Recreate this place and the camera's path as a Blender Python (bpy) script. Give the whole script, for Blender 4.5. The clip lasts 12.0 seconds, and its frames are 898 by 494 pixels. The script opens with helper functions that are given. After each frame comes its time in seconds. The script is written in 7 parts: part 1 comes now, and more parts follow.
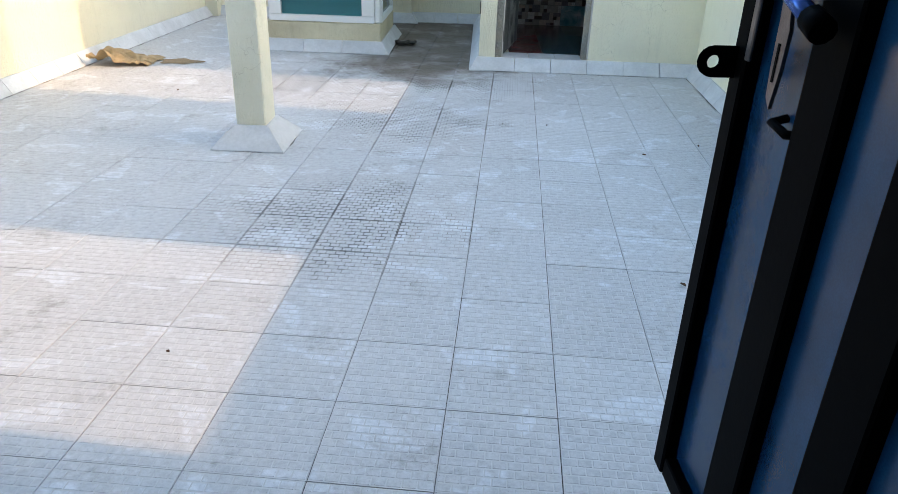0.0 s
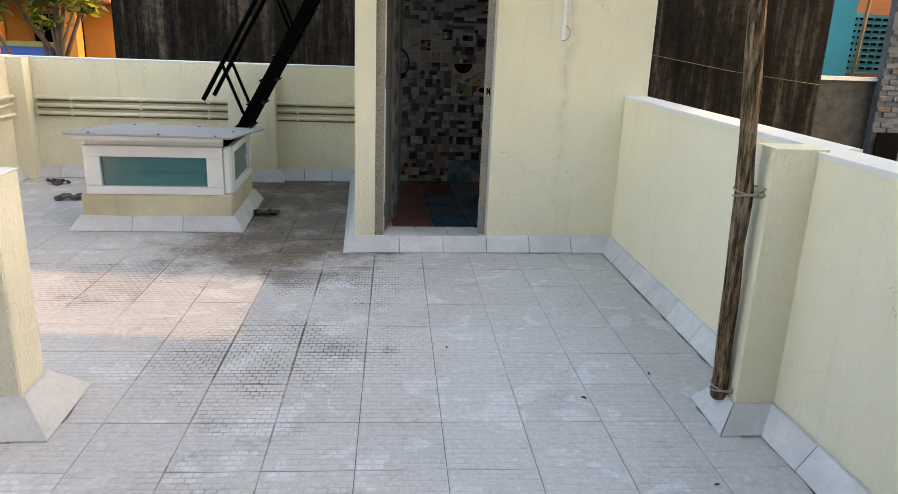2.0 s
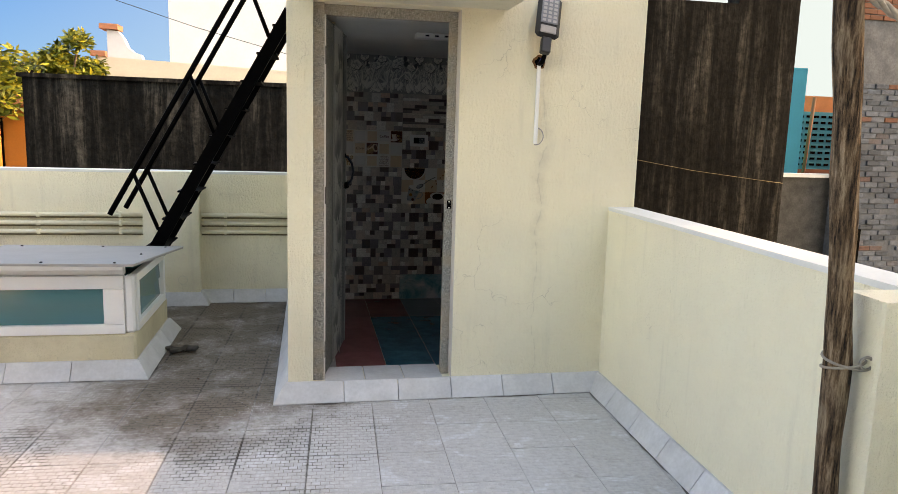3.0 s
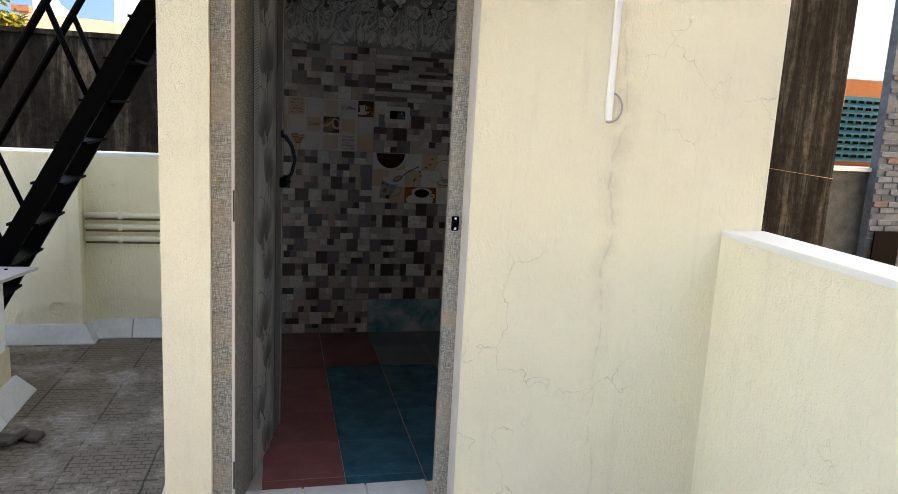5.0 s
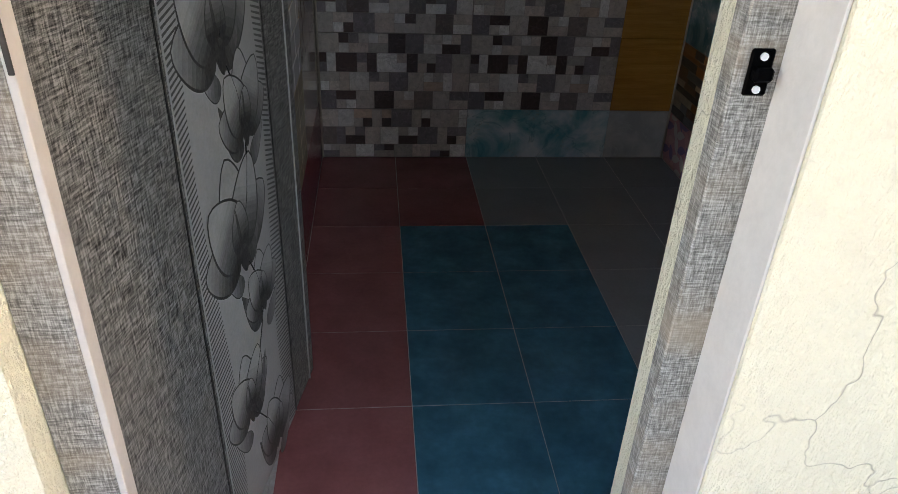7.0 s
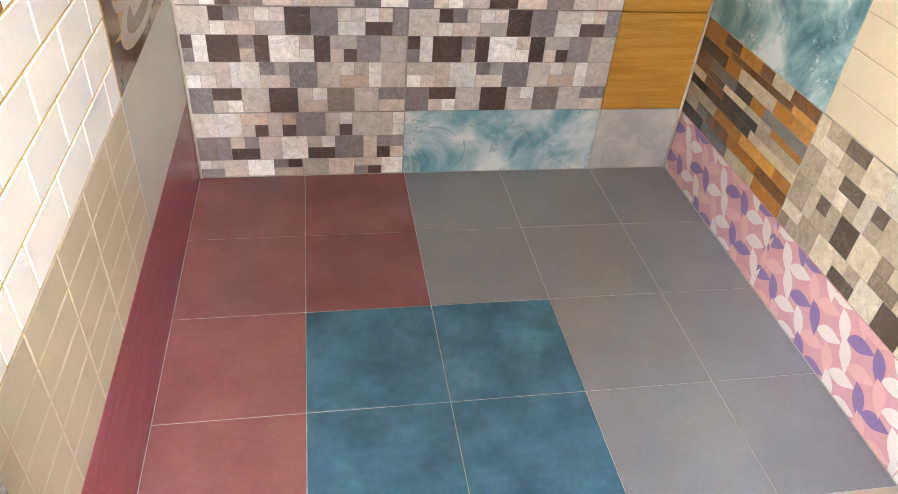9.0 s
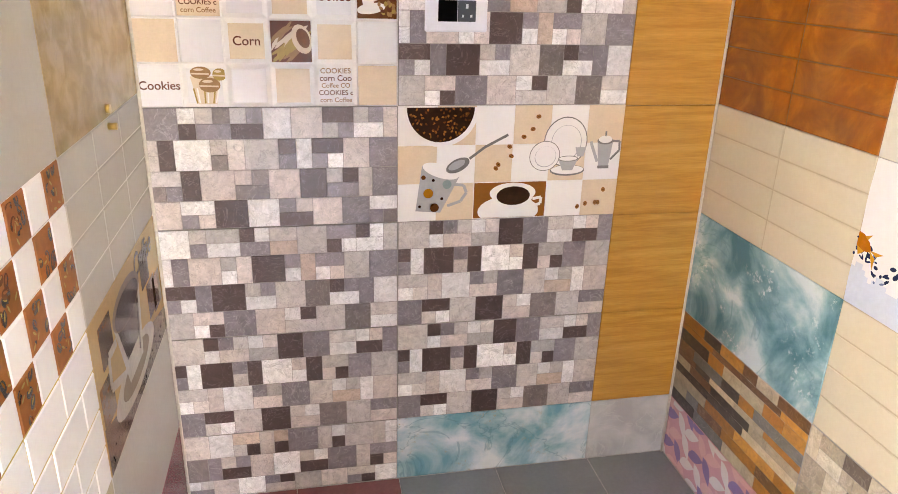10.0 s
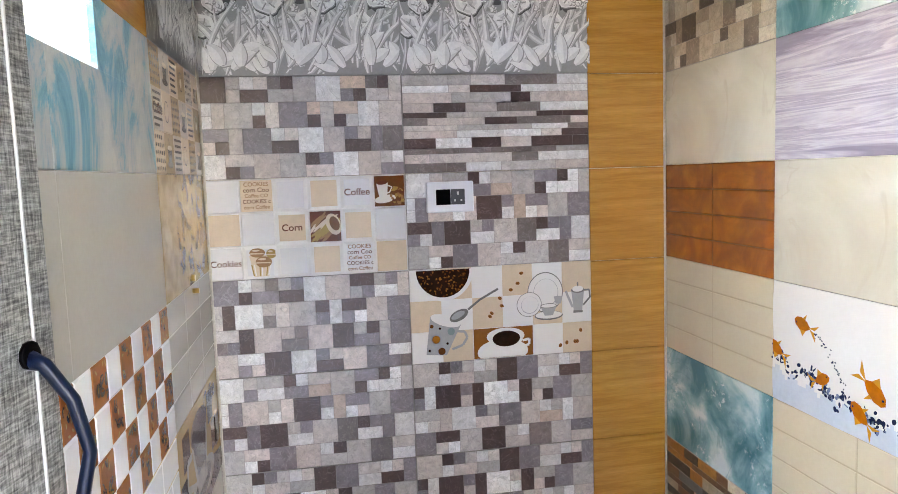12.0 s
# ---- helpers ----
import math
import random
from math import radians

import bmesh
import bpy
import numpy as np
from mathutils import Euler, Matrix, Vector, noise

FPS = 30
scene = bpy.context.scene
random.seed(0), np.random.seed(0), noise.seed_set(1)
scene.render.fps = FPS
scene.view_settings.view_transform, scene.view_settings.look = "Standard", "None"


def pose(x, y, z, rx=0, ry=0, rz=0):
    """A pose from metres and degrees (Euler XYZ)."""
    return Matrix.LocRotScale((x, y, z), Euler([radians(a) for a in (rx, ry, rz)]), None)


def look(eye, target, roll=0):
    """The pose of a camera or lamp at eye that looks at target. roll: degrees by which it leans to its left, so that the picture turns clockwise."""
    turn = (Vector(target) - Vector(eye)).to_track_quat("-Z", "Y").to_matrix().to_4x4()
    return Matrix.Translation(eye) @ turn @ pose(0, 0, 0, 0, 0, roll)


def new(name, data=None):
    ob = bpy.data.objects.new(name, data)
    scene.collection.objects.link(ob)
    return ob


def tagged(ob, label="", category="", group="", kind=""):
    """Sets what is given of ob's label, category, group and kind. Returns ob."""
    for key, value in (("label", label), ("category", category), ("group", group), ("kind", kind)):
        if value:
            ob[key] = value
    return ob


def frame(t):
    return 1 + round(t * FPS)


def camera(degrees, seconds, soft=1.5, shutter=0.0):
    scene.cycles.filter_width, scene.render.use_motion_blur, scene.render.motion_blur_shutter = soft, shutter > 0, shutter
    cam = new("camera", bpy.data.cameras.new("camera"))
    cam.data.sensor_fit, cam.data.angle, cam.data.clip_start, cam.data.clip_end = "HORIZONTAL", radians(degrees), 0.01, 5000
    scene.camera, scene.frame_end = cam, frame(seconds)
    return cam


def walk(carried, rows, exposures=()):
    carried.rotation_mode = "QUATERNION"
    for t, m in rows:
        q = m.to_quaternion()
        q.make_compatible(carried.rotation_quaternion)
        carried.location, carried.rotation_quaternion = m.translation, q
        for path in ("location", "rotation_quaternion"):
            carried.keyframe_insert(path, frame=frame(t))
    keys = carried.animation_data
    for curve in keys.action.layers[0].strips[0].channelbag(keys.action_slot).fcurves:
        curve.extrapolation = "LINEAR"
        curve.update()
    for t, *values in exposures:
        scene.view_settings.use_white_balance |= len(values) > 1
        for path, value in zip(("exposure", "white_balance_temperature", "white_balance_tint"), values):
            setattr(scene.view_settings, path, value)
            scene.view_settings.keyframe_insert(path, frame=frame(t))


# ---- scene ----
cam = camera(63.9, 12.0, soft=0.85)
PATH = [
    (0, (-0.034, 0.849, 1.265), (-0.094, 2.646, 0.388), 1.8),
    (0.5, (-0.1, 1.202, 1.374), (-0.213, 2.965, 0.437), 1.5),
    (1, (-0.034, 1.408, 1.462), (-0.084, 3.223, 0.625), 1.2),
    (1.5, (-0.001, 1.727, 1.414), (0.069, 3.596, 0.706), 1.3),
    (1.8, (0.004, 2.0, 1.392), (0.176, 3.891, 0.764), 1.7),
    (2, (0.019, 2.176, 1.388), (0.254, 4.08, 0.823), 2.2),
    (2.5, (0.068, 2.608, 1.415), (0.393, 4.537, 1.0), 2.1),
    (3, (0.072, 3.039, 1.42), (0.452, 4.978, 1.112), 1.7),
    (3.5, (0.151, 3.456, 1.392), (0.629, 5.38, 1.131), 2.5),
    (3.7, (0.184, 3.629, 1.389), (0.678, 5.551, 1.137), 2.9),
    (5.5, (0.339, 5.094, 1.349), (0.768, 6.99, 0.877), 3.4),
    (6, (0.425, 5.474, 1.299), (0.789, 7.339, 0.673), 3.9),
    (6.5, (0.435, 5.855, 1.265), (0.696, 7.674, 0.476), 3.6),
    (8.3, (0.524, 6.907, 1.185), (0.664, 8.317, -0.226), 2.3),
    (8.5, (0.535, 6.966, 1.182), (0.738, 8.396, -0.2), 3.4),
    (9, (0.584, 7.15, 1.216), (0.92, 8.692, -0.014), 5.2),
    (9.5, (0.626, 7.268, 1.333), (0.987, 8.964, 0.337), 3.7),
    (9.7, (0.618, 7.272, 1.378), (0.982, 9.026, 0.489), 2.7),
    (10, (0.595, 7.262, 1.456), (0.977, 9.088, 0.736), 1.7),
    (10.1, (0.59, 7.259, 1.464), (0.981, 9.108, 0.808), 1.5),
    (10.5, (0.578, 7.231, 1.512), (1.003, 9.139, 1.089), 0.6),
    (11, (0.597, 7.184, 1.536), (1.056, 9.12, 1.34), 0.2),
    (11.5, (0.595, 7.115, 1.483), (1.064, 9.056, 1.369), -0.5),
    (12, (0.569, 6.799, 1.431), (0.91, 8.76, 1.233), -2.0),
]
walk(cam, [(t, look(eye, target, roll)) for t, eye, target, roll in PATH],
     exposures=[(0.0, 2.50, 7250, 3), (0.5, 2.18, 7700, 4), (1.5, 2.28, 8900, 10), (2.5, 2.54, 9700, 14), (3.7, 2.64, 9900, 17), (5.5, 2.98, 9000, 17), (6.7, 3.15, 8500, 16),
                (7.4, 4.4, 9000, 20), (8.3, 6.82, 10000, 9), (9.0, 7.26, 11400, 24), (9.5, 7.16, 11300, 28), (10.6, 7.16, 11000, 30), (11.0, 6.74, 10400, 28), (11.5, 6.84, 9700, 27), (12.0, 6.74, 8700, 21)])

# ---------------------------------------------------------------- light
SUN_EL, SUN_DIR = radians(25.2), Vector((-1.0, 0.11, 0)).normalized()
world = bpy.data.worlds.new("sky")
scene.world = world
world.use_nodes = True
wn = world.node_tree.nodes
sky = wn.new("ShaderNodeTexSky")
sky.sky_type = "NISHITA"
sky.sun_disc = False
sky.sun_elevation = SUN_EL
sky.sun_rotation = math.atan2(-SUN_DIR.x, -SUN_DIR.y)
sky.dust_density = 2.0
wn["Background"].inputs["Strength"].default_value = 0.15
world.node_tree.links.new(sky.outputs[0], wn["Background"].inputs["Color"])
sun_data = bpy.data.lights.new("sun", "SUN")
sun_data.energy, sun_data.angle, sun_data.color = 0.66, radians(0.5), (1.0, 0.66, 0.40)
sun = new("sun", sun_data)
ray = Vector((SUN_DIR.x * math.cos(SUN_EL), SUN_DIR.y * math.cos(SUN_EL), -math.sin(SUN_EL)))
sun.matrix_world = look((12, -1, 6), Vector((12, -1, 6)) + ray)


# ---------------------------------------------------------------- materials
def mat(name, rough=0.6, metal=0.0, bump=0.0, bump_scale=60.0, spec=0.5, coat=0.0):
    """A node material; returns it with a small helper holding its tree."""
    m = bpy.data.materials.new(name)
    m.use_nodes = True
    nt = m.node_tree
    b = nt.nodes["Principled BSDF"]
    b.inputs["Roughness"].default_value = rough
    b.inputs["Metallic"].default_value = metal
    b.inputs["Specular IOR Level"].default_value = spec
    b.inputs["Coat Weight"].default_value = coat
    b.inputs["Coat Roughness"].default_value = 0.08
    return m, nt, b


def node(nt, kind, **props):
    n = nt.nodes.new(kind)
    for k, v in props.items():
        n.inputs[k].default_value = v
    return n


def coords(nt, scale=(1, 1, 1), local=False):
    tc = nt.nodes.new("ShaderNodeTexCoord")
    mp = nt.nodes.new("ShaderNodeMapping")
    mp.inputs["Scale"].default_value = scale
    if local:
        nt.links.new(tc.outputs["Object"], mp.inputs["Vector"])
    else:
        geo = nt.nodes.new("ShaderNodeNewGeometry")
        nt.links.new(geo.outputs["Position"], mp.inputs["Vector"])
    return mp.outputs[0]


def noise_tex(nt, vec, scale, detail=4.0, rough=0.55, distort=0.0):
    n = node(nt, "ShaderNodeTexNoise", Scale=scale, Detail=detail, Roughness=rough, Distortion=distort)
    nt.links.new(vec, n.inputs["Vector"])
    return n.outputs["Fac"]


def ramp(nt, fac, stops):
    r = nt.nodes.new("ShaderNodeValToRGB")
    els = r.color_ramp.elements
    while len(els) < len(stops):
        els.new(0.5)
    for e, (p, c) in zip(els, stops):
        e.position = p
        e.color = (*c, 1) if len(c) == 3 else c
    nt.links.new(fac, r.inputs["Fac"])
    return r.outputs["Color"]


def mix(nt, fac, a, b, mode="MIX"):
    n = nt.nodes.new("ShaderNodeMix")
    n.data_type, n.blend_type = "RGBA", mode
    for sock, v in ((n.inputs["Factor"], fac), (n.inputs["A"], a), (n.inputs["B"], b)):
        if isinstance(v, (int, float)):
            sock.default_value = v
        elif isinstance(v, tuple):
            sock.default_value = (*v, 1)
        else:
            nt.links.new(v, sock)
    return n.outputs["Result"]


def grey(nt, fac, lo, hi, a=0.35, b=0.65):
    return ramp(nt, fac, [(a, (lo, lo, lo)), (b, (hi, hi, hi))])


def add_bump(nt, b, height, strength=0.3, dist=0.004):
    n = node(nt, "ShaderNodeBump", Strength=strength, Distance=dist)
    nt.links.new(height, n.inputs["Height"])
    nt.links.new(n.outputs["Normal"], b.inputs["Normal"])


def surface(name, base, vary=0.12, scale=6.0, fine=90.0, rough=0.6, bump=0.15, metal=0.0, spec=0.5, coat=0.0, local=False, stretch=(1, 1, 1), tint=None, piece=0.0):
    """A plain surface with blotches at two scales, fine relief and a little change from piece to piece."""
    m, nt, b = mat(name, rough, metal, spec=spec, coat=coat)
    v = coords(nt, stretch, local)
    big, small = noise_tex(nt, v, scale, 5, 0.6), noise_tex(nt, v, fine, 3)
    dark = tuple(c * (1 - 2 * vary) for c in base)
    lite = tuple(min(1, c * (1 + vary)) for c in (tint or base))
    col = mix(nt, big, dark, lite)
    col = mix(nt, 0.35, col, grey(nt, small, 1 - vary * 1.5, 1.0), "MULTIPLY")
    if piece:
        oi = nt.nodes.new("ShaderNodeObjectInfo")
        col = mix(nt, 1.0, col, grey(nt, oi.outputs["Random"], 1 - piece, 1.0, 0.0, 1.0), "MULTIPLY")
    nt.links.new(col, b.inputs["Base Color"])
    if bump:
        add_bump(nt, b, small, bump)
    return m


def plaster(name, base, stain, seam=None, cracked=0.0):
    """Painted plaster: trowel relief, hairline cracks and rain stains; 'seam' is the x of a stained vertical crack."""
    m, nt, b = mat(name, 0.75, spec=0.3)
    v = coords(nt)
    big = noise_tex(nt, v, 1.6, 6, 0.65)
    col = mix(nt, grey(nt, big, 0, 1, 0.3, 0.75), base, stain)
    blotch = noise_tex(nt, v, 7.0, 6, 0.7)
    col = mix(nt, grey(nt, blotch, 0.0, 0.30, 0.55, 0.78), col, tuple(c * 0.86 for c in stain))
    streak = noise_tex(nt, coords(nt, (7, 7, 0.6)), 2.0, 5, 0.6)
    col = mix(nt, grey(nt, streak, 0.0, 0.38, 0.57, 0.78), col, tuple(c * 0.76 for c in stain))
    relief = None
    for scale, wide, lo, hi in ((2.3, 0.0026, 0.57, 0.66), (5.5, 0.0055, 0.57, 0.64)):
        wv = mix(nt, 0.16, v, node_color(nt, v, 9.0))
        vor = nt.nodes.new("ShaderNodeTexVoronoi")
        vor.feature = "DISTANCE_TO_EDGE"
        vor.inputs["Scale"].default_value = scale
        nt.links.new(wv, vor.inputs["Vector"])
        crack = ramp(nt, vor.outputs["Distance"], [(0.0, (1, 1, 1)), (wide, (0, 0, 0))])
        gate_ = grey(nt, noise_tex(nt, v, 1.1 + scale * 0.2, 3), 0, 1, lo - cracked, hi - cracked)
        crackm = mix(nt, 1.0, crack, gate_, "MULTIPLY")
        col = mix(nt, mix(nt, 0.45, crackm, (0, 0, 0)), col, (0.36, 0.31, 0.23))
        relief = crackm if relief is None else mix(nt, 1.0, relief, crackm, "ADD")
    if seam is not None:
        sep = nt.nodes.new("ShaderNodeSeparateXYZ")
        wob = mix(nt, 0.11, v, node_color(nt, coords(nt, (1, 1, 1)), 4.5))
        nt.links.new(wob, sep.inputs[0])
        d = node(nt, "ShaderNodeMath")
        d.operation = "SUBTRACT"
        nt.links.new(sep.outputs["X"], d.inputs[0])
        d.inputs[1].default_value = seam
        ab = node(nt, "ShaderNodeMath")
        ab.operation = "ABSOLUTE"
        nt.links.new(d.outputs[0], ab.inputs[0])
        zz = nt.nodes.new("ShaderNodeSeparateXYZ")
        nt.links.new(v, zz.inputs[0])
        below = ramp(nt, zz.outputs["Z"], [(0.55, (0.25, 0.25, 0.25)), (0.8, (1, 1, 1))])
        thin = mix(nt, 1.0, ramp(nt, ab.outputs[0], [(0.0, (0.22, 0.22, 0.22)), (0.004, (0, 0, 0))]), grey(nt, noise_tex(nt, v, 14, 4), 0, 1, 0.42, 0.55), "MULTIPLY")
        wide_ = mix(nt, 1.0, ramp(nt, ab.outputs[0], [(0.0, (0.42, 0.42, 0.42)), (0.05, (0, 0, 0))]), mix(nt, 1.0, below, grey(nt, blotch, 0.2, 1, 0.4, 0.6), "MULTIPLY"), "MULTIPLY")
        col = mix(nt, wide_, col, (0.50, 0.44, 0.33))
        col = mix(nt, thin, col, (0.30, 0.25, 0.18))
    nt.links.new(col, b.inputs["Base Color"])
    lump = noise_tex(nt, coords(nt, (1, 1, 0.55)), 62, 4, 0.6)
    fine = noise_tex(nt, v, 190, 3, 0.6)
    add_bump(nt, b, mix(nt, 0.12, mix(nt, 0.3, lump, fine), mix(nt, 1.0, (1, 1, 1), relief, "SUBTRACT")), 1.0, 0.017)
    return m


def node_color(nt, v, scale):
    n = node(nt, "ShaderNodeTexNoise", Scale=scale, Detail=3.0)
    nt.links.new(v, n.inputs["Vector"])
    return n.outputs["Color"]


def glass(name, tint, rough=0.02):
    m, nt, b = mat(name, rough)
    b.inputs["Base Color"].default_value = (*tint, 1)
    b.inputs["Transmission Weight"].default_value = 1.0
    b.inputs["IOR"].default_value = 1.45
    return m


YARD = (((-0.62, 3.7, 0), 0.85), ((-0.45, 5.2, 0), 0.9), ((-0.2, 6.3, 0), 1.0), ((-1.3, 6.2, 0), 0.8))
PASSAGE = (((-0.42, 8.5, 0), 1.7), ((-0.42, 7.6, 0), 1.2), ((-0.5, 6.9, 0), 0.95))


def dirt_mask(nt, v, spots, core=0.25, weight=0.46):
    """Trodden dirt: a worn patch in the yard and the damp passage by the hut, with ragged edges."""
    total = None
    for c, r in spots:
        d = nt.nodes.new("ShaderNodeVectorMath")
        d.operation = "DISTANCE"
        nt.links.new(v, d.inputs[0])
        d.inputs[1].default_value = c
        mr = node(nt, "ShaderNodeMapRange")
        mr.inputs["From Min"].default_value, mr.inputs["From Max"].default_value = r, r * core
        nt.links.new(d.outputs["Value"], mr.inputs["Value"])
        if total is None:
            total = mr.outputs[0]
        else:
            mx = nt.nodes.new("ShaderNodeMath")
            mx.operation = "MAXIMUM"
            nt.links.new(total, mx.inputs[0])
            nt.links.new(mr.outputs[0], mx.inputs[1])
            total = mx.outputs[0]
    n = grey(nt, noise_tex(nt, v, 3.0, 8, 0.78), 0.12, 0.70, 0.3, 0.7)
    s = nt.nodes.new("ShaderNodeMath")
    s.operation = "MULTIPLY_ADD"
    nt.links.new(total, s.inputs[0])
    s.inputs[1].default_value = weight
    nt.links.new(n, s.inputs[2])
    return s.outputs[0]


def floor_tile_mat():
    """Cement floor tile: pale grey, whitish wash marks, trodden dirt."""
    m, nt, b = mat("cement_tile", 0.6, spec=0.3)
    v = coords(nt)
    big = noise_tex(nt, v, 1.1, 5, 0.6)
    col = mix(nt, big, (0.50, 0.50, 0.51), (0.58, 0.575, 0.575))
    oi = nt.nodes.new("ShaderNodeObjectInfo")
    col = mix(nt, 1.0, col, grey(nt, oi.outputs["Random"], 0.90, 1.0, 0, 1), "MULTIPLY")
    splash = grey(nt, noise_tex(nt, coords(nt, (1, 1.25, 1)), 4.6, 2, 0.4, 0.9), 0, 1, 0.60, 0.635)
    col = mix(nt, mix(nt, 0.6, splash, (0, 0, 0)), col, (0.72, 0.75, 0.80))
    wash = grey(nt, noise_tex(nt, coords(nt, (1.3, 1, 1)), 9, 3, 0.5, 1.2), 0, 1, 0.63, 0.67)
    col = mix(nt, mix(nt, 0.72, wash, (0, 0, 0)), col, (0.68, 0.70, 0.74))
    dirt = ramp(nt, dirt_mask(nt, v, PASSAGE, 0.35, 0.60), [(0.52, (0, 0, 0)), (0.76, (0.6, 0.6, 0.6)), (1.0, (0.93, 0.93, 0.93))])
    col = mix(nt, dirt, col, (0.135, 0.10, 0.07))
    fleck = grey(nt, noise_tex(nt, v, 17, 7, 0.8, 0.6), 0, 0.5, 0.60, 0.70)
    col = mix(nt, fleck, col, (0.24, 0.22, 0.19))
    fine = grey(nt, noise_tex(nt, v, 34, 6, 0.75), 0.72, 1.08)
    col = mix(nt, 0.8, col, fine, "MULTIPLY")
    sp = grey(nt, noise_tex(nt, v, 150, 2), 0, 1, 0.69, 0.74)
    col = mix(nt, mix(nt, 0.5, sp, (0, 0, 0)), col, (0.15, 0.13, 0.11))
    nt.links.new(col, b.inputs["Base Color"])
    add_bump(nt, b, noise_tex(nt, v, 120, 3), 0.15)
    return m


def groove_mat():
    """Dust in the pressed pattern of the tiles, black with dirt where feet have trodden it in."""
    m, nt, b = mat("grime", 0.9, spec=0.1)
    v = coords(nt)
    broken = grey(nt, noise_tex(nt, v, 26, 5, 0.75), -0.10, 0.20, 0.35, 0.65)
    s = nt.nodes.new("ShaderNodeMath")
    s.operation = "ADD"
    nt.links.new(dirt_mask(nt, v, YARD + PASSAGE), s.inputs[0])
    nt.links.new(broken, s.inputs[1])
    col = ramp(nt, s.outputs[0], [(0.42, (0.54, 0.535, 0.535)), (0.66, (0.49, 0.48, 0.47)), (0.88, (0.29, 0.275, 0.255)), (1.12, (0.065, 0.06, 0.052))])
    nt.links.new(col, b.inputs["Base Color"])
    return m


def joint_mat():
    m, nt, b = mat("dirty_joint", 0.95, spec=0.1)
    v = coords(nt)
    col = ramp(nt, noise_tex(nt, v, 2.6, 6, 0.7), [(0.35, (0.26, 0.25, 0.24)), (0.52, (0.13, 0.12, 0.11)), (0.68, (0.035, 0.03, 0.027))])
    nt.links.new(col, b.inputs["Base Color"])
    return m


M_CREAM = plaster("cream_plaster", (0.86, 0.80, 0.615), (0.78, 0.72, 0.56))
M_FRONT = plaster("cream_front_plaster", (0.86, 0.80, 0.615), (0.78, 0.72, 0.56), 1.21)
M_STAINED = plaster("dirty_cream_plaster", (0.76, 0.69, 0.50), (0.50, 0.43, 0.29), cracked=0.12)
M_WHITEWASH = plaster("pale_plaster", (0.80, 0.79, 0.68), (0.70, 0.67, 0.52), cracked=0.12)
M_WALLTOP = surface("white_coping", (0.72, 0.72, 0.69), 0.08, 3, 60, 0.7)
M_SKIRT = surface("skirting_tile", (0.66, 0.67, 0.69), 0.17, 7, 60, 0.55, piece=0.12)
M_TILE = floor_tile_mat()
M_GRIME = groove_mat()
M_JOINT = joint_mat()
M_WHITE = surface("white_enamel", (0.80, 0.80, 0.80), 0.05, 5, 200, 0.35, bump=0.03)
M_SHEET = surface("grey_sheet", (0.36, 0.345, 0.335), 0.12, 4, 90, 0.5, bump=0.08)
M_BLACK = surface("black_paint", (0.0012, 0.0012, 0.0015), 0.3, 12, 90, 0.5, bump=0.05, spec=0.02)
# black gate sheet, with the sky's blue reflection put into its base colour
M_GATE_SKY = surface("gate_sky_tint", (0.003, 0.028, 0.078), 0.3, 6, 300, 0.22, bump=0.05, spec=0.40, tint=(0.005, 0.048, 0.12))
M_PIPE = surface("pvc_pipe", (0.80, 0.75, 0.58), 0.1, 8, 100, 0.45)
M_UMBER = surface("dark_umber", (0.26, 0.21, 0.12), 0.4, 9, 60, 0.9)


def black_concrete():
    """Old rendered wall gone black with streaks of damp."""
    m, nt, b = mat("damp_concrete", 0.95, spec=0.1)
    s1 = noise_tex(nt, coords(nt, (4.5, 4.5, 0.35)), 1.7, 9, 0.74, 0.3)
    s2 = noise_tex(nt, coords(nt, (2.2, 2.2, 0.5)), 1.0, 6, 0.65)
    s3 = noise_tex(nt, coords(nt, (1, 1, 1)), 11, 8, 0.8)
    col = ramp(nt, s1, [(0.36, (0.004, 0.004, 0.004)), (0.50, (0.015, 0.0145, 0.0135)), (0.66, (0.075, 0.070, 0.060))])
    col = mix(nt, grey(nt, s2, 0.85, 0.0, 0.40, 0.58), col, (0.004, 0.004, 0.004))
    col = mix(nt, 0.85, col, grey(nt, s3, 0.25, 1.75, 0.36, 0.64), "MULTIPLY")
    nt.links.new(col, b.inputs["Base Color"])
    add_bump(nt, b, s1, 0.4, 0.02)
    return m


M_CONCRETE = black_concrete()


# ---------------------------------------------------------------- mesh helpers
def mesh_of(name, bm, *mats):
    me = bpy.data.meshes.new(name)
    bm.to_mesh(me)
    bm.free()
    for m in mats:
        me.materials.append(m)
    return me


def part(name, bm, material, parent=None, label=""):
    mats = material if isinstance(material, (list, tuple)) else (material,)
    ob = new(name, mesh_of(name, bm, *mats))
    if parent is not None:
        ob.parent = parent
    if label:
        ob["label"] = label
    return ob


def thing(name, label, category, group="", at=None):
    ob = new(name)
    ob.empty_display_size = 0.05
    if at is not None:
        ob.matrix_world = at
    return tagged(ob, label, category, group)


def setting(ob, label, category):
    return tagged(ob, label, category, kind="structure")


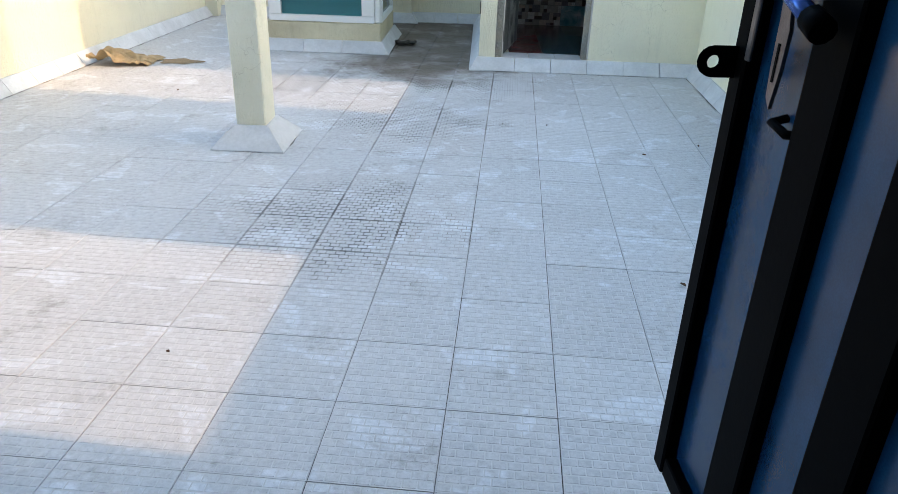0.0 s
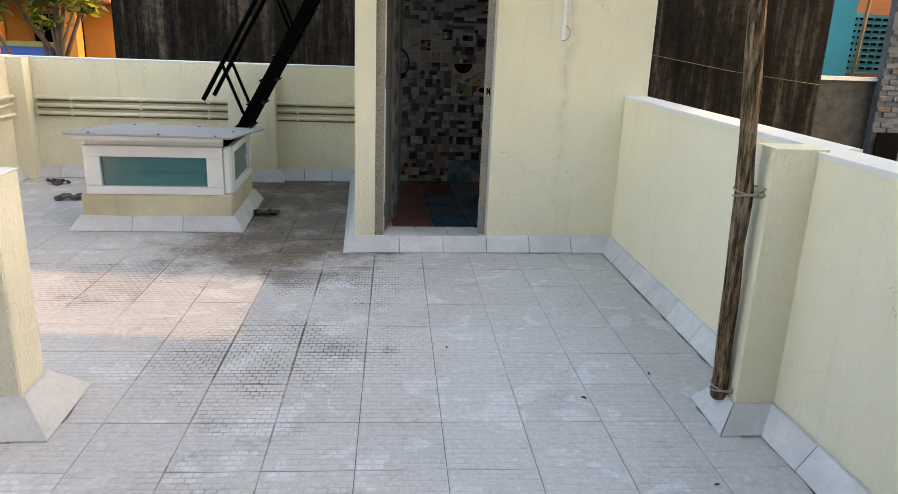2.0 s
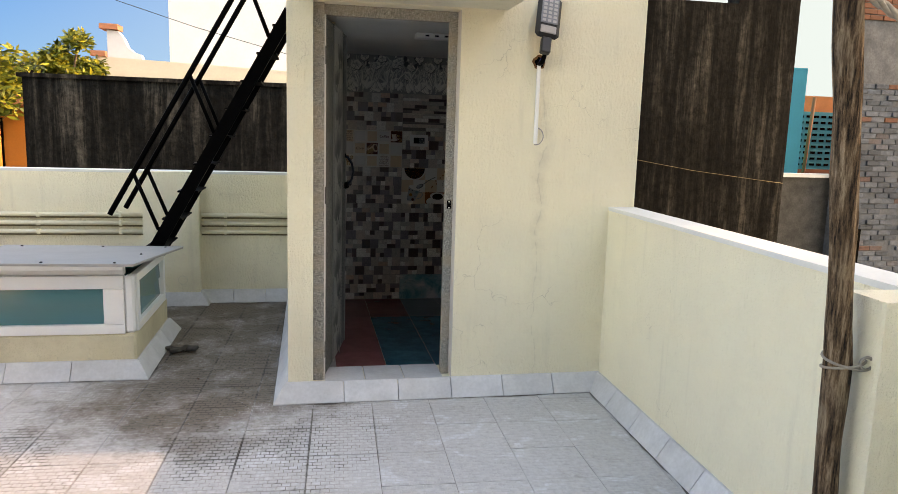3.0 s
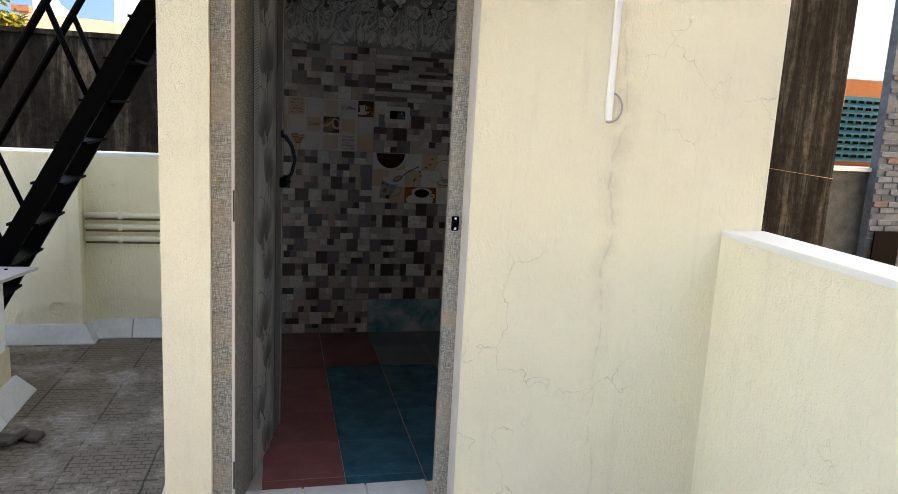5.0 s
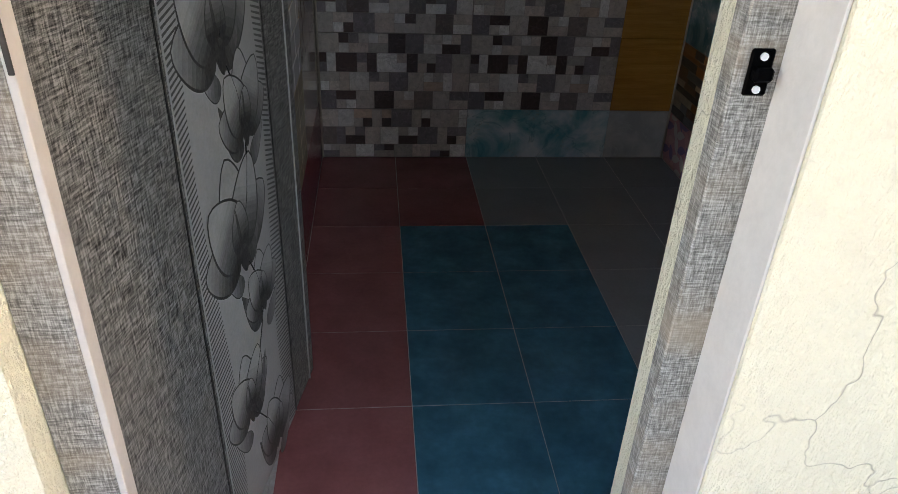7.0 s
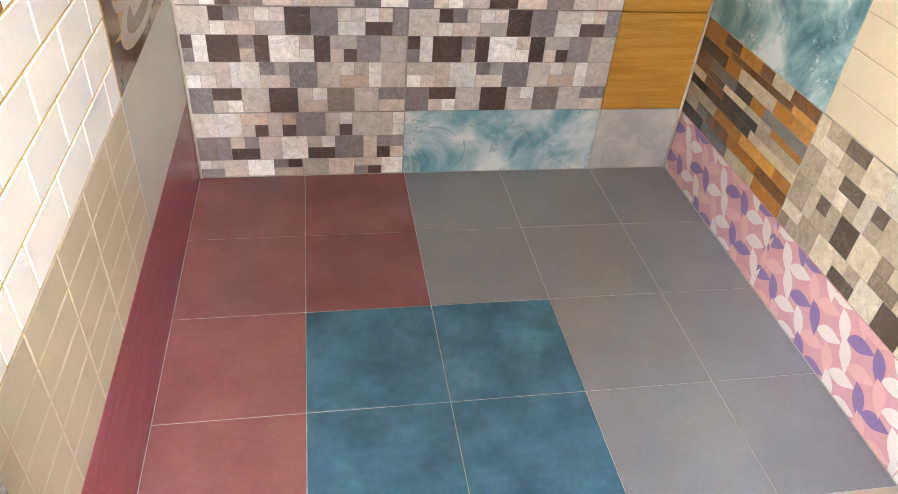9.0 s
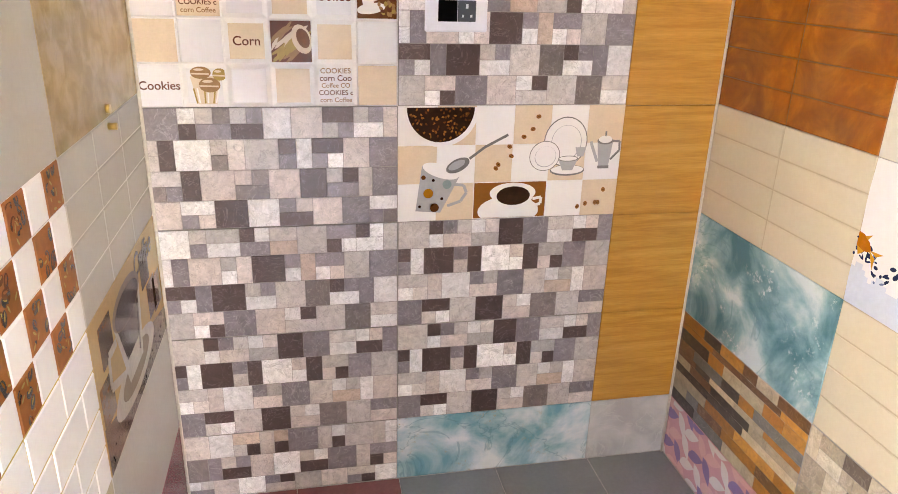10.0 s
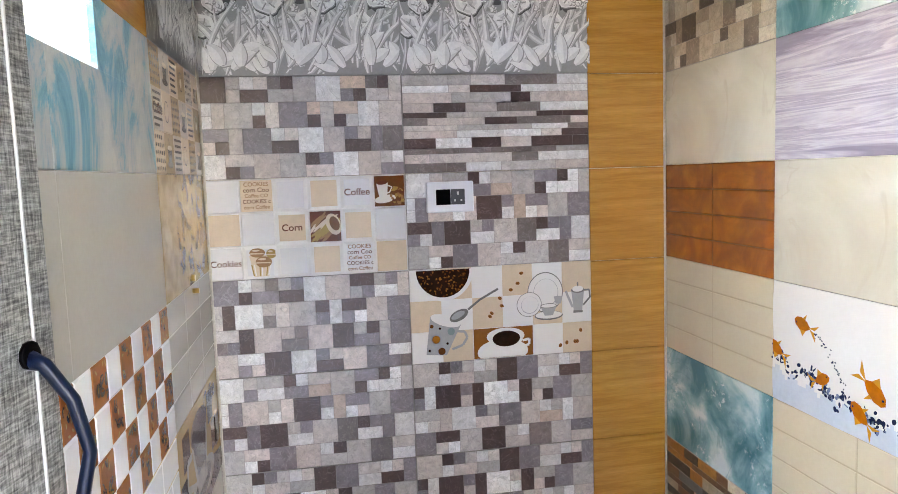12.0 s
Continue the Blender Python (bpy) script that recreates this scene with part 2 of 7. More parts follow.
def add_box(bm, lo, hi, bevel=0.0, m=None, slot=0):
    lo, hi = Vector(lo), Vector(hi)
    mt = Matrix.Translation((lo + hi) / 2) @ Matrix.Diagonal((*(hi - lo), 1))
    if m is not None:
        mt = m @ mt
    r = bmesh.ops.create_cube(bm, size=1.0, matrix=mt)
    vs = r["verts"]
    fs = {f for v in vs for f in v.link_faces}
    for f in fs:
        f.material_index = slot
    if bevel:
        es = {e for v in vs for e in v.link_edges}
        out = bmesh.ops.bevel(bm, geom=list(es), offset=bevel, segments=1, affect="EDGES")
        for f in out["faces"]:
            f.material_index = slot
    return bm


def box(lo, hi, bevel=0.0, m=None):
    return add_box(bmesh.new(), lo, hi, bevel, m)


def prism(bm, pts, z0, z1, m=None, slot=0):
    """An upright prism on the outline pts (x, y)."""
    n = len(pts)
    lo = [bm.verts.new((x, y, z0)) for x, y in pts]
    hi = [bm.verts.new((x, y, z1)) for x, y in pts]
    fs = [bm.faces.new(list(reversed(lo))), bm.faces.new(hi)]
    fs += [bm.faces.new((lo[i], lo[(i + 1) % n], hi[(i + 1) % n], hi[i])) for i in range(n)]
    for f in fs:
        f.material_index = slot
    if m is not None:
        bmesh.ops.transform(bm, matrix=m, verts=lo + hi)
    bmesh.ops.recalc_face_normals(bm, faces=fs)
    return bm


def tube(bm, pts, r, sides=10, slot=0, caps=True):
    """A round bar along pts; r may be a number or one radius a point."""
    pts = [Vector(p) for p in pts]
    rs = r if isinstance(r, (list, tuple)) else [r] * len(pts)
    rings = []
    for i, p in enumerate(pts):
        d = (pts[min(i + 1, len(pts) - 1)] - pts[max(i - 1, 0)]).normalized()
        u = d.orthogonal().normalized() if not rings else (u - d * u.dot(d)).normalized()
        w = d.cross(u)
        rings.append([bm.verts.new(p + (u * math.cos(2 * math.pi * k / sides) + w * math.sin(2 * math.pi * k / sides)) * rs[i]) for k in range(sides)])
    for a, b in zip(rings, rings[1:]):
        for k in range(sides):
            f = bm.faces.new((a[k], a[(k + 1) % sides], b[(k + 1) % sides], b[k]))
            f.smooth, f.material_index = True, slot
    if caps:
        for ring, rev in ((rings[0], True), (rings[-1], False)):
            f = bm.faces.new(list(reversed(ring)) if rev else ring)
            f.material_index = slot
    return bm


def beam(bm, a, b, w, h, up=(0, 1, 0), slot=0):
    """A square bar from a to b, w across 'up' and h along it."""
    a, b = Vector(a), Vector(b)
    d = (b - a).normalized()
    s = d.cross(Vector(up)).normalized()
    n = s.cross(d)
    vs = [bm.verts.new(p + s * i * w / 2 + n * j * h / 2) for p in (a, b) for i, j in ((-1, -1), (1, -1), (1, 1), (-1, 1))]
    for q in ((0, 1, 2, 3), (7, 6, 5, 4), (0, 4, 5, 1), (1, 5, 6, 2), (2, 6, 7, 3), (3, 7, 4, 0)):
        f = bm.faces.new([vs[k] for k in q])
        f.material_index = slot
    bmesh.ops.recalc_face_normals(bm, faces=list({f for v in vs for f in v.link_faces}))
    return bm


# ---------------------------------------------------------------- the yard: ground and walls
SKEW = radians(-2.3)
bm = box((-60, -40, -3.3), (70, 90, -3.2))
ground = setting(part("ground", bm, surface("street_ground", (0.2, 0.19, 0.17), 0.2, 0.3, 3, 0.9)), "dusty ground far below the roof terrace", "ground")

bm = box((-3.4, -1.6, -0.25), (1.9, 9.3, -0.006))
floor = setting(part("floor", bm, M_JOINT), "terrace floor of pale square cement tiles with dark joints", "floor")


def wall_run(name, a, b, thick, z1, material, label, side=1, z0=-3.2, top=True):
    """A parapet whose inner face runs from a to b; 'side' gives the outer side."""
    a, b = Vector((*a, 0)), Vector((*b, 0))
    d = (b - a).normalized()
    n = Vector((d.y, -d.x, 0)) * side * thick
    bm = bmesh.new()
    prism(bm, [(p.x, p.y) for p in (a, b, b + n, a + n)], z0, z1 - 0.02)
    ob = setting(part(name, bm, material), label, "wall")
    if top:
        bm = bmesh.new()
        o = n.normalized() * 0.003
        prism(bm, [(p.x, p.y) for p in (a - o, b - o, b + n + o, a + n + o)], z1 - 0.02, z1)
        part("coping", bm, M_WALLTOP, ob)
    return ob


wall_run("wall_west", (-3.40, -1.6), (-3.06, 9.13), 0.15, 1.08, M_CREAM, "cream plastered parapet wall with a pale top", side=-1)
wall_run("wall_north", (-3.2, 9.13), (-0.05, 9.13), 0.15, 1.07, M_CREAM, "cream plastered parapet wall with three pipes", side=-1)
wall_run("wall_east", (1.635, 4.56), (1.707, 6.79), 0.15, 1.05, M_CREAM, "cream plastered parapet wall beside the hut", side=1)
wall_run("wall_east_near", (1.50, -1.6), (1.565, 4.56), 0.16, 1.05, M_CREAM, "cream plastered parapet wall near the gate", side=1)

bm = bmesh.new()
prism(bm, [(1.41, 4.47), (1.60, 4.465), (1.62, 4.61), (1.42, 4.615)], 0, 1.058)
pier_east = setting(part("wall_pier_east", bm, M_CREAM), "cream plastered pier of the parapet", "pier")
bm = box((-1.22, 9.03, 0), (-0.80, 9.125, 1.068))
setting(part("wall_pier_north", bm, M_CREAM), "cream plastered pier of the back parapet", "pier")
bm = box((-3.1, 8.98, 0), (-2.93, 9.125, 1.066))
setting(part("wall_pier_corner", bm, M_CREAM), "cream plastered corner pier of the parapet", "pier")

# unseen stair head behind the gate, where the walk begins: a cement front, plastered walls behind
# made tall and grey to keep skylight out of the hut doorway
bm = bmesh.new()
for lo, hi in (((-3.4, 0.95, 0), (-0.62, 1.12, 7.6)), ((0.50, 0.95, 0), (1.5, 1.12, 7.6)), ((-0.62, 0.95, 2.15), (0.5, 1.12, 7.6))):
    add_box(bm, lo, hi)
setting(part("wall_unseen_front", bm, plaster("assumed_cement", (0.50, 0.485, 0.45), (0.34, 0.33, 0.30))), "unseen grey cement front around the gate opening, made tall to dim the hut", "wall")
bm = bmesh.new()
for lo, hi in (((-1.9, -1.6, 0), (-1.75, 0.95, 7.6)), ((1.35, -1.6, 0), (1.5, 0.95, 7.6)), ((-1.9, -1.75, 0), (1.5, -1.6, 7.6)), ((-1.9, -1.75, 7.6), (1.5, 1.12, 7.72))):
    add_box(bm, lo, hi)
setting(part("wall_unseen_head", bm, M_CREAM), "unseen cream plastered stair head behind the gate, made tall to cut skylight", "wall")

# ---------------------------------------------------------------- the hut
HX0, HX1, HY0, HY1 = -0.04, 1.855, 6.79, 9.28
RX0, RX1, RY0, RY1, RZ0, RZ1 = 0.228, 1.687, 7.03, 9.022, 0.022, 2.04
FX0, FX1, FZ1 = 0.090, 0.840, 2.055
bm = bmesh.new()
add_box(bm, (HX0, HY0, -3.2), (FX0, RY0, 2.32))
add_box(bm, (FX1, HY0, -3.2), (HX1, RY0, 2.32))
add_box(bm, (FX0, HY0, FZ1), (FX1, RY0, 2.32))
add_box(bm, (FX0, HY0, -3.2), (FX1, RY0, 0.088))
front = setting(part("wall_hut_front", bm, M_FRONT), "cream plastered front wall of the roof hut with a doorway", "wall")
bm = bmesh.new()
VY0, VY1, VZ0, VZ1 = 7.58, 8.05, 1.62, 1.98
add_box(bm, (HX0, RY0, -3.2), (0.10, 7.38, 2.32))
add_box(bm, (HX0, 7.38, -3.2), (RX0 - 0.01, VY0, 2.32))
add_box(bm, (HX0, VY1, -3.2), (RX0 - 0.01, RY1 + 0.01, 2.32))
add_box(bm, (HX0, VY0, -3.2), (RX0 - 0.01, VY1, VZ0))
add_box(bm, (HX0, VY0, VZ1), (RX0 - 0.01, VY1, 2.32))
setting(part("wall_hut_west", bm, M_CREAM), "cream plastered side wall of the hut with a ventilator opening", "wall")
setting(part("wall_hut_east", box((RX1 + 0.01, RY0, -3.2), (HX1, RY1 + 0.01, 2.32)), M_CREAM), "cream plastered side wall of the hut", "wall")
setting(part("wall_hut_north", box((HX0, RY1 + 0.01, -3.2), (HX1, HY1, 2.32)), M_CREAM), "cream plastered back wall of the hut", "wall")
M_CEIL = surface("ceiling_paint", (0.66, 0.66, 0.64), 0.08, 3, 60, 0.85)
setting(part("ceiling", add_box(box((RX0 - 0.01, RY0, RZ1), (RX1 + 0.01, RY1 + 0.01, RZ1 + 0.06)), (0.101, RY0, RZ1), (RX0 - 0.011, 7.379, RZ1 + 0.06)), M_CEIL), "plain white painted ceiling of the hut", "ceiling")
setting(part("roof_slab", box((HX0 - 0.02, HY0 - 0.02, 2.32), (HX1 + 0.02, HY1, 2.44)), M_CREAM), "flat plastered roof slab of the hut", "roof")
bm = bmesh.new()
prism(bm, [(0.095, 6.79), (1.08, 6.79), (1.08, 6.36), (0.02, 6.36), (0.02, 6.79)], 2.065, 2.13)
setting(part("canopy", bm, M_WHITEWASH), "plastered concrete slab sheltering the doorway", "canopy")
setting(part("floor_hut", add_box(box((RX0 - 0.01, RY0, -0.1), (RX1 + 0.01, RY1 + 0.01, RZ0 - 0.0012)), (0.101, RY0, -0.1), (RX0 - 0.011, 7.379, RZ0 - 0.0012)), surface("light_grout", (0.50, 0.48, 0.46), 0.3, 10, 90, 0.8)), "tiled floor of the small room", "floor")


# ---------------------------------------------------------------- neighbours and distance
bm = bmesh.new()
add_box(bm, (-3.39, 12.9, -3.2), (3.2, 13.15, 1.97))
add_box(bm, (-3.44, 12.86, 1.97), (3.2, 13.19, 2.02))
neigh = thing("boundary_wall", "tall blackened damp concrete wall behind the parapet", "wall")
part("wall", bm, M_CONCRETE, neigh)

bm = bmesh.new()
add_box(bm, (2.6, 11.0, -3.2), (5.0, 11.25, 3.03))
add_box(bm, (5.0005, 11.0, -3.2), (5.80, 11.25, 4.6))
block = thing("neighbour_wall", "blackened rain-streaked concrete wall beside the hut", "wall")
part("wall", bm, M_CONCRETE, block)
cable = thing("wall_cable", "thin brown cable sagging across the blackened wall", "cable")
part("strand", tube(bmesh.new(), [(3.2, 10.985, 1.30), (3.69, 10.985, 1.218), (4.56, 10.985, 1.084), (5.45, 10.985, 0.985), (5.79, 10.985, 0.95)], 0.003, 5), M_UMBER, cable)
# unseen sun blockers added east of the yard, whose gaps let low sun in
M_SUNBLOCK = surface("sunblock_render", (0.55, 0.5, 0.42), 0.12, 1, 30, 0.85)
for lo, hi in (((6.0, 5.48, -3.2), (9.0, 7.2, 5.17)), ((6.0, 7.2, -3.2), (9.0, 8.4, 7.6)), ((6.0, 2.57, -3.2), (9.0, 4.29, 7.6)), ((6.0, -9.0, -3.2), (9.0, 1.13, 7.6))):
    h = thing("house", "plain unseen house block added to shade the terrace", "house", "houses east of the terrace")
    part("wall", box(lo, hi), M_SUNBLOCK, h)
    part("roof", box((lo[0] - 0.05, lo[1], hi[2]), (hi[0] + 0.05, hi[1], hi[2] + 0.12)), M_WALLTOP, h)


# ---------------------------------------------------------------- skirting of the yard
def skirt(parent, a, b, n, m0=0, m1=0, foot=0.075, high=0.1, seg=0.302):
    """Sloped skirting tiles along a wall foot from a to b; n points into the yard; m0, m1: +1 outer, -1 inner mitre."""
    a, b, n = Vector((*a, 0)), Vector((*b, 0)), Vector((*n, 0)).normalized()
    d = (b - a).normalized()
    n = (n - d * n.dot(d)).normalized()
    length = (b - a).length
    count = max(1, round(length / seg))
    for i in range(count):
        s0, s1 = length * i / count, length * (i + 1) / count
        g0 = 0 if i == 0 else 0.002
        g1 = 0 if i == count - 1 else 0.002
        e0 = -m0 * foot if i == 0 else 0
        e1 = m1 * foot if i == count - 1 else 0
        bm = bmesh.new()
        prof = [(0.001, -0.01, 0), (foot, -0.01, 1), (foot, 0.006, 1), (0.014, high, 0.16), (0.001, high, 0)]
        rings = []
        for s, e in ((s0 + g0, e0), (s1 - g1, e1)):
            rings.append([bm.verts.new(a + d * (s + e * k) + n * o + Vector((0, 0, z))) for o, z, k in prof])
        m = len(prof)
        for k in range(m):
            bm.faces.new((rings[0][k], rings[1][k], rings[1][(k + 1) % m], rings[0][(k + 1) % m]))
        bm.faces.new(list(reversed(rings[0])))
        bm.faces.new(rings[1])
        bmesh.ops.recalc_face_normals(bm, faces=bm.faces[:])
        part("skirting_tile", bm, M_SKIRT, parent)
    bm = bmesh.new()
    cuts = max(6, int(length / 0.03))
    row = []
    for i in range(cuts + 1):
        p = a + d * (length * i / cuts) + n * (foot - 0.004)
        wd = 0.006 + 0.016 * max(0.0, noise.noise(p * 9.0) + 0.15)
        row.append((bm.verts.new(p + Vector((0, 0, 0.0022))), bm.verts.new(p + n * wd + Vector((0, 0, 0.0022)))))
    for p, q in zip(row, row[1:]):
        bm.faces.new((p[0], q[0], q[1], p[1]))
    bmesh.ops.recalc_face_normals(bm, faces=bm.faces[:])
    part("dirt_seam", bm, M_JOINT, parent, "line of dark dirt at the wall foot")


def ob_named(name):
    return bpy.data.objects[name]


skirt(front, (-0.04, 6.79), (1.707, 6.79), (0, -1), 1, -1)
skirt(ob_named("wall_hut_west"), (-0.04, 9.13), (-0.04, 6.79), (-1, 0), -1, 1)
skirt(ob_named("wall_north"), (-0.80, 9.13), (-0.04, 9.13), (0, -1), -1, -1)
skirt(ob_named("wall_north"), (-3.06, 9.13), (-1.22, 9.13), (0, -1), -1, -1)
skirt(ob_named("wall_pier_north"), (-1.22, 9.03), (-0.80, 9.03), (0, -1), 1, 1)
skirt(ob_named("wall_pier_north"), (-0.80, 9.03), (-0.80, 9.13), (1, 0), 1, -1)
skirt(ob_named("wall_west"), (-3.305, 1.2), (-3.063, 9.05), (1, 0), 0, -1)
skirt(ob_named("wall_east"), (1.707, 6.79), (1.637, 4.615), (-1, 0), -1, -1)
skirt(pier_east, (1.42, 4.615), (1.41, 4.47), (-1, 0), 1, 1)
skirt(pier_east, (1.41, 4.47), (1.562, 4.466), (0, -1), 1, -1)
skirt(ob_named("wall_east_near"), (1.562, 4.466), (1.525, 1.15), (-1, 0), -1, 0)

# ---------------------------------------------------------------- stub pillar
pillar = thing("stub_pillar", "short cracked cream plastered concrete pillar on a tiled foot", "pillar")
bm = bmesh.new()
add_box(bm, (-1.335, 4.605, -0.01), (-1.175, 4.80, 0.885), 0.006)
part("shaft", bm, M_WHITEWASH, pillar)
part("cap", box((-1.337, 4.603, 0.885), (-1.173, 4.802, 0.891), 0.002), M_WALLTOP, pillar, "bare grey cement top")
for a, b, n in (((-1.335, 4.605), (-1.175, 4.605), (0, -1)), ((-1.175, 4.605), (-1.175, 4.80), (1, 0)), ((-1.175, 4.80), (-1.335, 4.80), (0, 1)), ((-1.335, 4.80), (-1.335, 4.605), (-1, 0))):
    skirt(pillar, a, b, n, 1, 1, 0.118, 0.115)

# ---------------------------------------------------------------- roof light
M_TEAL = mat("green_glass", 0.06, spec=0.6)[0]
M_TEAL.node_tree.nodes["Principled BSDF"].inputs["Base Color"].default_value = (0.035, 0.16, 0.18, 1)
SX0, SX1, SY0, SY1 = -1.915, -0.90, 7.27, 8.2
light_box = thing("roof_light", "white framed roof light with green glass on a plastered kerb", "skylight")
part("kerb", box((SX0, SY0, -0.01), (SX1, SY1, 0.25), 0.012), M_STAINED, light_box, "cracked cream plaster kerb")
for a, b, n in (((SX0, SY0), (SX1, SY0), (0, -1)), ((SX1, SY0), (SX1, SY1), (1, 0)), ((SX0, SY1), (SX0, SY0), (-1, 0))):
    skirt(light_box, a, b, n, 1, 1)
fx0, fx1, fy0, fy1, fz0, fz1 = SX0 + 0.05, SX1 - 0.005, SY0 + 0.01, SY1 - 0.03, 0.25, 0.635


def glazed_side(o, u, w, h, rails, panes):
    """One framed side: o is the lower left corner, u its direction along the side."""
    n = Vector((u[1], -u[0], 0))
    m = Matrix((( u[0], n.x, 0, o[0]), (u[1], n.y, 0, o[1]), (0, 0, 1, o[2]), (0, 0, 0, 1)))
    l, r, b, t = rails
    for lo, hi in (((0, -0.03, 0), (w, 0.012, b)), ((0, -0.03, h - t), (w, 0.012, h)), ((0, -0.03, b + 0.001), (l, 0.012, h - t - 0.001)), ((w - r, -0.03, b + 0.001), (w, 0.012, h - t - 0.001))):
        part("frame_rail", box(lo, hi, 0.003, m), M_WHITE, light_box)
    k = (h - b - t) / panes
    for i in range(panes):
        mm = m @ Matrix.Translation((0, -0.018 + 0.004 * i, b + k * i)) @ pose(0, 0, 0, 4)
        part("louvre_pane", box((l, -0.003, 0), (w - r, 0.003, k * 1.04), 0, mm), M_TEAL, light_box, "dark green glass louvre")


glazed_side((fx0, fy0, fz0), (1, 0), fx1 - fx0 - 0.05, 0.335, (0.10, 0.11, 0.055, 0.075), 2)
glazed_side((fx1, fy0 + 0.05, fz0), (0, 1), fy1 - fy0 - 0.1, 0.335, (0.05, 0.05, 0.05, 0.05), 2)
glazed_side((fx1 - 0.05, fy1, fz0), (-1, 0), fx1 - fx0 - 0.05, 0.335, (0.06, 0.06, 0.05, 0.05), 2)
glazed_side((fx0, fy1, fz0), (0, -1), fy1 - fy0, 0.335, (0.06, 0.06, 0.05, 0.05), 2)
for x, y in ((fx1 - 0.052, fy0), (fx1 - 0.052, fy1 - 0.05)):
    part("corner_post", box((x, y - 0.002, fz0), (x + 0.054, y + 0.052, fz0 + 0.335), 0.012), M_WHITE, light_box)
part("top_rail", box((fx0 + 0.01, fy0 + 0.012, fz0 + 0.335), (fx1 - 0.05, fy0 + 0.05, fz1), 0.004), M_WHITE, light_box)
bm = bmesh.new()
vs = [bm.verts.new(p) for p in ((-1.945, 7.15, 0.684), (-0.875, 7.15, 0.672), (-0.80, 8.30, 0.590), (-1.93, 8.30, 0.602))]
lo = [bm.verts.new(v.co - Vector((0, 0, 0.014))) for v in vs]
bm.faces.new(vs)
bm.faces.new(list(reversed(lo)))
for i in range(4):
    bm.faces.new((vs[i], lo[i], lo[(i + 1) % 4], vs[(i + 1) % 4]))
bmesh.ops.recalc_face_normals(bm, faces=bm.faces[:])
cover = part("cover_sheet", bm, M_SHEET, light_box, "flat grey cover sheet with screws")
part("cover_batten", box((-1.90, 7.17, 0.635), (-0.93, 7.20, 0.666), 0.003), M_WHITE, light_box)
for x, y in ((-1.8, 7.2), (-1.35, 7.2), (-0.98, 7.2), (-1.8, 8.2), (-1.3, 8.2), (-0.9, 8.2), (-0.95, 7.7)):
    zz = 0.684 - (y - 7.15) * 0.0713 - (x + 1.945) * 0.0112
    part("screw", tube(bmesh.new(), [(x, y, zz), (x, y, zz + 0.006)], 0.008, 6), M_BLACK, light_box)

# ---------------------------------------------------------------- steel stair to the hut roof
stair = thing("steel_stair", "steep black painted steel stair with double handrails", "stair")
A, B = Vector((-1.31, 0, 0.02)), Vector((-0.06, 0, 2.245))
for y in (8.4, 8.85):
    off = Vector((0, y, 0))
    part("stringer", beam(bmesh.new(), A + off, B + off, 0.085, 0.03), M_BLACK, stair)
    R0, R1 = Vector((-1.30, y, 0.80)), Vector((0.02, y, 3.14))
    part("handrail", tube(bmesh.new(), [R0, R1], 0.019, 8), M_BLACK, stair)
    for f in (0.125, 0.42, 0.71):
        p = R0.lerp(R1, f)
        q = p + Vector((0.155, 0, -0.40))
        part("baluster", tube(bmesh.new(), [p, q], 0.014, 8), M_BLACK, stair)
slope = (B - A)
for i in range(11):
    c = A + slope * ((i + 0.8) / 11.3)
    part("tread", box((c.x - 0.07, 8.41, c.z - 0.006), (c.x + 0.07, 8.84, c.z + 0.006)), M_BLACK, stair)

# ---------------------------------------------------------------- pipes on the walls
def pipe(name, pts, r, label, clamps=(), grime=False):
    t = thing(name, label, "pipe", "pipes on the parapet")
    part("pipe", tube(bmesh.new(), pts, r, 10), M_PIPE, t)
    # thin dark brown strip on the wall just below the pipe
    if grime:
        (x0, _, z), (x1, _, _) = pts[0], pts[-1]
        part("grime_line", box((x0, 9.1225, z - r * 2.0), (x1, 9.1295, z - r * 0.6)), M_UMBER, t, "dark brown line under the pipe")
    for x, y, z in clamps:
        part("clamp", box((x - 0.012, y - 0.018, z - 0.022), (x + 0.012, y + 0.02, z + 0.022), 0.004), M_PIPE, t)


for z in (0.72, 0.653, 0.584):
    pipe("wall_pipe", [(-2.9, 9.098, z), (-1.23, 9.098, z)], 0.0165, "cream painted plastic pipe clipped along the back parapet", [(x, 9.10, z) for x in (-2.6, -2.0, -1.4)], True)
    pipe("wall_pipe", [(-0.79, 9.098, z), (-0.06, 9.098, z)], 0.0165, "cream painted plastic pipe clipped along the back parapet", [(-0.6, 9.10, z)], True)
wx = lambda y: -3.40 + 0.34 * (y + 1.6) / 10.73
pipe("wall_pipe", [(wx(2) + 0.035, 2, 0.64), (wx(8.75) + 0.035, 8.75, 0.66), (wx(8.75) + 0.035, 8.95, 0.67)], 0.013, "cream painted plastic pipe along the side parapet", [(wx(y) + 0.03, y, 0.645) for y in (5.2, 6.4, 7.6)])
pipe("wall_pipe", [(wx(8.6) + 0.035, 8.6, 0.575), (wx(8.9) + 0.035, 8.96, 0.58)], 0.016, "short stub of cream plastic pipe at the corner")
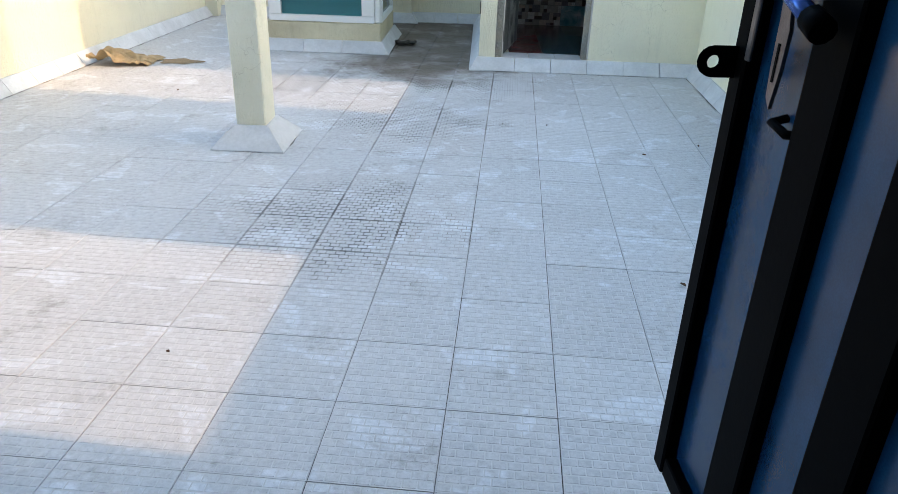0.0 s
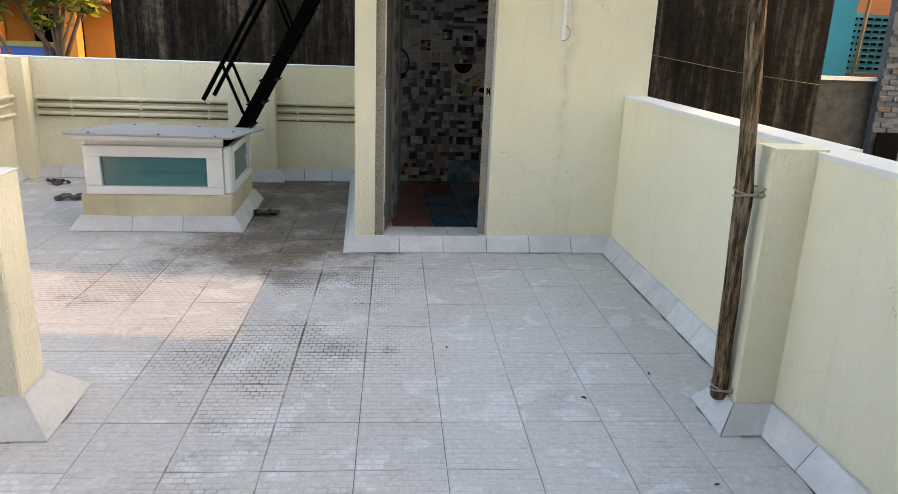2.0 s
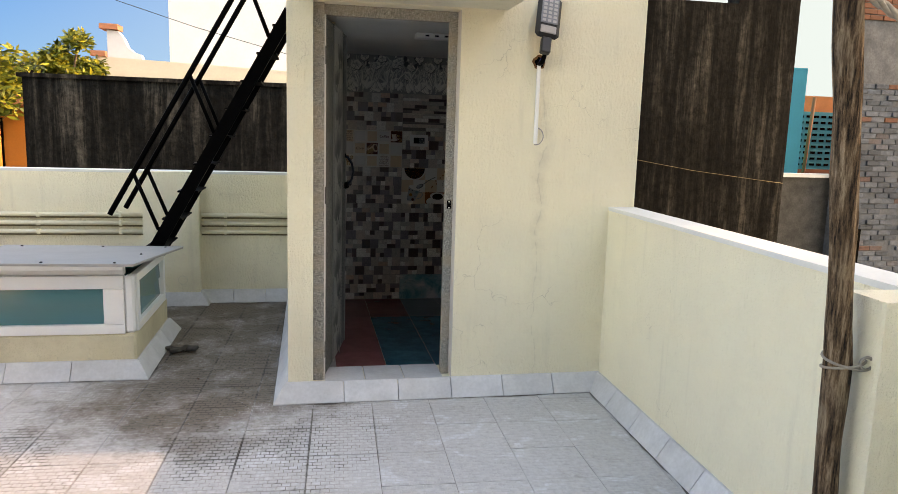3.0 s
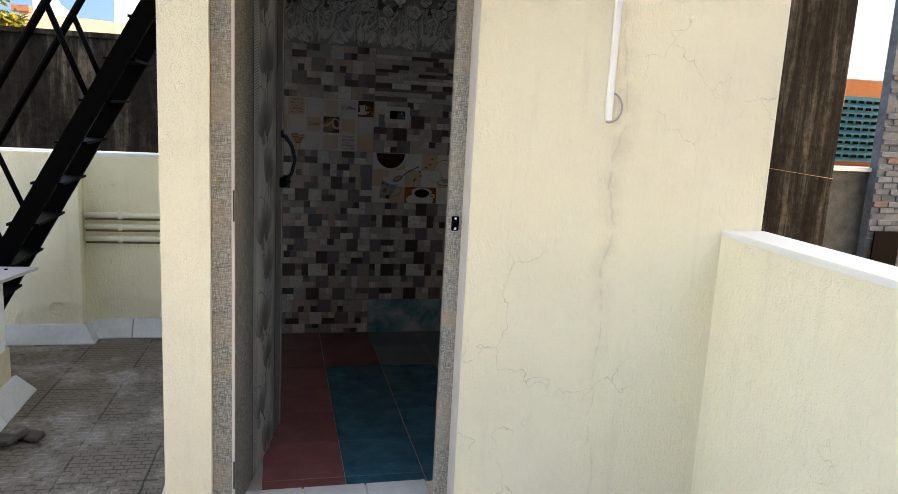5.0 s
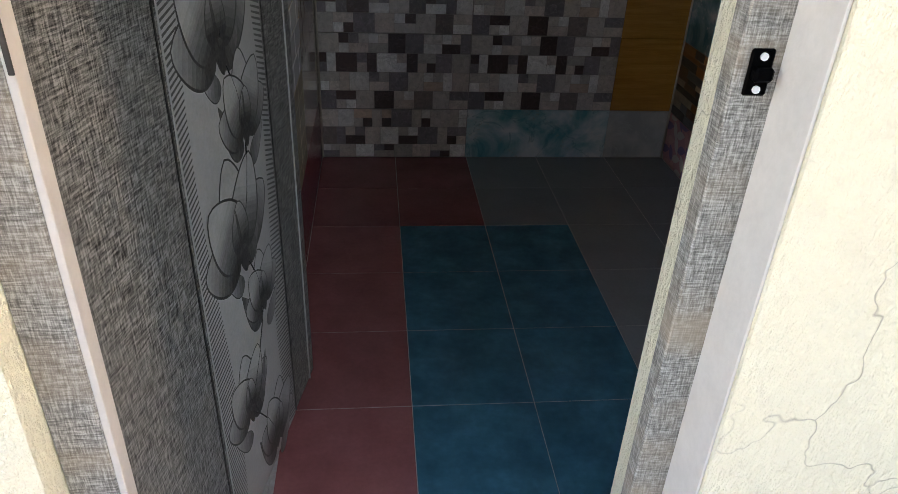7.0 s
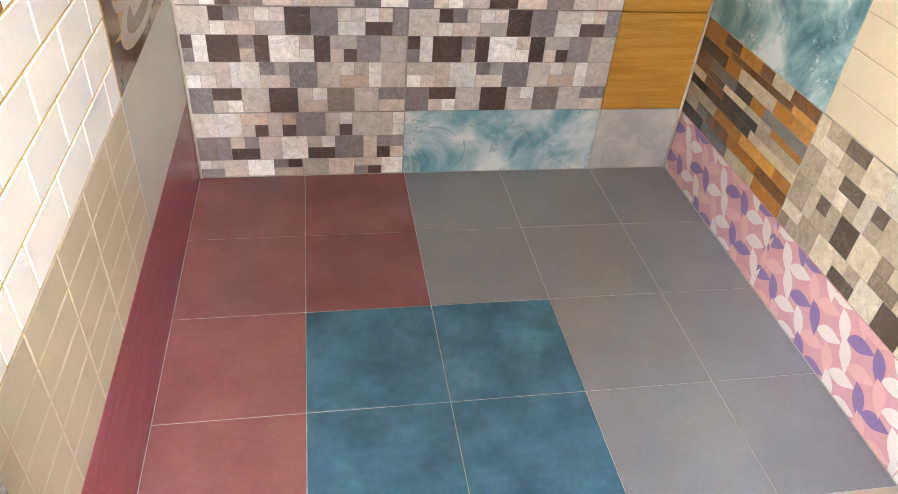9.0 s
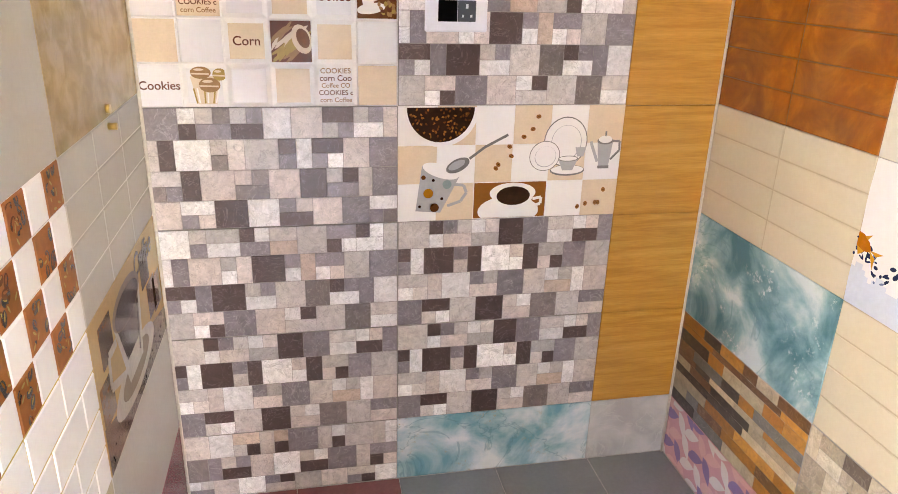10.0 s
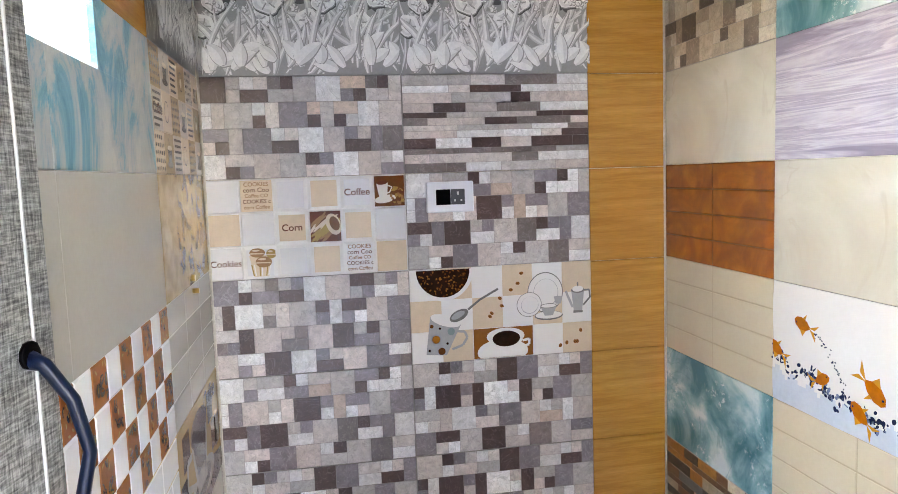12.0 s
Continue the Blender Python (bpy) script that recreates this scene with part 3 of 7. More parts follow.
pipe("wall_pipe", [(wx(8.6) + 0.04, 8.55, 0.73), (wx(8.9) + 0.04, 8.96, 0.735)], 0.018, "short stub of cream plastic pipe at the corner")
tag = thing("pipe_clip", "small bright orange plastic clip on the side pipe", "clip")
part("cap", box((wx(8.1) + 0.02, 8.06, 0.665), (wx(8.1) + 0.07, 8.11, 0.715), 0.01), surface("orange_plastic", (0.75, 0.16, 0.02), 0.1, 5, 60, 0.4), tag)
bm = tube(bmesh.new(), [(-0.93 + 0.035 * math.cos(a), 9.026, 0.2 + 0.035 * math.sin(a)) for a in np.linspace(0, 6.2832, 17)], 0.004, 6)
rg = thing("wall_ring", "painted ring set in the back pier", "ring")
part("ring", bm, M_PIPE, rg)

# ---------------------------------------------------------------- wooden pole by the pier
def weathered_wood():
    m, nt, b = mat("weathered_wood", 0.85, spec=0.2)
    v = coords(nt, (34, 34, 4.0), True)
    f = noise_tex(nt, v, 1.6, 8, 0.75)
    f2 = noise_tex(nt, coords(nt, (1, 1, 1), True), 2.2, 4)
    col = ramp(nt, f, [(0.40, (0.010, 0.006, 0.004)), (0.50, (0.14, 0.088, 0.052)), (0.64, (0.42, 0.31, 0.21))])
    col = mix(nt, grey(nt, f2, 0.0, 0.5, 0.48, 0.66), col, (0.04, 0.026, 0.018))
    nt.links.new(col, b.inputs["Base Color"])
    add_bump(nt, b, f, 1.0, 0.012)
    return m


pole = thing("wooden_pole", "weathered wooden pole wired upright to the pier", "pole")
bm = bmesh.new()
rng = random.Random(4)
pts = [(1.380, 4.545, 0.085), (1.376, 4.545, 0.3), (1.366, 4.545, 0.6), (1.356, 4.545, 0.89), (1.33, 4.545, 1.2), (1.305, 4.545, 1.5), (1.27, 4.545, 1.8), (1.245, 4.545, 2.2), (1.225, 4.545, 2.7)]
tube(bm, pts, [0.031 + rng.uniform(-0.003, 0.003) for _ in pts], 12)
bmesh.ops.subdivide_edges(bm, edges=[e for e in bm.edges if abs(e.verts[0].co.z - e.verts[1].co.z) > 0.1], cuts=5)
for v in bm.verts:
    v.co += Vector((noise.noise(Vector((v.co.x * 45, v.co.y * 45, v.co.z * 5))), noise.noise(Vector((v.co.y * 45, v.co.z * 5, v.co.x * 45 + 7))), 0)) * 0.006
for f in bm.faces:
    f.smooth = True
part("shaft", bm, weathered_wood(), pole)
M_WIRE = surface("rusty_wire", (0.36, 0.32, 0.27), 0.2, 30, 200, 0.5, metal=0.6)
for z, x in ((0.89, 1.362), (0.13, 1.387)):
    loop = [(x + 0.012 + 0.052 * math.cos(a), 4.545 + 0.045 * math.sin(a), z + 0.02 * math.sin(a * 0.5 + 1.0)) for a in np.linspace(0, 12.56, 40)]
    part("wire_loop", tube(bmesh.new(), loop, 0.0035, 6), M_WIRE, pole)
part("wire_twist", tube(bmesh.new(), [(1.40 + 0.018 * math.cos(a), 4.50, 0.90 + 0.016 * math.sin(a)) for a in np.linspace(0, 6.3, 14)], 0.004, 6), M_WIRE, pole)
rope = thing("rope", "pale twisted rope tied to the wooden pole", "rope")
bm = bmesh.new()
for ph in (0, 2.1, 4.2):
    tube(bm, [(1.26 + 4.74 * s, 4.545 + 1.3 * s + 0.007 * math.cos(s * 200 + ph), 1.80 - 1.9 * s * (1 - s) + 0.2 * s + 0.007 * math.sin(s * 200 + ph)) for s in np.linspace(0, 1, 160)], 0.007, 5)
part("strands", bm, surface("rope_fibre", (0.5, 0.44, 0.36), 0.2, 40, 300, 0.9), rope)

# ---------------------------------------------------------------- lamp and conduit on the hut
lamp = thing("street_lamp", "dark grey LED street lamp on a short bracket, unlit", "lamp")
M_LAMP = surface("lamp_grey", (0.012, 0.012, 0.014), 0.15, 10, 200, 0.45)
hm = Matrix.Translation((1.265, 6.70, 1.90)) @ pose(0, 0, 0, -22, 0, 0) @ pose(0, 0, 0, 0, 10, 0)
part("head", box((-0.064, -0.02, 0.03), (0.064, 0.02, 0.27), 0.018, hm), M_LAMP, lamp)
part("collar", box((-0.026, -0.018, -0.06), (0.026, 0.018, 0.029), 0.006, hm), M_LAMP, lamp)
lens = part("lens", box((-0.046, -0.027, 0.10), (0.046, -0.0205, 0.25), 0.003, hm), surface("lamp_lens", (0.22, 0.23, 0.25), 0.2, 60, 200, 0.15), lamp, "pale diode panel")
for i in range(3):
    for j in range(6):
        part("diode", box((-0.037 + 0.028 * i, -0.029, 0.108 + 0.023 * j), (-0.019 + 0.028 * i, -0.0275, 0.122 + 0.023 * j), 0, hm), M_SHEET, lens)
part("reflector", box((-0.042, -0.026, 0.045), (0.042, -0.0205, 0.088), 0.004, hm), M_SHEET, lamp)
part("bracket", tube(bmesh.new(), [(1.262, 6.80, 1.80), (1.262, 6.73, 1.81), (1.264, 6.70, 1.85)], 0.013, 8), M_BLACK, lamp)
part("cable", tube(bmesh.new(), [(1.256, 6.785, 1.80), (1.275, 6.755, 1.84), (1.272, 6.72, 1.87)], 0.006, 6), surface("blue_cable", (0.02, 0.05, 0.35), 0.1, 9, 90, 0.4), lamp, "blue cable")
hole = thing("wall_hole", "ragged dark hole in the plaster behind the lamp", "hole")
bm = bmesh.new()
for r, sl in ((0.036, 0), (0.026, 1)):
    pts = [(1.262 + (r + rng.uniform(-0.006, 0.006)) * math.cos(a), r * 1.05 * math.sin(a) + 1.81 + rng.uniform(-0.005, 0.005)) for a in np.linspace(0, 6.28, 15)[:-1]]
    f = bm.faces.new([bm.verts.new((x, 6.786 - sl * 0.002, z)) for x, z in pts])
    f.material_index = sl
part("rim", bm, [surface("rust_stain", (0.22, 0.1, 0.03), 0.3, 40, 100, 0.9), M_BLACK], hole)
conduit = thing("conduit", "white plastic cable casing down the hut wall", "conduit")
part("casing", box((1.250, 6.776, 1.385), (1.270, 6.791, 1.80), 0.003), M_WHITE, conduit)
part("cable_loop", tube(bmesh.new(), [(1.262 + 0.040 * math.sin(a), 6.782, 1.425 - 0.045 * math.cos(a)) for a in np.linspace(-0.2, 2.9, 14)], 0.0032, 6), M_SHEET, conduit, "thin grey loop of cable")

# ---------------------------------------------------------------- iron gate
gate = thing("iron_gate", "glossy black ribbed sheet-metal gate standing open", "gate")
G0, G1 = Vector((0.412, 2.07, 0)), Vector((0.50, 1.13, 0))
gd = (G1 - G0).normalized()
gn = Vector((gd.y, -gd.x, 0))
gm = Matrix(((gd.x, gn.x, 0, G0.x), (gd.y, gn.y, 0, G0.y), (0, 0, 1, 0.185), (0, 0, 0, 1)))
GL = (G1 - G0).length
part("sheet", box((0.01, -0.004, 0.01), (GL, 0.004, 1.9), 0, gm), M_GATE_SKY, gate)
for x in (0.0, 0.225, 0.45, 0.675, GL - 0.04):
    part("rib", box((x, -0.018, 0.0) if x else (0, -0.02, 0), (x + (0.095 if x else 0.045), 0.03 if x else 0.032, 1.91), 0.004, gm), M_BLACK, gate)
part("rail", box((0.046, -0.018, 0.0), (GL - 0.041, 0.028, 0.045), 0.003, gm), M_BLACK, gate)
part("rail", box((0.046, -0.018, 1.86), (GL - 0.041, 0.028, 1.905), 0.003, gm), M_BLACK, gate)
lm = gm @ Matrix(((0, -1, 0, 0.020), (1, 0, 0, 0.024), (0, 0, 1, 0), (0, 0, 0, 1)))
bm = bmesh.new()
arc = lambda r, a0, a1: [(0.046 + r * math.cos(a), 0.851 + r * math.sin(a)) for a in np.linspace(a0, a1, 9)]
for yy in (0.0, 0.008):
    o, h = [[bm.verts.new((x, yy, z)) for x, z in arc(r, math.pi / 2, -math.pi / 2)] for r in (0.025, 0.011)]
    for i in range(8):
        bm.faces.new((o[i], o[i + 1], h[i + 1], h[i]))
    hl = [bm.verts.new((x, yy, z)) for x, z in arc(0.011, math.pi / 2, 1.5 * math.pi)]
    ct, cb = bm.verts.new((0.0, yy, 0.876)), bm.verts.new((0.0, yy, 0.826))
    bm.faces.new((o[0], hl[0], *hl[1:5], ct))
    bm.faces.new((ct, *hl[4:], o[-1], cb))
bmesh.ops.transform(bm, matrix=lm, verts=bm.verts[:])
part("lug", bm, M_BLACK, gate, "flat lug with a padlock hole")
M_BARE = surface("worn_steel", (0.16, 0.135, 0.135), 0.25, 30, 200, 0.4, metal=0.7)
bolt_g = part("slide_bolt", tube(bmesh.new(), [gm @ Vector((0.15, 0.055, 0.99)), gm @ Vector((0.255, 0.055, 0.955))], 0.013, 10), surface("blue_steel", (0.05, 0.12, 0.4), 0.2, 20, 90, 0.25, metal=0.7), gate, "blue painted bolt")
part("bolt_end", tube(bmesh.new(), [gm @ Vector((0.255, 0.055, 0.955)), gm @ Vector((0.29, 0.055, 0.943))], 0.018, 10), M_BLACK, bolt_g)
bm = bmesh.new()
knife = [(0.128, 1.12), (0.166, 1.12), (0.170, 0.985), (0.163, 0.955), (0.172, 0.925), (0.170, 0.87), (0.160, 0.812), (0.146, 0.828), (0.141, 0.87), (0.139, 0.94), (0.132, 0.985)]
front_k = [bm.verts.new((x, 0.036, z)) for x, z in knife]
back_k = [bm.verts.new((x, 0.030, z)) for x, z in knife]
bm.faces.new(front_k)
bm.faces.new(back_k[::-1])
for q in range(len(knife)):
    r_ = (q + 1) % len(knife)
    bm.faces.new((front_k[q], back_k[q], back_k[r_], front_k[r_]))
bmesh.ops.recalc_face_normals(bm, faces=bm.faces[:])
bmesh.ops.transform(bm, matrix=gm, verts=bm.verts[:])
latch = part("latch_plate", bm, M_BARE, gate, "worn bare steel latch plate with a slot")
part("slot", box((0.151, 0.0362, 0.85), (0.158, 0.0372, 0.905), 0.0004, gm), M_BLACK, latch)
part("edge_plate", box((0.046, 0.028, 0.86), (0.062, 0.034, 1.3), 0.002, gm), M_BARE, gate)
part("staple", tube(bmesh.new(), [gm @ Vector(p) for p in ((0.165, 0.006, 0.80), (0.17, 0.03, 0.795), (0.215, 0.03, 0.79), (0.22, 0.006, 0.79))], 0.007, 6), M_BLACK, gate)

# ---------------------------------------------------------------- doorway
def woven(name, dark, lite, scale=1.0, warm=None):
    """Printed linen-weave laminate: fine threads both ways."""
    m, nt, b = mat(name, 0.5, spec=0.35)
    a = noise_tex(nt, coords(nt, (46 * scale, 46 * scale, 430 * scale), True), 1.0, 3, 0.7)
    c = noise_tex(nt, coords(nt, (430 * scale, 430 * scale, 46 * scale), True), 1.0, 3, 0.7)
    f = mix(nt, 0.5, a, c)
    col = ramp(nt, f, [(0.40, dark), (0.5, tuple((x + y) * 0.42 for x, y in zip(dark, lite))), (0.60, lite)])
    if warm:
        band = noise_tex(nt, coords(nt, (2, 2, 9), True), 1.0, 2)
        col = mix(nt, grey(nt, band, 0, 0.6, 0.45, 0.65), col, warm)
    nt.links.new(col, b.inputs["Base Color"])
    add_bump(nt, b, f, 0.15, 0.001)
    return m


M_FRAME = woven("frame_laminate", (0.10, 0.095, 0.085), (0.48, 0.46, 0.42), 1.0, (0.38, 0.30, 0.22))
M_LEAF = woven("leaf_laminate", (0.012, 0.012, 0.012), (0.27, 0.27, 0.255), 0.75)
door_frame = setting(new("door_frame"), "grey linen-patterned laminate door frame", "door frame")
part("jamb", box((FX0 + 0.0005, 6.83, 0.088), (0.146, 6.857, FZ1), 0.002), M_FRAME, door_frame)
part("jamb", box((0.792, 6.87, 0.088), (FX1 - 0.0005, 6.90, FZ1), 0.002), M_FRAME, door_frame)
part("head", box((0.1465, 6.868, 2.0), (0.7915, 6.90, FZ1), 0.002), M_FRAME, door_frame)
M_EDGE = surface("pale_edge_strip", (0.62, 0.58, 0.54), 0.08, 20, 120, 0.5)
part("edge_strip", box((FX1 - 0.004, 6.795, 0.1), (FX1 - 0.0002, 6.8695, FZ1), 0.001), M_EDGE, door_frame)
part("edge_strip", box((0.1462, 6.8315, 0.09), (0.1545, 6.8570, 1.999), 0.001), M_EDGE, door_frame)
strike = part("strike_plate", box((0.803, 6.8655, 1.022), (0.827, 6.8698, 1.068), 0.002), M_BLACK, door_frame, "black steel strike plate")
for z in (1.029, 1.061):
    part("screw", tube(bmesh.new(), [(0.815, 6.8658, z), (0.815, 6.863, z)], 0.004, 8), M_WHITE, strike)
part("keeper", box((0.805, 6.854, 1.038), (0.825, 6.8655, 1.052), 0.003), M_BLACK, strike)
for z in (1.09, 0.26, 1.8):
    part("hinge", box((0.1500, 6.8290, z - 0.045), (0.1550, 6.8314, z + 0.045), 0.0005), surface("dark_steel", (0.08, 0.075, 0.07), 0.2, 40, 200, 0.4, metal=0.8), door_frame)
sill = setting(new("door_sill"), "pale tiled door sill with dark grout lines", "sill")
for i in range(3):
    x0 = 0.153 + 0.215 * i
    part("sill_tile", box((x0 + 0.002, 6.795, 0.06), (x0 + 0.212, 7.03, 0.096), 0.002), M_SKIRT, sill)

door = thing("door_1", "open grey linen-patterned door with a strip of printed flowers", "door")
HP = Vector((0.152, 6.860, 0.105))
ang = math.atan2(7.575 - HP.y, 0.296 - HP.x)
door.matrix_world = Matrix.Translation(HP) @ Matrix.Rotation(ang, 4, "Z")
DL, DH = 0.728, 1.885
# local: x along the leaf, y towards the wall, z up
part("leaf", box((0, 0, 0), (DL, 0.03, DH), 0.002), M_LEAF, door)
M_STRIP = surface("strip_print", (0.35, 0.35, 0.34), 0.08, 8, 120, 0.4)
strip = part("flower_strip", box((0.240, -0.0012, 0.0), (0.575, -0.0002, DH)), M_STRIP, door, "pale strip printed with grey flowers")
M_INKS = [surface("petal_tone", (g, g, g * 0.97), 0.14, 30, 160, 0.45) for g in (0.014, 0.03, 0.05, 0.075, 0.105, 0.14, 0.175, 0.21, 0.25, 0.29, 0.33, 0.375)]
bm = bmesh.new()
for i in range(210):
    z = DH * (i + 0.5) / 210
    for x0, s in ((0.242, 1), (0.573, -1)):
        ln = 0.046 + 0.016 * math.sin(i * 0.06)
        q = [(x0, z), (x0 + s * ln, z + 0.012), (x0 + s * ln, z + 0.0150), (x0, z + 0.0045)]
        bm.faces.new([bm.verts.new((x, -0.0016, zz)) for x, zz in (q if s < 0 else q[::-1])])
part("hatching", bm, M_INKS[3], strip)


def petal(bm, c, a, ln, w, y, tones, bend=0.0, round_=0.6, n=24):
    """A printed petal: a dark rim, and tones that follow each other from its foot to its tip."""
    d, s = Vector((math.cos(a), math.sin(a))), Vector((-math.sin(a), math.cos(a)))
    for grow, lift in ((1.07, 0.0), (1.0, 0.00012)):
        rows_ = []
        for k in range(n + 1):
            t = k / n
            h = w * max(0.0, math.sin(math.pi * t ** 0.7)) ** round_ * grow + (0.0006 if grow > 1 else 0.0)
            mid_ = Vector(c) + d * ln * t * (1.02 if grow > 1 else 1.0) + s * bend * t * t * ln
            edge = [mid_ - s * h, mid_ - s * h * 0.25, mid_ + s * h]
            rows_.append([bm.verts.new((min(max(p.x, 0.243), 0.572), y - lift, p.y)) for p in edge])
        for k, (p, q) in enumerate(zip(rows_, rows_[1:])):
            u = (len(tones) - 1) * k / (n - 1)
            lo_ = min(int(u), len(tones) - 2)
            tone = round(1.6 + 2.0 * (tones[lo_] + (tones[lo_ + 1] - tones[lo_]) * (u - lo_)))
            for j in range(2):
                f = bm.faces.new((p[j], q[j], q[j + 1], p[j + 1]))
                f.normal_update()
                if f.normal.y > 0:
                    f.normal_flip()
                f.material_index = 2 if grow > 1 else min(11, max(0, tone))


bm = bmesh.new()
rng = random.Random(11)
zc, side = 0.05, 1
stem = []
while zc < DH - 0.10:
    big = rng.choice((0.10, 0.12, 0.165))
    cx = 0.408 + side * (0.055 if big < 0.15 else 0.012)
    base = (cx, zc)
    stem.append(base)
    up = math.pi / 2 - side * rng.uniform(-0.15, 0.35)
    lite, deep = (0, 1, 2, 4, 5, 5), (0, 0, 1, 2, 3, 4)
    for q, (da, ln, tones) in enumerate(((-1.05, 0.85, deep), (1.05, 0.85, deep), (0.0, 1.05, lite), (-0.52, 0.98, lite), (0.50, 0.95, lite), (-0.15, 0.55, deep))):
        petal(bm, base, up + da, big * ln, big * (0.34 if q < 5 else 0.2), -0.0016 - 0.00025 * q, tones, 0.12 * da)
    petal(bm, base, up, big * 0.5, big * 0.025, -0.0034, (0, 1))
    petal(bm, (cx, zc + big * 0.08), up + math.pi, big * 0.32, big * 0.10, -0.0033, (1, 0, 0, 0))
    petal(bm, (cx - side * 0.012, zc - 0.03), math.pi / 2 + side * 1.15, 0.11, 0.025, -0.0017, (0, 1, 2, 1), -0.5 * side, 0.9)
    petal(bm, (cx + side * 0.004, zc - 0.055), math.pi / 2 - side * 1.5, 0.075, 0.02, -0.0017, (1, 2, 3, 4), 0.5 * side, 0.9)
    zc += big * 0.92 + rng.uniform(0.03, 0.06)
    side = -side
part("flower_print", bm, M_INKS, strip)
pts = []
for (x0, z0), (x1, z1) in zip(stem, stem[1:]):
    pts += [(x0 + (x1 - x0) * t + 0.012 * math.sin(math.pi * t), -0.0016, z0 + (z1 - z0) * t) for t in (0, 0.25, 0.5, 0.75)]
part("stem_print", tube(bmesh.new(), pts, 0.0016, 4), M_INKS[1], strip)
for x in (0.230, 0.585):
    part("groove", box((x - 0.002, -0.0012, 0), (x + 0.002, -0.0003, DH)), M_INKS[0], door)
part("bead", box((0.6895, -0.003, 0.0), (0.6935, -0.0003, DH), 0.001), M_STRIP, door, "white bead along the edge")
handle = part("pull_handle", tube(bmesh.new(), [(0.682, -0.002, 1.165), (0.682, -0.016, 1.16), (0.683, -0.04, 1.125), (0.683, -0.052, 1.075), (0.683, -0.04, 1.025), (0.682, -0.016, 0.99), (0.682, -0.002, 0.985)], [0.010, 0.0075, 0.007, 0.0065, 0.007, 0.0075, 0.010], 10), surface("dark_blue_steel", (0.002, 0.006, 0.018), 0.2, 20, 200, 0.3, spec=0.2), door, "dark blue bow handle")
for z in (1.17, 0.98):
    part("rose", tube(bmesh.new(), [(0.682, -0.0003, z), (0.682, -0.005, z)], 0.014, 10), M_BLACK, handle)
bolt = part("barrel_bolt", tube(bmesh.new(), [(0.642, -0.012, 0.99), (0.734, -0.012, 0.99)], 0.006, 8), M_BLACK, door)
for x in (0.652, 0.68, 0.715):
    part("keeper", box((x - 0.006, -0.02, 0.972), (x + 0.006, -0.0003, 1.008), 0.002), M_BLACK, bolt)
part("bolt_knob", box((0.695, -0.034, 0.986), (0.703, -0.02, 0.994), 0.002), M_BLACK, bolt)


# ---------------------------------------------------------------- tiled room
ROOM_DIM = 0.76   # cuts the room's tile colours so the hut looks dimmer from outside


def gloss(name, base, vary=0.06, scale=8.0, fine=120.0, rough=0.16, tint=None, bump=0.02):
    return surface(name, tuple(c * ROOM_DIM for c in base), vary, scale, fine, rough, bump=bump, tint=tint and tuple(c * ROOM_DIM for c in tint), local=True, spec=0.3)


def stone(name, base, rough=0.3):
    """Printed stone: veins and grain over a base colour, a little different from block to block."""
    base = tuple(c * 0.92 for c in base)
    m, nt, b = mat(name, rough, spec=0.45)
    v = coords(nt)
    geo = nt.nodes.new("ShaderNodeNewGeometry")
    f1 = noise_tex(nt, v, 38, 6, 0.7, 0.8)
    f2 = noise_tex(nt, v, 260, 3, 0.6)
    col = mix(nt, grey(nt, f1, 0, 1, 0.3, 0.7), tuple(c * 0.72 for c in base), tuple(min(1, c * 1.18) for c in base))
    col = mix(nt, 0.5, col, grey(nt, f2, 0.84, 1.12), "MULTIPLY")
    col = mix(nt, 1.0, col, grey(nt, geo.outputs["Random Per Island"], 0.88, 1.2, 0, 1), "MULTIPLY")
    vein = ramp(nt, noise_tex(nt, v, 16, 4, 0.6, 1.8), [(0.485, (0, 0, 0)), (0.5, (0.5, 0.5, 0.5)), (0.515, (0, 0, 0))])
    col = mix(nt, vein, col, tuple(min(1, c * 1.6 + 0.1) for c in base) if base[0] < 0.3 else tuple(c * 0.4 for c in base))
    nt.links.new(col, b.inputs["Base Color"])
    add_bump(nt, b, f1, 0.12, 0.002)
    return m


STONES = {"k": (0.092, 0.056, 0.052), "d": (0.20, 0.165, 0.16), "g": (0.24, 0.215, 0.235), "m": (0.52, 0.49, 0.48),
          "b": (0.62, 0.57, 0.54), "p": (0.64, 0.56, 0.53), "w": (0.80, 0.80, 0.80), "t": (0.62, 0.48, 0.40)}
STONE_KEYS = "kdgmbpwt"
M_STONES = [stone("stone_" + k, STONES[k]) for k in STONE_KEYS]
M_BROWNS = [stone("earth_" + k, c) for k, c in zip(STONE_KEYS, ((0.085, 0.06, 0.045), (0.18, 0.135, 0.10), (0.30, 0.24, 0.18), (0.36, 0.30, 0.22), (0.45, 0.38, 0.29), (0.50, 0.42, 0.32), (0.52, 0.46, 0.37), (0.42, 0.30, 0.18)))]
M_GROUT = gloss("stone_grout", (0.42, 0.39, 0.37), 0.15, 30, 200, 0.5)

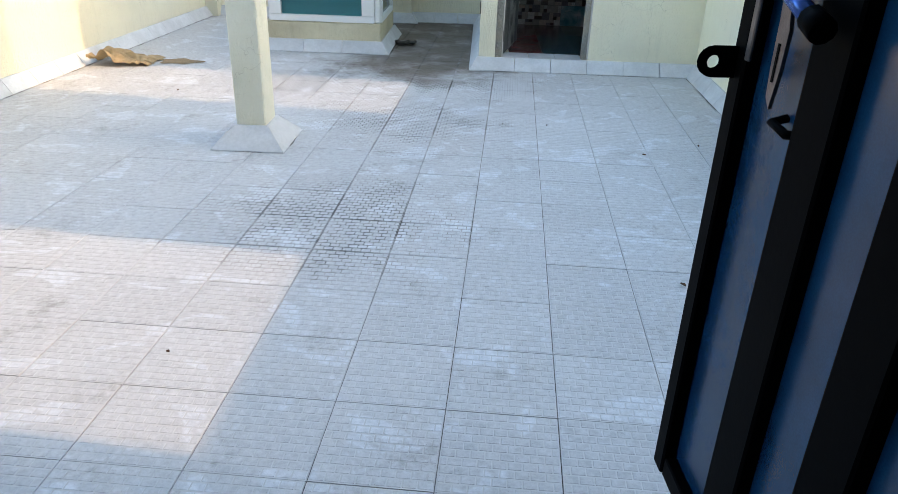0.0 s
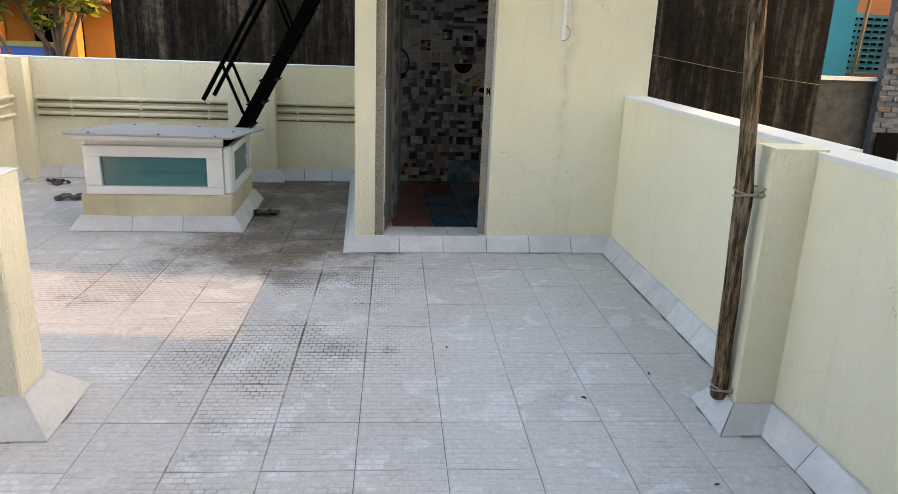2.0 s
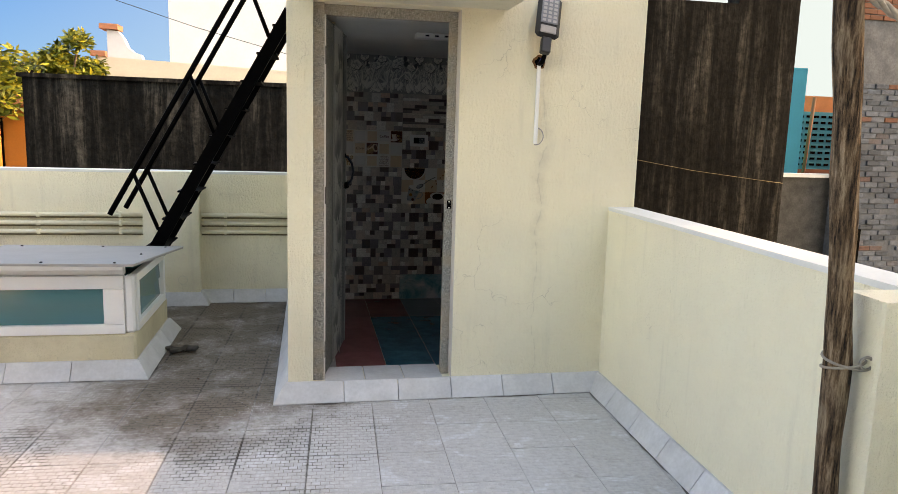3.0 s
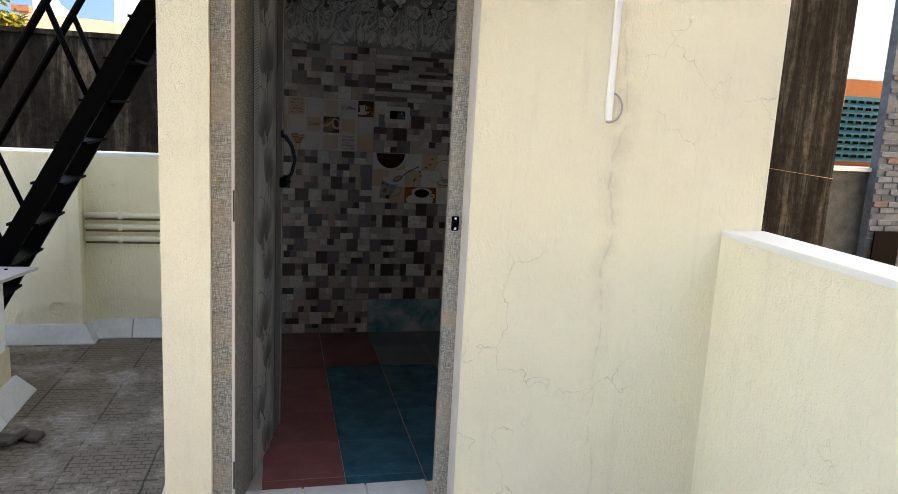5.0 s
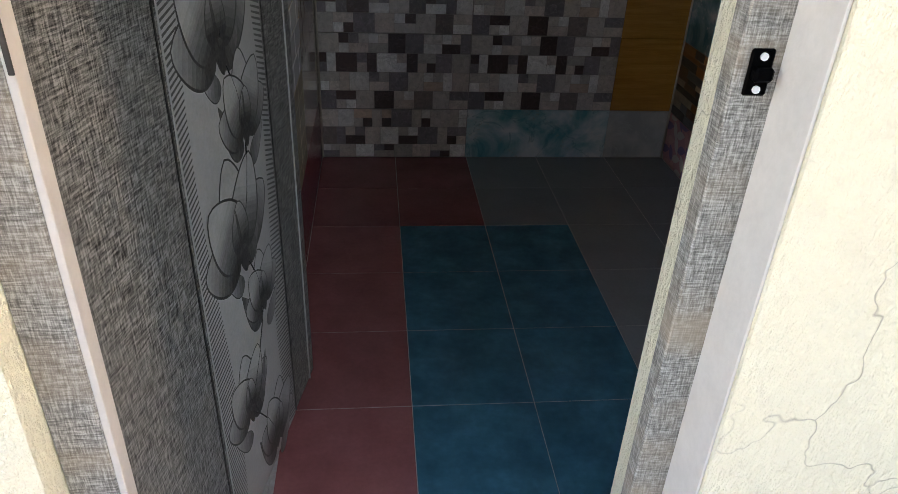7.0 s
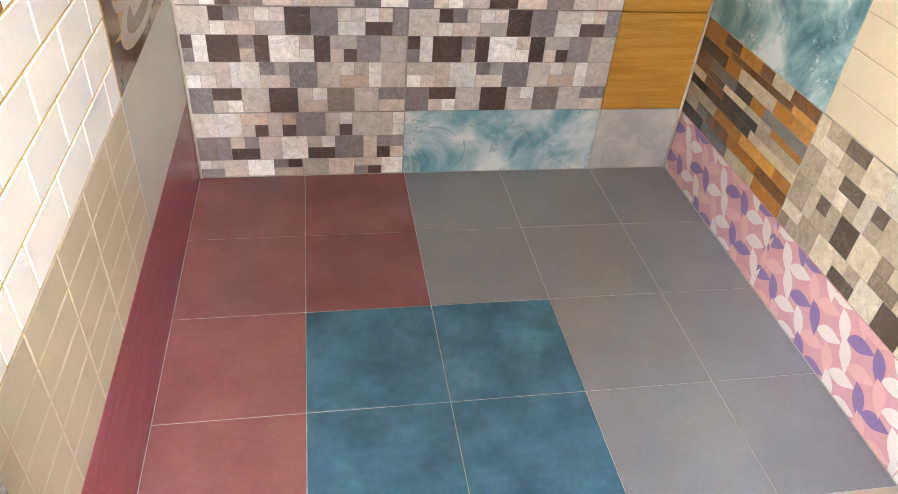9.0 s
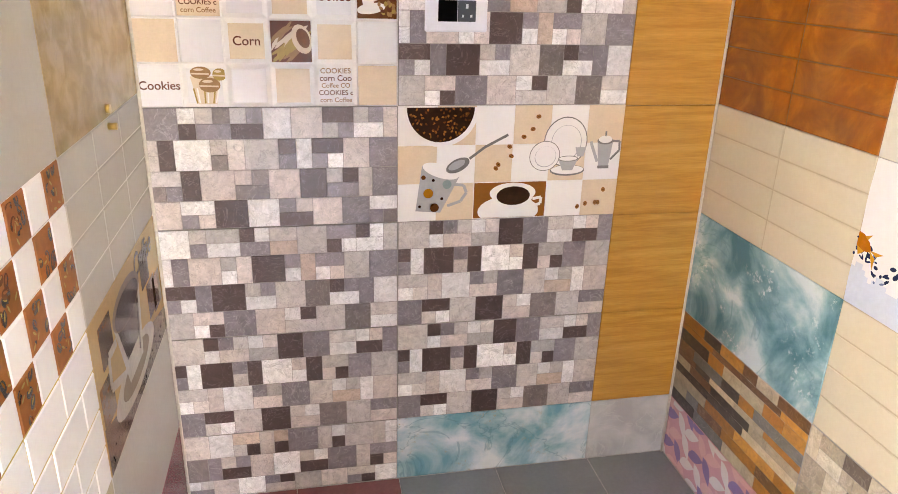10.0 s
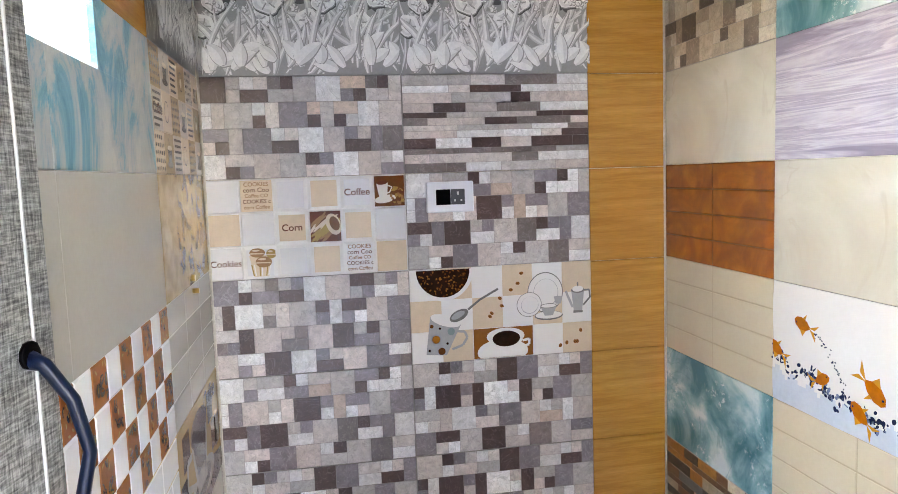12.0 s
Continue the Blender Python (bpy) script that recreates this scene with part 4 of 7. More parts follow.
# courses from top to bottom; a block is its width, then colours of its upper row and, after a bar, its lower row
PRINT_R = ("33b 76kgmwb|wppmm 27k 28g 58mmwp|wwkk 16g", "13k|g 14w 32k 15g|p 15k 31w 15p|w 17k 28mm|pk 25g 28m",
           "31mm|wb 15p 30w 30gm|pp 29g 24b 30wm|tt 14w 26p", "25g 30kk|bw 28m 30k 31bw|pp 29d 26m 29gg|pp")
PRINT_L = ("100w 160bmm|gww 97kw|gg 91b|t 99m 100gg|kw 94kw|ww 48m", "35w|w 52g 103p 50m|w 50p 108k 52g|w 50t 97gg|wp 86m 97g",
           "98kk|gw 50g 107k 98bg|ww 97b 80d 100kg|ww 50g 80w", "80m 95pp|wk 100g 93p 102wk|mm 95m 85d 90bb|ww")
PRINT_M = ("104g 158wbd|kgg 100mg|kk 88w 100p 100kk|mg 97mg|ww 47p", "35b|b 48k 109w 50p|d 53b 105m 55k|g 50w 100kk|gw 85p 92g",
           "93mm|dg 57k 105p 105pd|dd 97p 85k 103mk|gg 45b 82g", "83p 103ww|gp 102k 98w 107gp|kk 95p 90g 92ww|gd")
PRINT_N = ("116k 180mwb|bkk 110dk|mm 99m 110w 113tt|gk 103dk|mm 57b", "50w|w 53b 120m 55w|k 59b 123g 58t|k 59b 108tt|km 95w 103b",
           "116gg|pk 59b 121g 117wb|kk 110w 93p 117gp|kk 53g 90d", "95w 120bb|kg 112p 111m 122kg|pp 110w 100p 103mw|gg")


def slab(bm, w, h, t=0.008, bevel=0.0012, slot=0):
    add_box(bm, (0.0003, 0.0003, -0.004), (w - 0.0003, h - 0.0003, t), bevel, slot=slot)


def pad(bm, x0, y0, x1, y1, z0, z1, slot, inset=0.0008):
    """A raised flat piece with sloping rims."""
    lo = [bm.verts.new((x, y, z0)) for x, y in ((x0, y0), (x1, y0), (x1, y1), (x0, y1))]
    hi = [bm.verts.new((x, y, z1)) for x, y in ((x0 + inset, y0 + inset), (x1 - inset, y0 + inset), (x1 - inset, y1 - inset), (x0 + inset, y1 - inset))]
    fs = [bm.faces.new(hi)] + [bm.faces.new((lo[i], lo[(i + 1) % 4], hi[(i + 1) % 4], hi[i])) for i in range(4)]
    for f in fs:
        f.material_index = slot


def split_row(x0, x1, letters):
    n, out, i = len(letters), [], 0
    while i < n:
        j = i
        while j < n and letters[j] == letters[i]:
            j += 1
        out.append((x0 + (x1 - x0) * i / n, x0 + (x1 - x0) * j / n, letters[i]))
        i = j
    return out


def mosaic_mesh(prt, w, h, palette, full=0.302, flip=False, skip=0):
    """A printed ashlar tile; a tile cut lower than 'full' keeps its upper courses from 'skip' on."""
    bm = bmesh.new()
    slab(bm, w, h)
    ch = full / 4
    y = h - 0.0012
    for c, course in enumerate(prt[skip:]):
        top, bot = y - ch * c, max(0.0015, y - ch * (c + 1) + 0.0004)
        if top - bot < 0.012:
            break
        toks = course.split()
        ws = [float("".join(ch_ for ch_ in t if ch_.isdigit())) for t in toks]
        k = (w - 0.003) / sum(ws)
        x = 0.0015
        for t, bw in zip(toks, ws):
            x1 = x + bw * k
            letters = t.lstrip("0123456789")
            halves = letters.split("|")
            mid = (top + bot) / 2
            rows = [(top, bot, halves[0])] if len(halves) == 1 else [(top, mid, halves[0]), (mid, bot, halves[1])]
            for a, b, ls in rows:
                for xa, xb, l in split_row(x, x1, ls):
                    if flip:
                        xa, xb = w - xb, w - xa
                    pad(bm, xa + 0.0004, b + 0.0004, xb - 0.0004, a - 0.0004, 0.0079, 0.0090, 1 + STONE_KEYS.index(l))
            x = x1
    return mesh_of("stone_print_tile", bm, M_GROUT, *palette)


def strip_mesh(w, h, palette, seed, cols, rows):
    bm = bmesh.new()
    slab(bm, w, h)
    r = random.Random(seed)
    y = 0.0015
    hs = [r.choice((0.018, 0.024, 0.03, 0.034)) for _ in range(rows)]
    k = (h - 0.003) / sum(hs)
    for hh in hs:
        x = 0.0015
        while x < w - 0.002:
            x1 = min(w - 0.0015, x + r.uniform(0.06, 0.19))
            if w - x1 < 0.05:
                x1 = w - 0.0015
            pad(bm, x + 0.0004, y + 0.0004, x1 - 0.0004, y + hh * k - 0.0004, 0.0079, 0.0090, 1 + STONE_KEYS.index(r.choice(cols)))
            x = x1
        y += hh * k
    return mesh_of("ledge_stone_tile", bm, M_GROUT, *palette)


# greys that paint the light and shade of a relief into the print
M_RELIEF_TONES = [surface("relief_shade_tone", (g, g, g * 0.975), 0.10, 40, 160, 0.45, bump=0.05) for g in (0.86, 0.72, 0.54, 0.33, 0.08)]


def relief_mesh(w, h, seed):
    """Tile printed as white carving: round leaves, blossoms and blades of grass, shaded in the print as if lit from one
    side.
    """
    bm = bmesh.new()
    slab(bm, w, h, slot=3)
    r = random.Random(seed)
    inside = lambda x, y: (min(max(x, 0.002), w - 0.002), min(max(y, 0.002), h - 0.002))
    level = [0.0083]

    def strip(rows_, tones):
        for p, q in zip(rows_, rows_[1:]):
            for j, tone in enumerate(tones):
                pts = [p[j], q[j], q[j + 1], p[j + 1]]
                if max(abs(pts[0][0] - pts[2][0]), abs(pts[1][0] - pts[3][0])) + max(abs(pts[0][1] - pts[2][1]), abs(pts[1][1] - pts[3][1])) < 1e-4:
                    continue
                f = bm.faces.new([bm.verts.new((*inside(*c), level[0])) for c in pts])
                f.material_index = tone
        level[0] += 0.00003

    def leaf(x, y, a, ln, wd, bend, tones=(2, 0, 1)):
        path, n = [], 7
        for k in range(n + 1):
            aa = a + bend * k / n
            path.append((x, y, aa, wd * math.sin(math.pi * min(1, k / n * 0.9 + 0.1)) ** 0.8))
            x += math.cos(aa) * ln / n
            y += math.sin(aa) * ln / n
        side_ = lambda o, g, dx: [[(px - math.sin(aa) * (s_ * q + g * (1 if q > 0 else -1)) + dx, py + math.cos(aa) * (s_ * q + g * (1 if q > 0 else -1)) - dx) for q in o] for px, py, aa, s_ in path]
        # dark copy pushed aside as a painted shadow, then lit and shaded bands
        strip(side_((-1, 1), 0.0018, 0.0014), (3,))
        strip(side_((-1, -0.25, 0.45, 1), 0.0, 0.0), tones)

    def round_leaf(x, y, rad):
        n, ph, sq, tilt = 22, r.uniform(0, 6), r.uniform(0.72, 0.95), r.uniform(-0.5, 0.5)
        def ring(q, dx=0.0, dy=0.0):
            out = []
            for k in range(n + 1):
                a = 2 * math.pi * k / n
                wv = 1 + 0.07 * math.sin(5 * a + ph) + 0.05 * math.sin(3 * a - ph)
                px, py = rad * q * wv * math.cos(a), rad * q * wv * math.sin(a) * sq
                out.append((x + dx + px * math.cos(tilt) - py * math.sin(tilt), y + dy + px * math.sin(tilt) + py * math.cos(tilt)))
            return out
        # offset dark copies painted as the round leaf's drop shadow
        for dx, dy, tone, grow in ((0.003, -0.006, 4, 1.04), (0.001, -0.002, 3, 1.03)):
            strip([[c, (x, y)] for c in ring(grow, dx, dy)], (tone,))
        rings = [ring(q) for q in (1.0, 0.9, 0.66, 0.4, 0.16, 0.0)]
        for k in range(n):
            # tones picked by angle paint a lit and a shaded side
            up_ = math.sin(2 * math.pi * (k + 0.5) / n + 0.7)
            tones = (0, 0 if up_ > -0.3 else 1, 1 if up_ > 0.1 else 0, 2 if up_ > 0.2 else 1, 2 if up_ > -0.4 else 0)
            for j, tone in enumerate(tones):
                f_pts = [rings[j][k], rings[j][k + 1], rings[j + 1][k + 1], rings[j + 1][k]]
                if j == 4:
                    f_pts = f_pts[:3]
                f = bm.faces.new([bm.verts.new((*c, level[0])) for c in f_pts]) if all(0.002 < c[0] < w - 0.002 and 0.002 < c[1] < h - 0.002 for c in f_pts) else None
                if f:
                    f.material_index = tone
        level[0] += 0.00003
        for k in range(9):
            a = 2 * math.pi * k / 9 + ph
            leaf(x + rad * 0.15 * math.cos(a), y + rad * 0.15 * math.sin(a), a, rad * 0.5, 0.0005, 0.0, (2, 2, 1)) if k % 2 else None

    def blossom(x, y, rad):
        for k in range(5):
            a = 2 * math.pi * k / 5 + x * 40
            leaf(x, y, a, rad, rad * 0.36, 0.0, (1, 0, 1))

    def scatter(count, fn):
        for _ in range(max(1, int(count * w / 0.6))):
            fn()

    # dark blades painted as shaded gaps between the stalks, towards the top only
    scatter(16, lambda: leaf(r.uniform(0, w), h * r.uniform(0.6, 0.9), r.uniform(0, 6.28), 0.05, 0.02, 0, (4, 4, 4)))
    scatter(40, lambda: leaf(r.uniform(0, w), h * r.uniform(0.0, 0.3), math.pi / 2 + r.uniform(-0.5, 0.5), r.uniform(0.14, 0.26), r.uniform(0.005, 0.009), r.uniform(-0.8, 0.8), (3, 1, 2)))
    scatter(60, lambda: leaf(r.uniform(0, w), h * r.uniform(0.2, 0.7), r.uniform(0.5, 2.6), r.uniform(0.06, 0.12), r.uniform(0.006, 0.012), r.uniform(-1.5, 1.5), (2, 1, 2)))
    for i in range(max(2, int(13 * w / 0.6))):
        round_leaf(w * (i + r.uniform(0.2, 0.8)) / max(2, int(13 * w / 0.6)), h * (0.50, 0.74, 0.90)[i % 3] + r.uniform(-0.015, 0.015), r.uniform(0.032, 0.046))
    scatter(34, lambda: blossom(r.uniform(0.01, w - 0.01), h * r.uniform(0.62, 0.98), r.uniform(0.009, 0.015)))
    scatter(46, lambda: leaf(r.uniform(0, w), h * r.uniform(-0.05, 0.15), math.pi / 2 + r.uniform(-0.8, 0.8), r.uniform(0.10, 0.20), r.uniform(0.005, 0.010), r.uniform(-1.2, 1.2), (2, 0, 1)))
    scatter(26, lambda: leaf(r.uniform(0, w), h * r.uniform(0.02, 0.16), r.uniform(0.2, 2.9), r.uniform(0.06, 0.10), r.uniform(0.014, 0.022), r.uniform(-0.9, 0.9), (1, 0, 0)))
    for f in bm.faces:
        f.normal_update()
        if f.normal.z < -0.5 and f.calc_center_median().z > 0.008:
            f.normal_flip()
    return mesh_of("relief_tile", bm, *M_RELIEF_TONES)


def marble(name, a, b_, c, vein, scale=5.0, fleck=(0, 0, 0), much=0.0):
    m, nt, b = mat(name, 0.12)
    v = coords(nt, (1, 1, 1), True)
    f = noise_tex(nt, v, scale, 7, 0.55, 0.5)
    a, b_, c, vein, fleck = [tuple(q * ROOM_DIM for q in k) for k in (a, b_, c, vein, fleck)]
    col = ramp(nt, f, [(0.38, a), (0.5, b_), (0.61, c)])
    vn = ramp(nt, noise_tex(nt, v, scale * 0.7, 5, 0.55, 1.0), [(0.488, (0, 0, 0)), (0.5, (0.5, 0.5, 0.5)), (0.512, (0, 0, 0))])
    col = mix(nt, vn, col, vein)
    if much:
        spark = mix(nt, 1.0, grey(nt, noise_tex(nt, v, scale * 9, 6, 0.8), 0, 1, 0.56, 0.62), grey(nt, noise_tex(nt, v, scale * 1.3, 2), 0, much, 0.5, 0.62), "MULTIPLY")
        col = mix(nt, spark, col, fleck)
    nt.links.new(col, b.inputs["Base Color"])
    return m


def bands(name, stops, rough=0.2, stretch=(2, 26, 2), distort=1.2):
    m, nt, b = mat(name, rough)
    v = coords(nt, stretch, True)
    f = noise_tex(nt, v, 1.0, 6, 0.62, distort)
    col = ramp(nt, f, [(q, tuple(c * ROOM_DIM for c in k)) for q, k in stops])
    fine = noise_tex(nt, coords(nt, (stretch[0] * 8, stretch[1] * 6, 8), True), 1.0, 4)
    col = mix(nt, 0.35, col, grey(nt, fine, 0.76, 1.1), "MULTIPLY")
    nt.links.new(col, b.inputs["Base Color"])
    return m


M_WOOD = bands("wood_print", [(0.32, (0.56, 0.245, 0.042)), (0.5, (0.69, 0.325, 0.065)), (0.68, (0.80, 0.41, 0.10))], 0.25, (3, 44, 3), 0.4)
M_MARB1 = marble("teal_marble", (0.05, 0.20, 0.23), (0.22, 0.43, 0.46), (0.58, 0.70, 0.72), (0.10, 0.26, 0.30), 5.0, (0.80, 0.86, 0.88), 0.9)
M_MARB2 = marble("sky_marble", (0.14, 0.42, 0.50), (0.46, 0.68, 0.76), (0.82, 0.90, 0.92), (0.07, 0.26, 0.32), 6, (0.50, 0.36, 0.16), 0.7)
M_CREAM1 = marble("cream_marble", (0.58, 0.53, 0.44), (0.64, 0.60, 0.50), (0.70, 0.66, 0.57), (0.56, 0.50, 0.41), 3)
M_CREAM2 = gloss("cream_groove", (0.64, 0.55, 0.41), 0.05, 5, 90, 0.22)
M_LINE = gloss("groove_line", (0.47, 0.38, 0.26), 0.1, 20, 90, 0.4)
M_LAV = bands("lavender_agate", [(0.38, (0.30, 0.27, 0.36)), (0.46, (0.50, 0.46, 0.57)), (0.50, (0.63, 0.60, 0.68)), (0.535, (0.42, 0.38, 0.48)), (0.60, (0.60, 0.56, 0.64))], 0.2, (1.2, 20, 1.2), 0.7)
M_BRWN = bands("brown_plank", [(0.36, (0.26, 0.064, 0.004)), (0.52, (0.335, 0.09, 0.007)), (0.64, (0.42, 0.13, 0.014))], 0.2, (5, 5, 5), 2.5)
M_BRWN_L = gloss("brown_line", (0.15, 0.045, 0.008), 0.1, 20, 90, 0.4)
M_GREYT = marble("pale_grey_tile", (0.48, 0.49, 0.50), (0.58, 0.59, 0.59), (0.66, 0.66, 0.65), (0.7, 0.7, 0.7), 9)
M_TAN = marble("tan_stone", (0.38, 0.25, 0.10), (0.48, 0.33, 0.15), (0.57, 0.41, 0.21), (0.38, 0.28, 0.15), 22)
M_IVORY = gloss("ivory_gloss", (0.60, 0.57, 0.50), 0.05, 4, 90, 0.1)
M_SAND = gloss("sand_gloss", (0.86, 0.68, 0.50), 0.06, 14, 160, 0.14)
M_PORC = gloss("porcelain", (1.03, 1.02, 1.0), 0.03, 4, 90, 0.06)
M_PEACH = gloss("peach_print", (0.92, 0.74, 0.55), 0.08, 30, 200, 0.14)
M_BROWNP = gloss("brown_print", (0.20, 0.06, 0.012), 0.25, 25, 90, 0.14)
M_DARKP = gloss("dark_print", (0.05, 0.018, 0.008), 0.3, 30, 90, 0.14)
M_GOLDP = gloss("gold_print", (0.55, 0.36, 0.11), 0.2, 40, 120, 0.16)
M_INK = gloss("ink_print", (0.16, 0.035, 0.012), 0.1, 30, 90, 0.2)
M_GREYP = gloss("grey_print", (0.28, 0.27, 0.27), 0.2, 30, 90, 0.15)
M_SILVP = gloss("silver_print", (0.52, 0.53, 0.55), 0.1, 30, 90, 0.15)
M_YELLOWJ = gloss("yellow_joint", (0.62, 0.43, 0.10), 0.1, 20, 90, 0.4)
M_RED = surface("oxblood_tile", (0.26, 0.072, 0.08), 0.16, 7, 90, 0.24, bump=0.03, tint=(0.35, 0.14, 0.138), piece=0.12)
M_GREYF = surface("slate_grey_tile", (0.25, 0.268, 0.288), 0.10, 6, 90, 0.22, bump=0.03, piece=0.1)
M_BLUEF = surface("petrol_blue_tile", (0.006, 0.10, 0.175), 0.30, 11, 45, 0.2, bump=0.03, tint=(0.045, 0.22, 0.315), piece=0.1)
M_BEIGEF = surface("spotted_beige_tile", (0.46, 0.37, 0.28), 0.06, 6, 90, 0.3)
M_SPOT = surface("tan_spot", (0.36, 0.26, 0.16), 0.12, 16, 90, 0.3)

BACK = lambda x, z: Matrix(((1, 0, 0, x), (0, 0, -1, RY1 + 0.009), (0, 1, 0, z), (0, 0, 0, 1)))
LEFT = lambda y, z: Matrix(((0, 0, 1, RX0 - 0.009), (1, 0, 0, y), (0, 1, 0, z), (0, 0, 0, 1)))
RIGHT = lambda y, z: Matrix(((0, 0, -1, RX1 + 0.009), (-1, 0, 0, y), (0, 1, 0, z), (0, 0, 0, 1)))
W_BACK, W_LEFT, W_RIGHT = ob_named("wall_hut_north"), ob_named("wall_hut_west"), ob_named("wall_hut_east")


def lay(name, mesh, parent, m, label=""):
    ob = new(name, mesh)
    ob.parent = parent
    ob.matrix_world = m
    if label:
        ob["label"] = label
    return ob


def plain(w, h, material):
    bm = bmesh.new()
    slab(bm, w, h, 0.0088)
    return mesh_of("wall_tile", bm, material)


def grooved(w, h, material, line, cols, rows):
    """A tile pressed with shallow grooves."""
    bm = bmesh.new()
    slab(bm, w, h, 0.0076, slot=1)
    for i in range(cols):
        for j in range(rows):
            pad(bm, w * i / cols + 0.0012, h * j / rows + 0.0012, w * (i + 1) / cols - 0.0012, h * (j + 1) / rows - 0.0012, 0.0075, 0.0088, 0, 0.002)
    return mesh_of("wall_tile", bm, material, line)


def disc(bm, cx, cy, rx, ry, z, slot, n=24, a0=0.0, a1=2 * math.pi, rot=0.0, clip=None):
    pts = []
    full = abs(a1 - a0) > 6.28
    for k in range(n if full else n + 1):
        a = a0 + (a1 - a0) * k / n
        x, y = rx * math.cos(a), ry * math.sin(a)
        px, py = cx + x * math.cos(rot) - y * math.sin(rot), cy + x * math.sin(rot) + y * math.cos(rot)
        if clip:
            px, py = min(max(px, clip[0]), clip[2]), min(max(py, clip[1]), clip[3])
        pts.append((px, py))
    poly(bm, pts, z, slot)


def poly(bm, pts, z, slot):
    f = bm.faces.new([bm.verts.new((x, y, z)) for x, y in pts])
    f.normal_update()
    if f.normal.z < 0:
        f.normal_flip()
    f.material_index = slot


def line(bm, pts, wd, z, slot):
    for (x0, y0), (x1, y1) in zip(pts, pts[1:]):
        d = Vector((x1 - x0, y1 - y0)).normalized() if (x1, y1) != (x0, y0) else Vector((1, 0))
        s = Vector((-d.y, d.x)) * wd / 2
        poly(bm, [(x0 + s.x, y0 + s.y), (x0 - s.x, y0 - s.y), (x1 - s.x, y1 - s.y), (x1 + s.x, y1 + s.y)], z, slot)


def lettering(text, size, m, parent, material, shear=0.0):
    cu = bpy.data.curves.new("lettering", "FONT")
    cu.body, cu.size, cu.extrude, cu.shear, cu.align_x, cu.align_y = text, size, 0.0002, shear, "CENTER", "CENTER"
    cu.offset = size * 0.012
    tmp = bpy.data.objects.new("lettering", cu)
    me = bpy.data.meshes.new_from_object(tmp)
    bpy.data.objects.remove(tmp)
    me.materials.clear()
    me.materials.append(material)
    ob = new("lettering", me)
    ob.parent = parent
    ob.matrix_parent_inverse = Matrix()
    ob.matrix_basis = m
    return ob


ZR = (RZ0, 0.232, 0.535, 0.838, 1.139, 1.440, 1.741, RZ1)
X0, X1, X2, X3 = RX0, 0.825, 1.424, RX1
mR = mosaic_mesh(PRINT_R, X1 - X0, ZR[2] - ZR[1], M_STONES)
mR2 = mosaic_mesh(PRINT_R, X2 - X1, ZR[2] - ZR[1], M_STONES)
mL = mosaic_mesh(PRINT_L, X1 - X0, ZR[3] - ZR[2], M_STONES)
mL2 = mosaic_mesh(PRINT_L, X2 - X1, ZR[5] - ZR[4], M_STONES)
mM = mosaic_mesh(PRINT_M, X1 - X0, ZR[4] - ZR[3], M_STONES)
mN = mosaic_mesh(PRINT_N, X1 - X0, ZR[6] - ZR[5], M_STONES)
mCut = mosaic_mesh(PRINT_N, X1 - X0, ZR[1] - ZR[0], M_STONES, flip=True, skip=1)
for me, x, z in ((mCut, X0, 0), (mR, X0, 1), (mL, X0, 2), (mM, X0, 3), (mN, X0, 5), (mR2, X1, 1), (mR2, X1, 2), (mL2, X1, 4)):
    lay("wall_tile", me, W_BACK, BACK(x, ZR[z]))
lay("wall_tile", strip_mesh(X2 - X1, ZR[6] - ZR[5], M_STONES, 5, "bpwddkmp", 12), W_BACK, BACK(X1, ZR[5]))
lay("wall_tile", relief_mesh(X1 - X0, ZR[7] - ZR[6], 3), W_BACK, BACK(X0, ZR[6]), "white tile printed with flowers, their relief shading drawn in")
lay("wall_tile", relief_mesh(X2 - X1, ZR[7] - ZR[6], 3), W_BACK, BACK(X1, ZR[6]), "white tile printed with flowers, their relief shading drawn in")
lay("wall_tile", plain(X2 - X1, ZR[1] - ZR[0], M_MARB2), W_BACK, BACK(X1, ZR[0]), "cut strip of pale blue marble tile")
lay("wall_tile", plain(X3 - X2, ZR[1] - ZR[0], M_GREYT), W_BACK, BACK(X2, ZR[0]), "plain pale grey tile")
wood = plain(X3 - X2, 0.3, M_WOOD)
for i in range(6):
    lay("wall_tile", wood, W_BACK, BACK(X2, 0.2325 + 0.3012 * i), "golden wood-print tile")

# biscuit tile: six by three pressed squares
cw, chh = (X1 - X0) / 6, (ZR[5] - ZR[4]) / 3
bm = bmesh.new()
slab(bm, X1 - X0, ZR[5] - ZR[4], 0.0072)
cells = ("wtwpwb", "pwpgpw", "wwwpwp")
ci = {"w": 0, "p": 1, "t": 1, "b": 2, "g": 3}
for j, row in enumerate(cells):
    for i, c in enumerate(row):
        y0 = (2 - j) * chh
        pad(bm, cw * i + 0.0008, y0 + 0.0008, cw * (i + 1) - 0.0008, y0 + chh - 0.0008, 0.0071, 0.0110, ci[c] or 6, 0.010 if 2 <= i <= 4 or j == 2 and i == 1 else 0.003)
        # side faces painted white as bevel highlights; white squares dulled to set them off
        bm.faces.ensure_lookup_table()
        for f in bm.faces[-4:]:
            f.material_index = 0
rng = random.Random(2)
zf = 0.0113
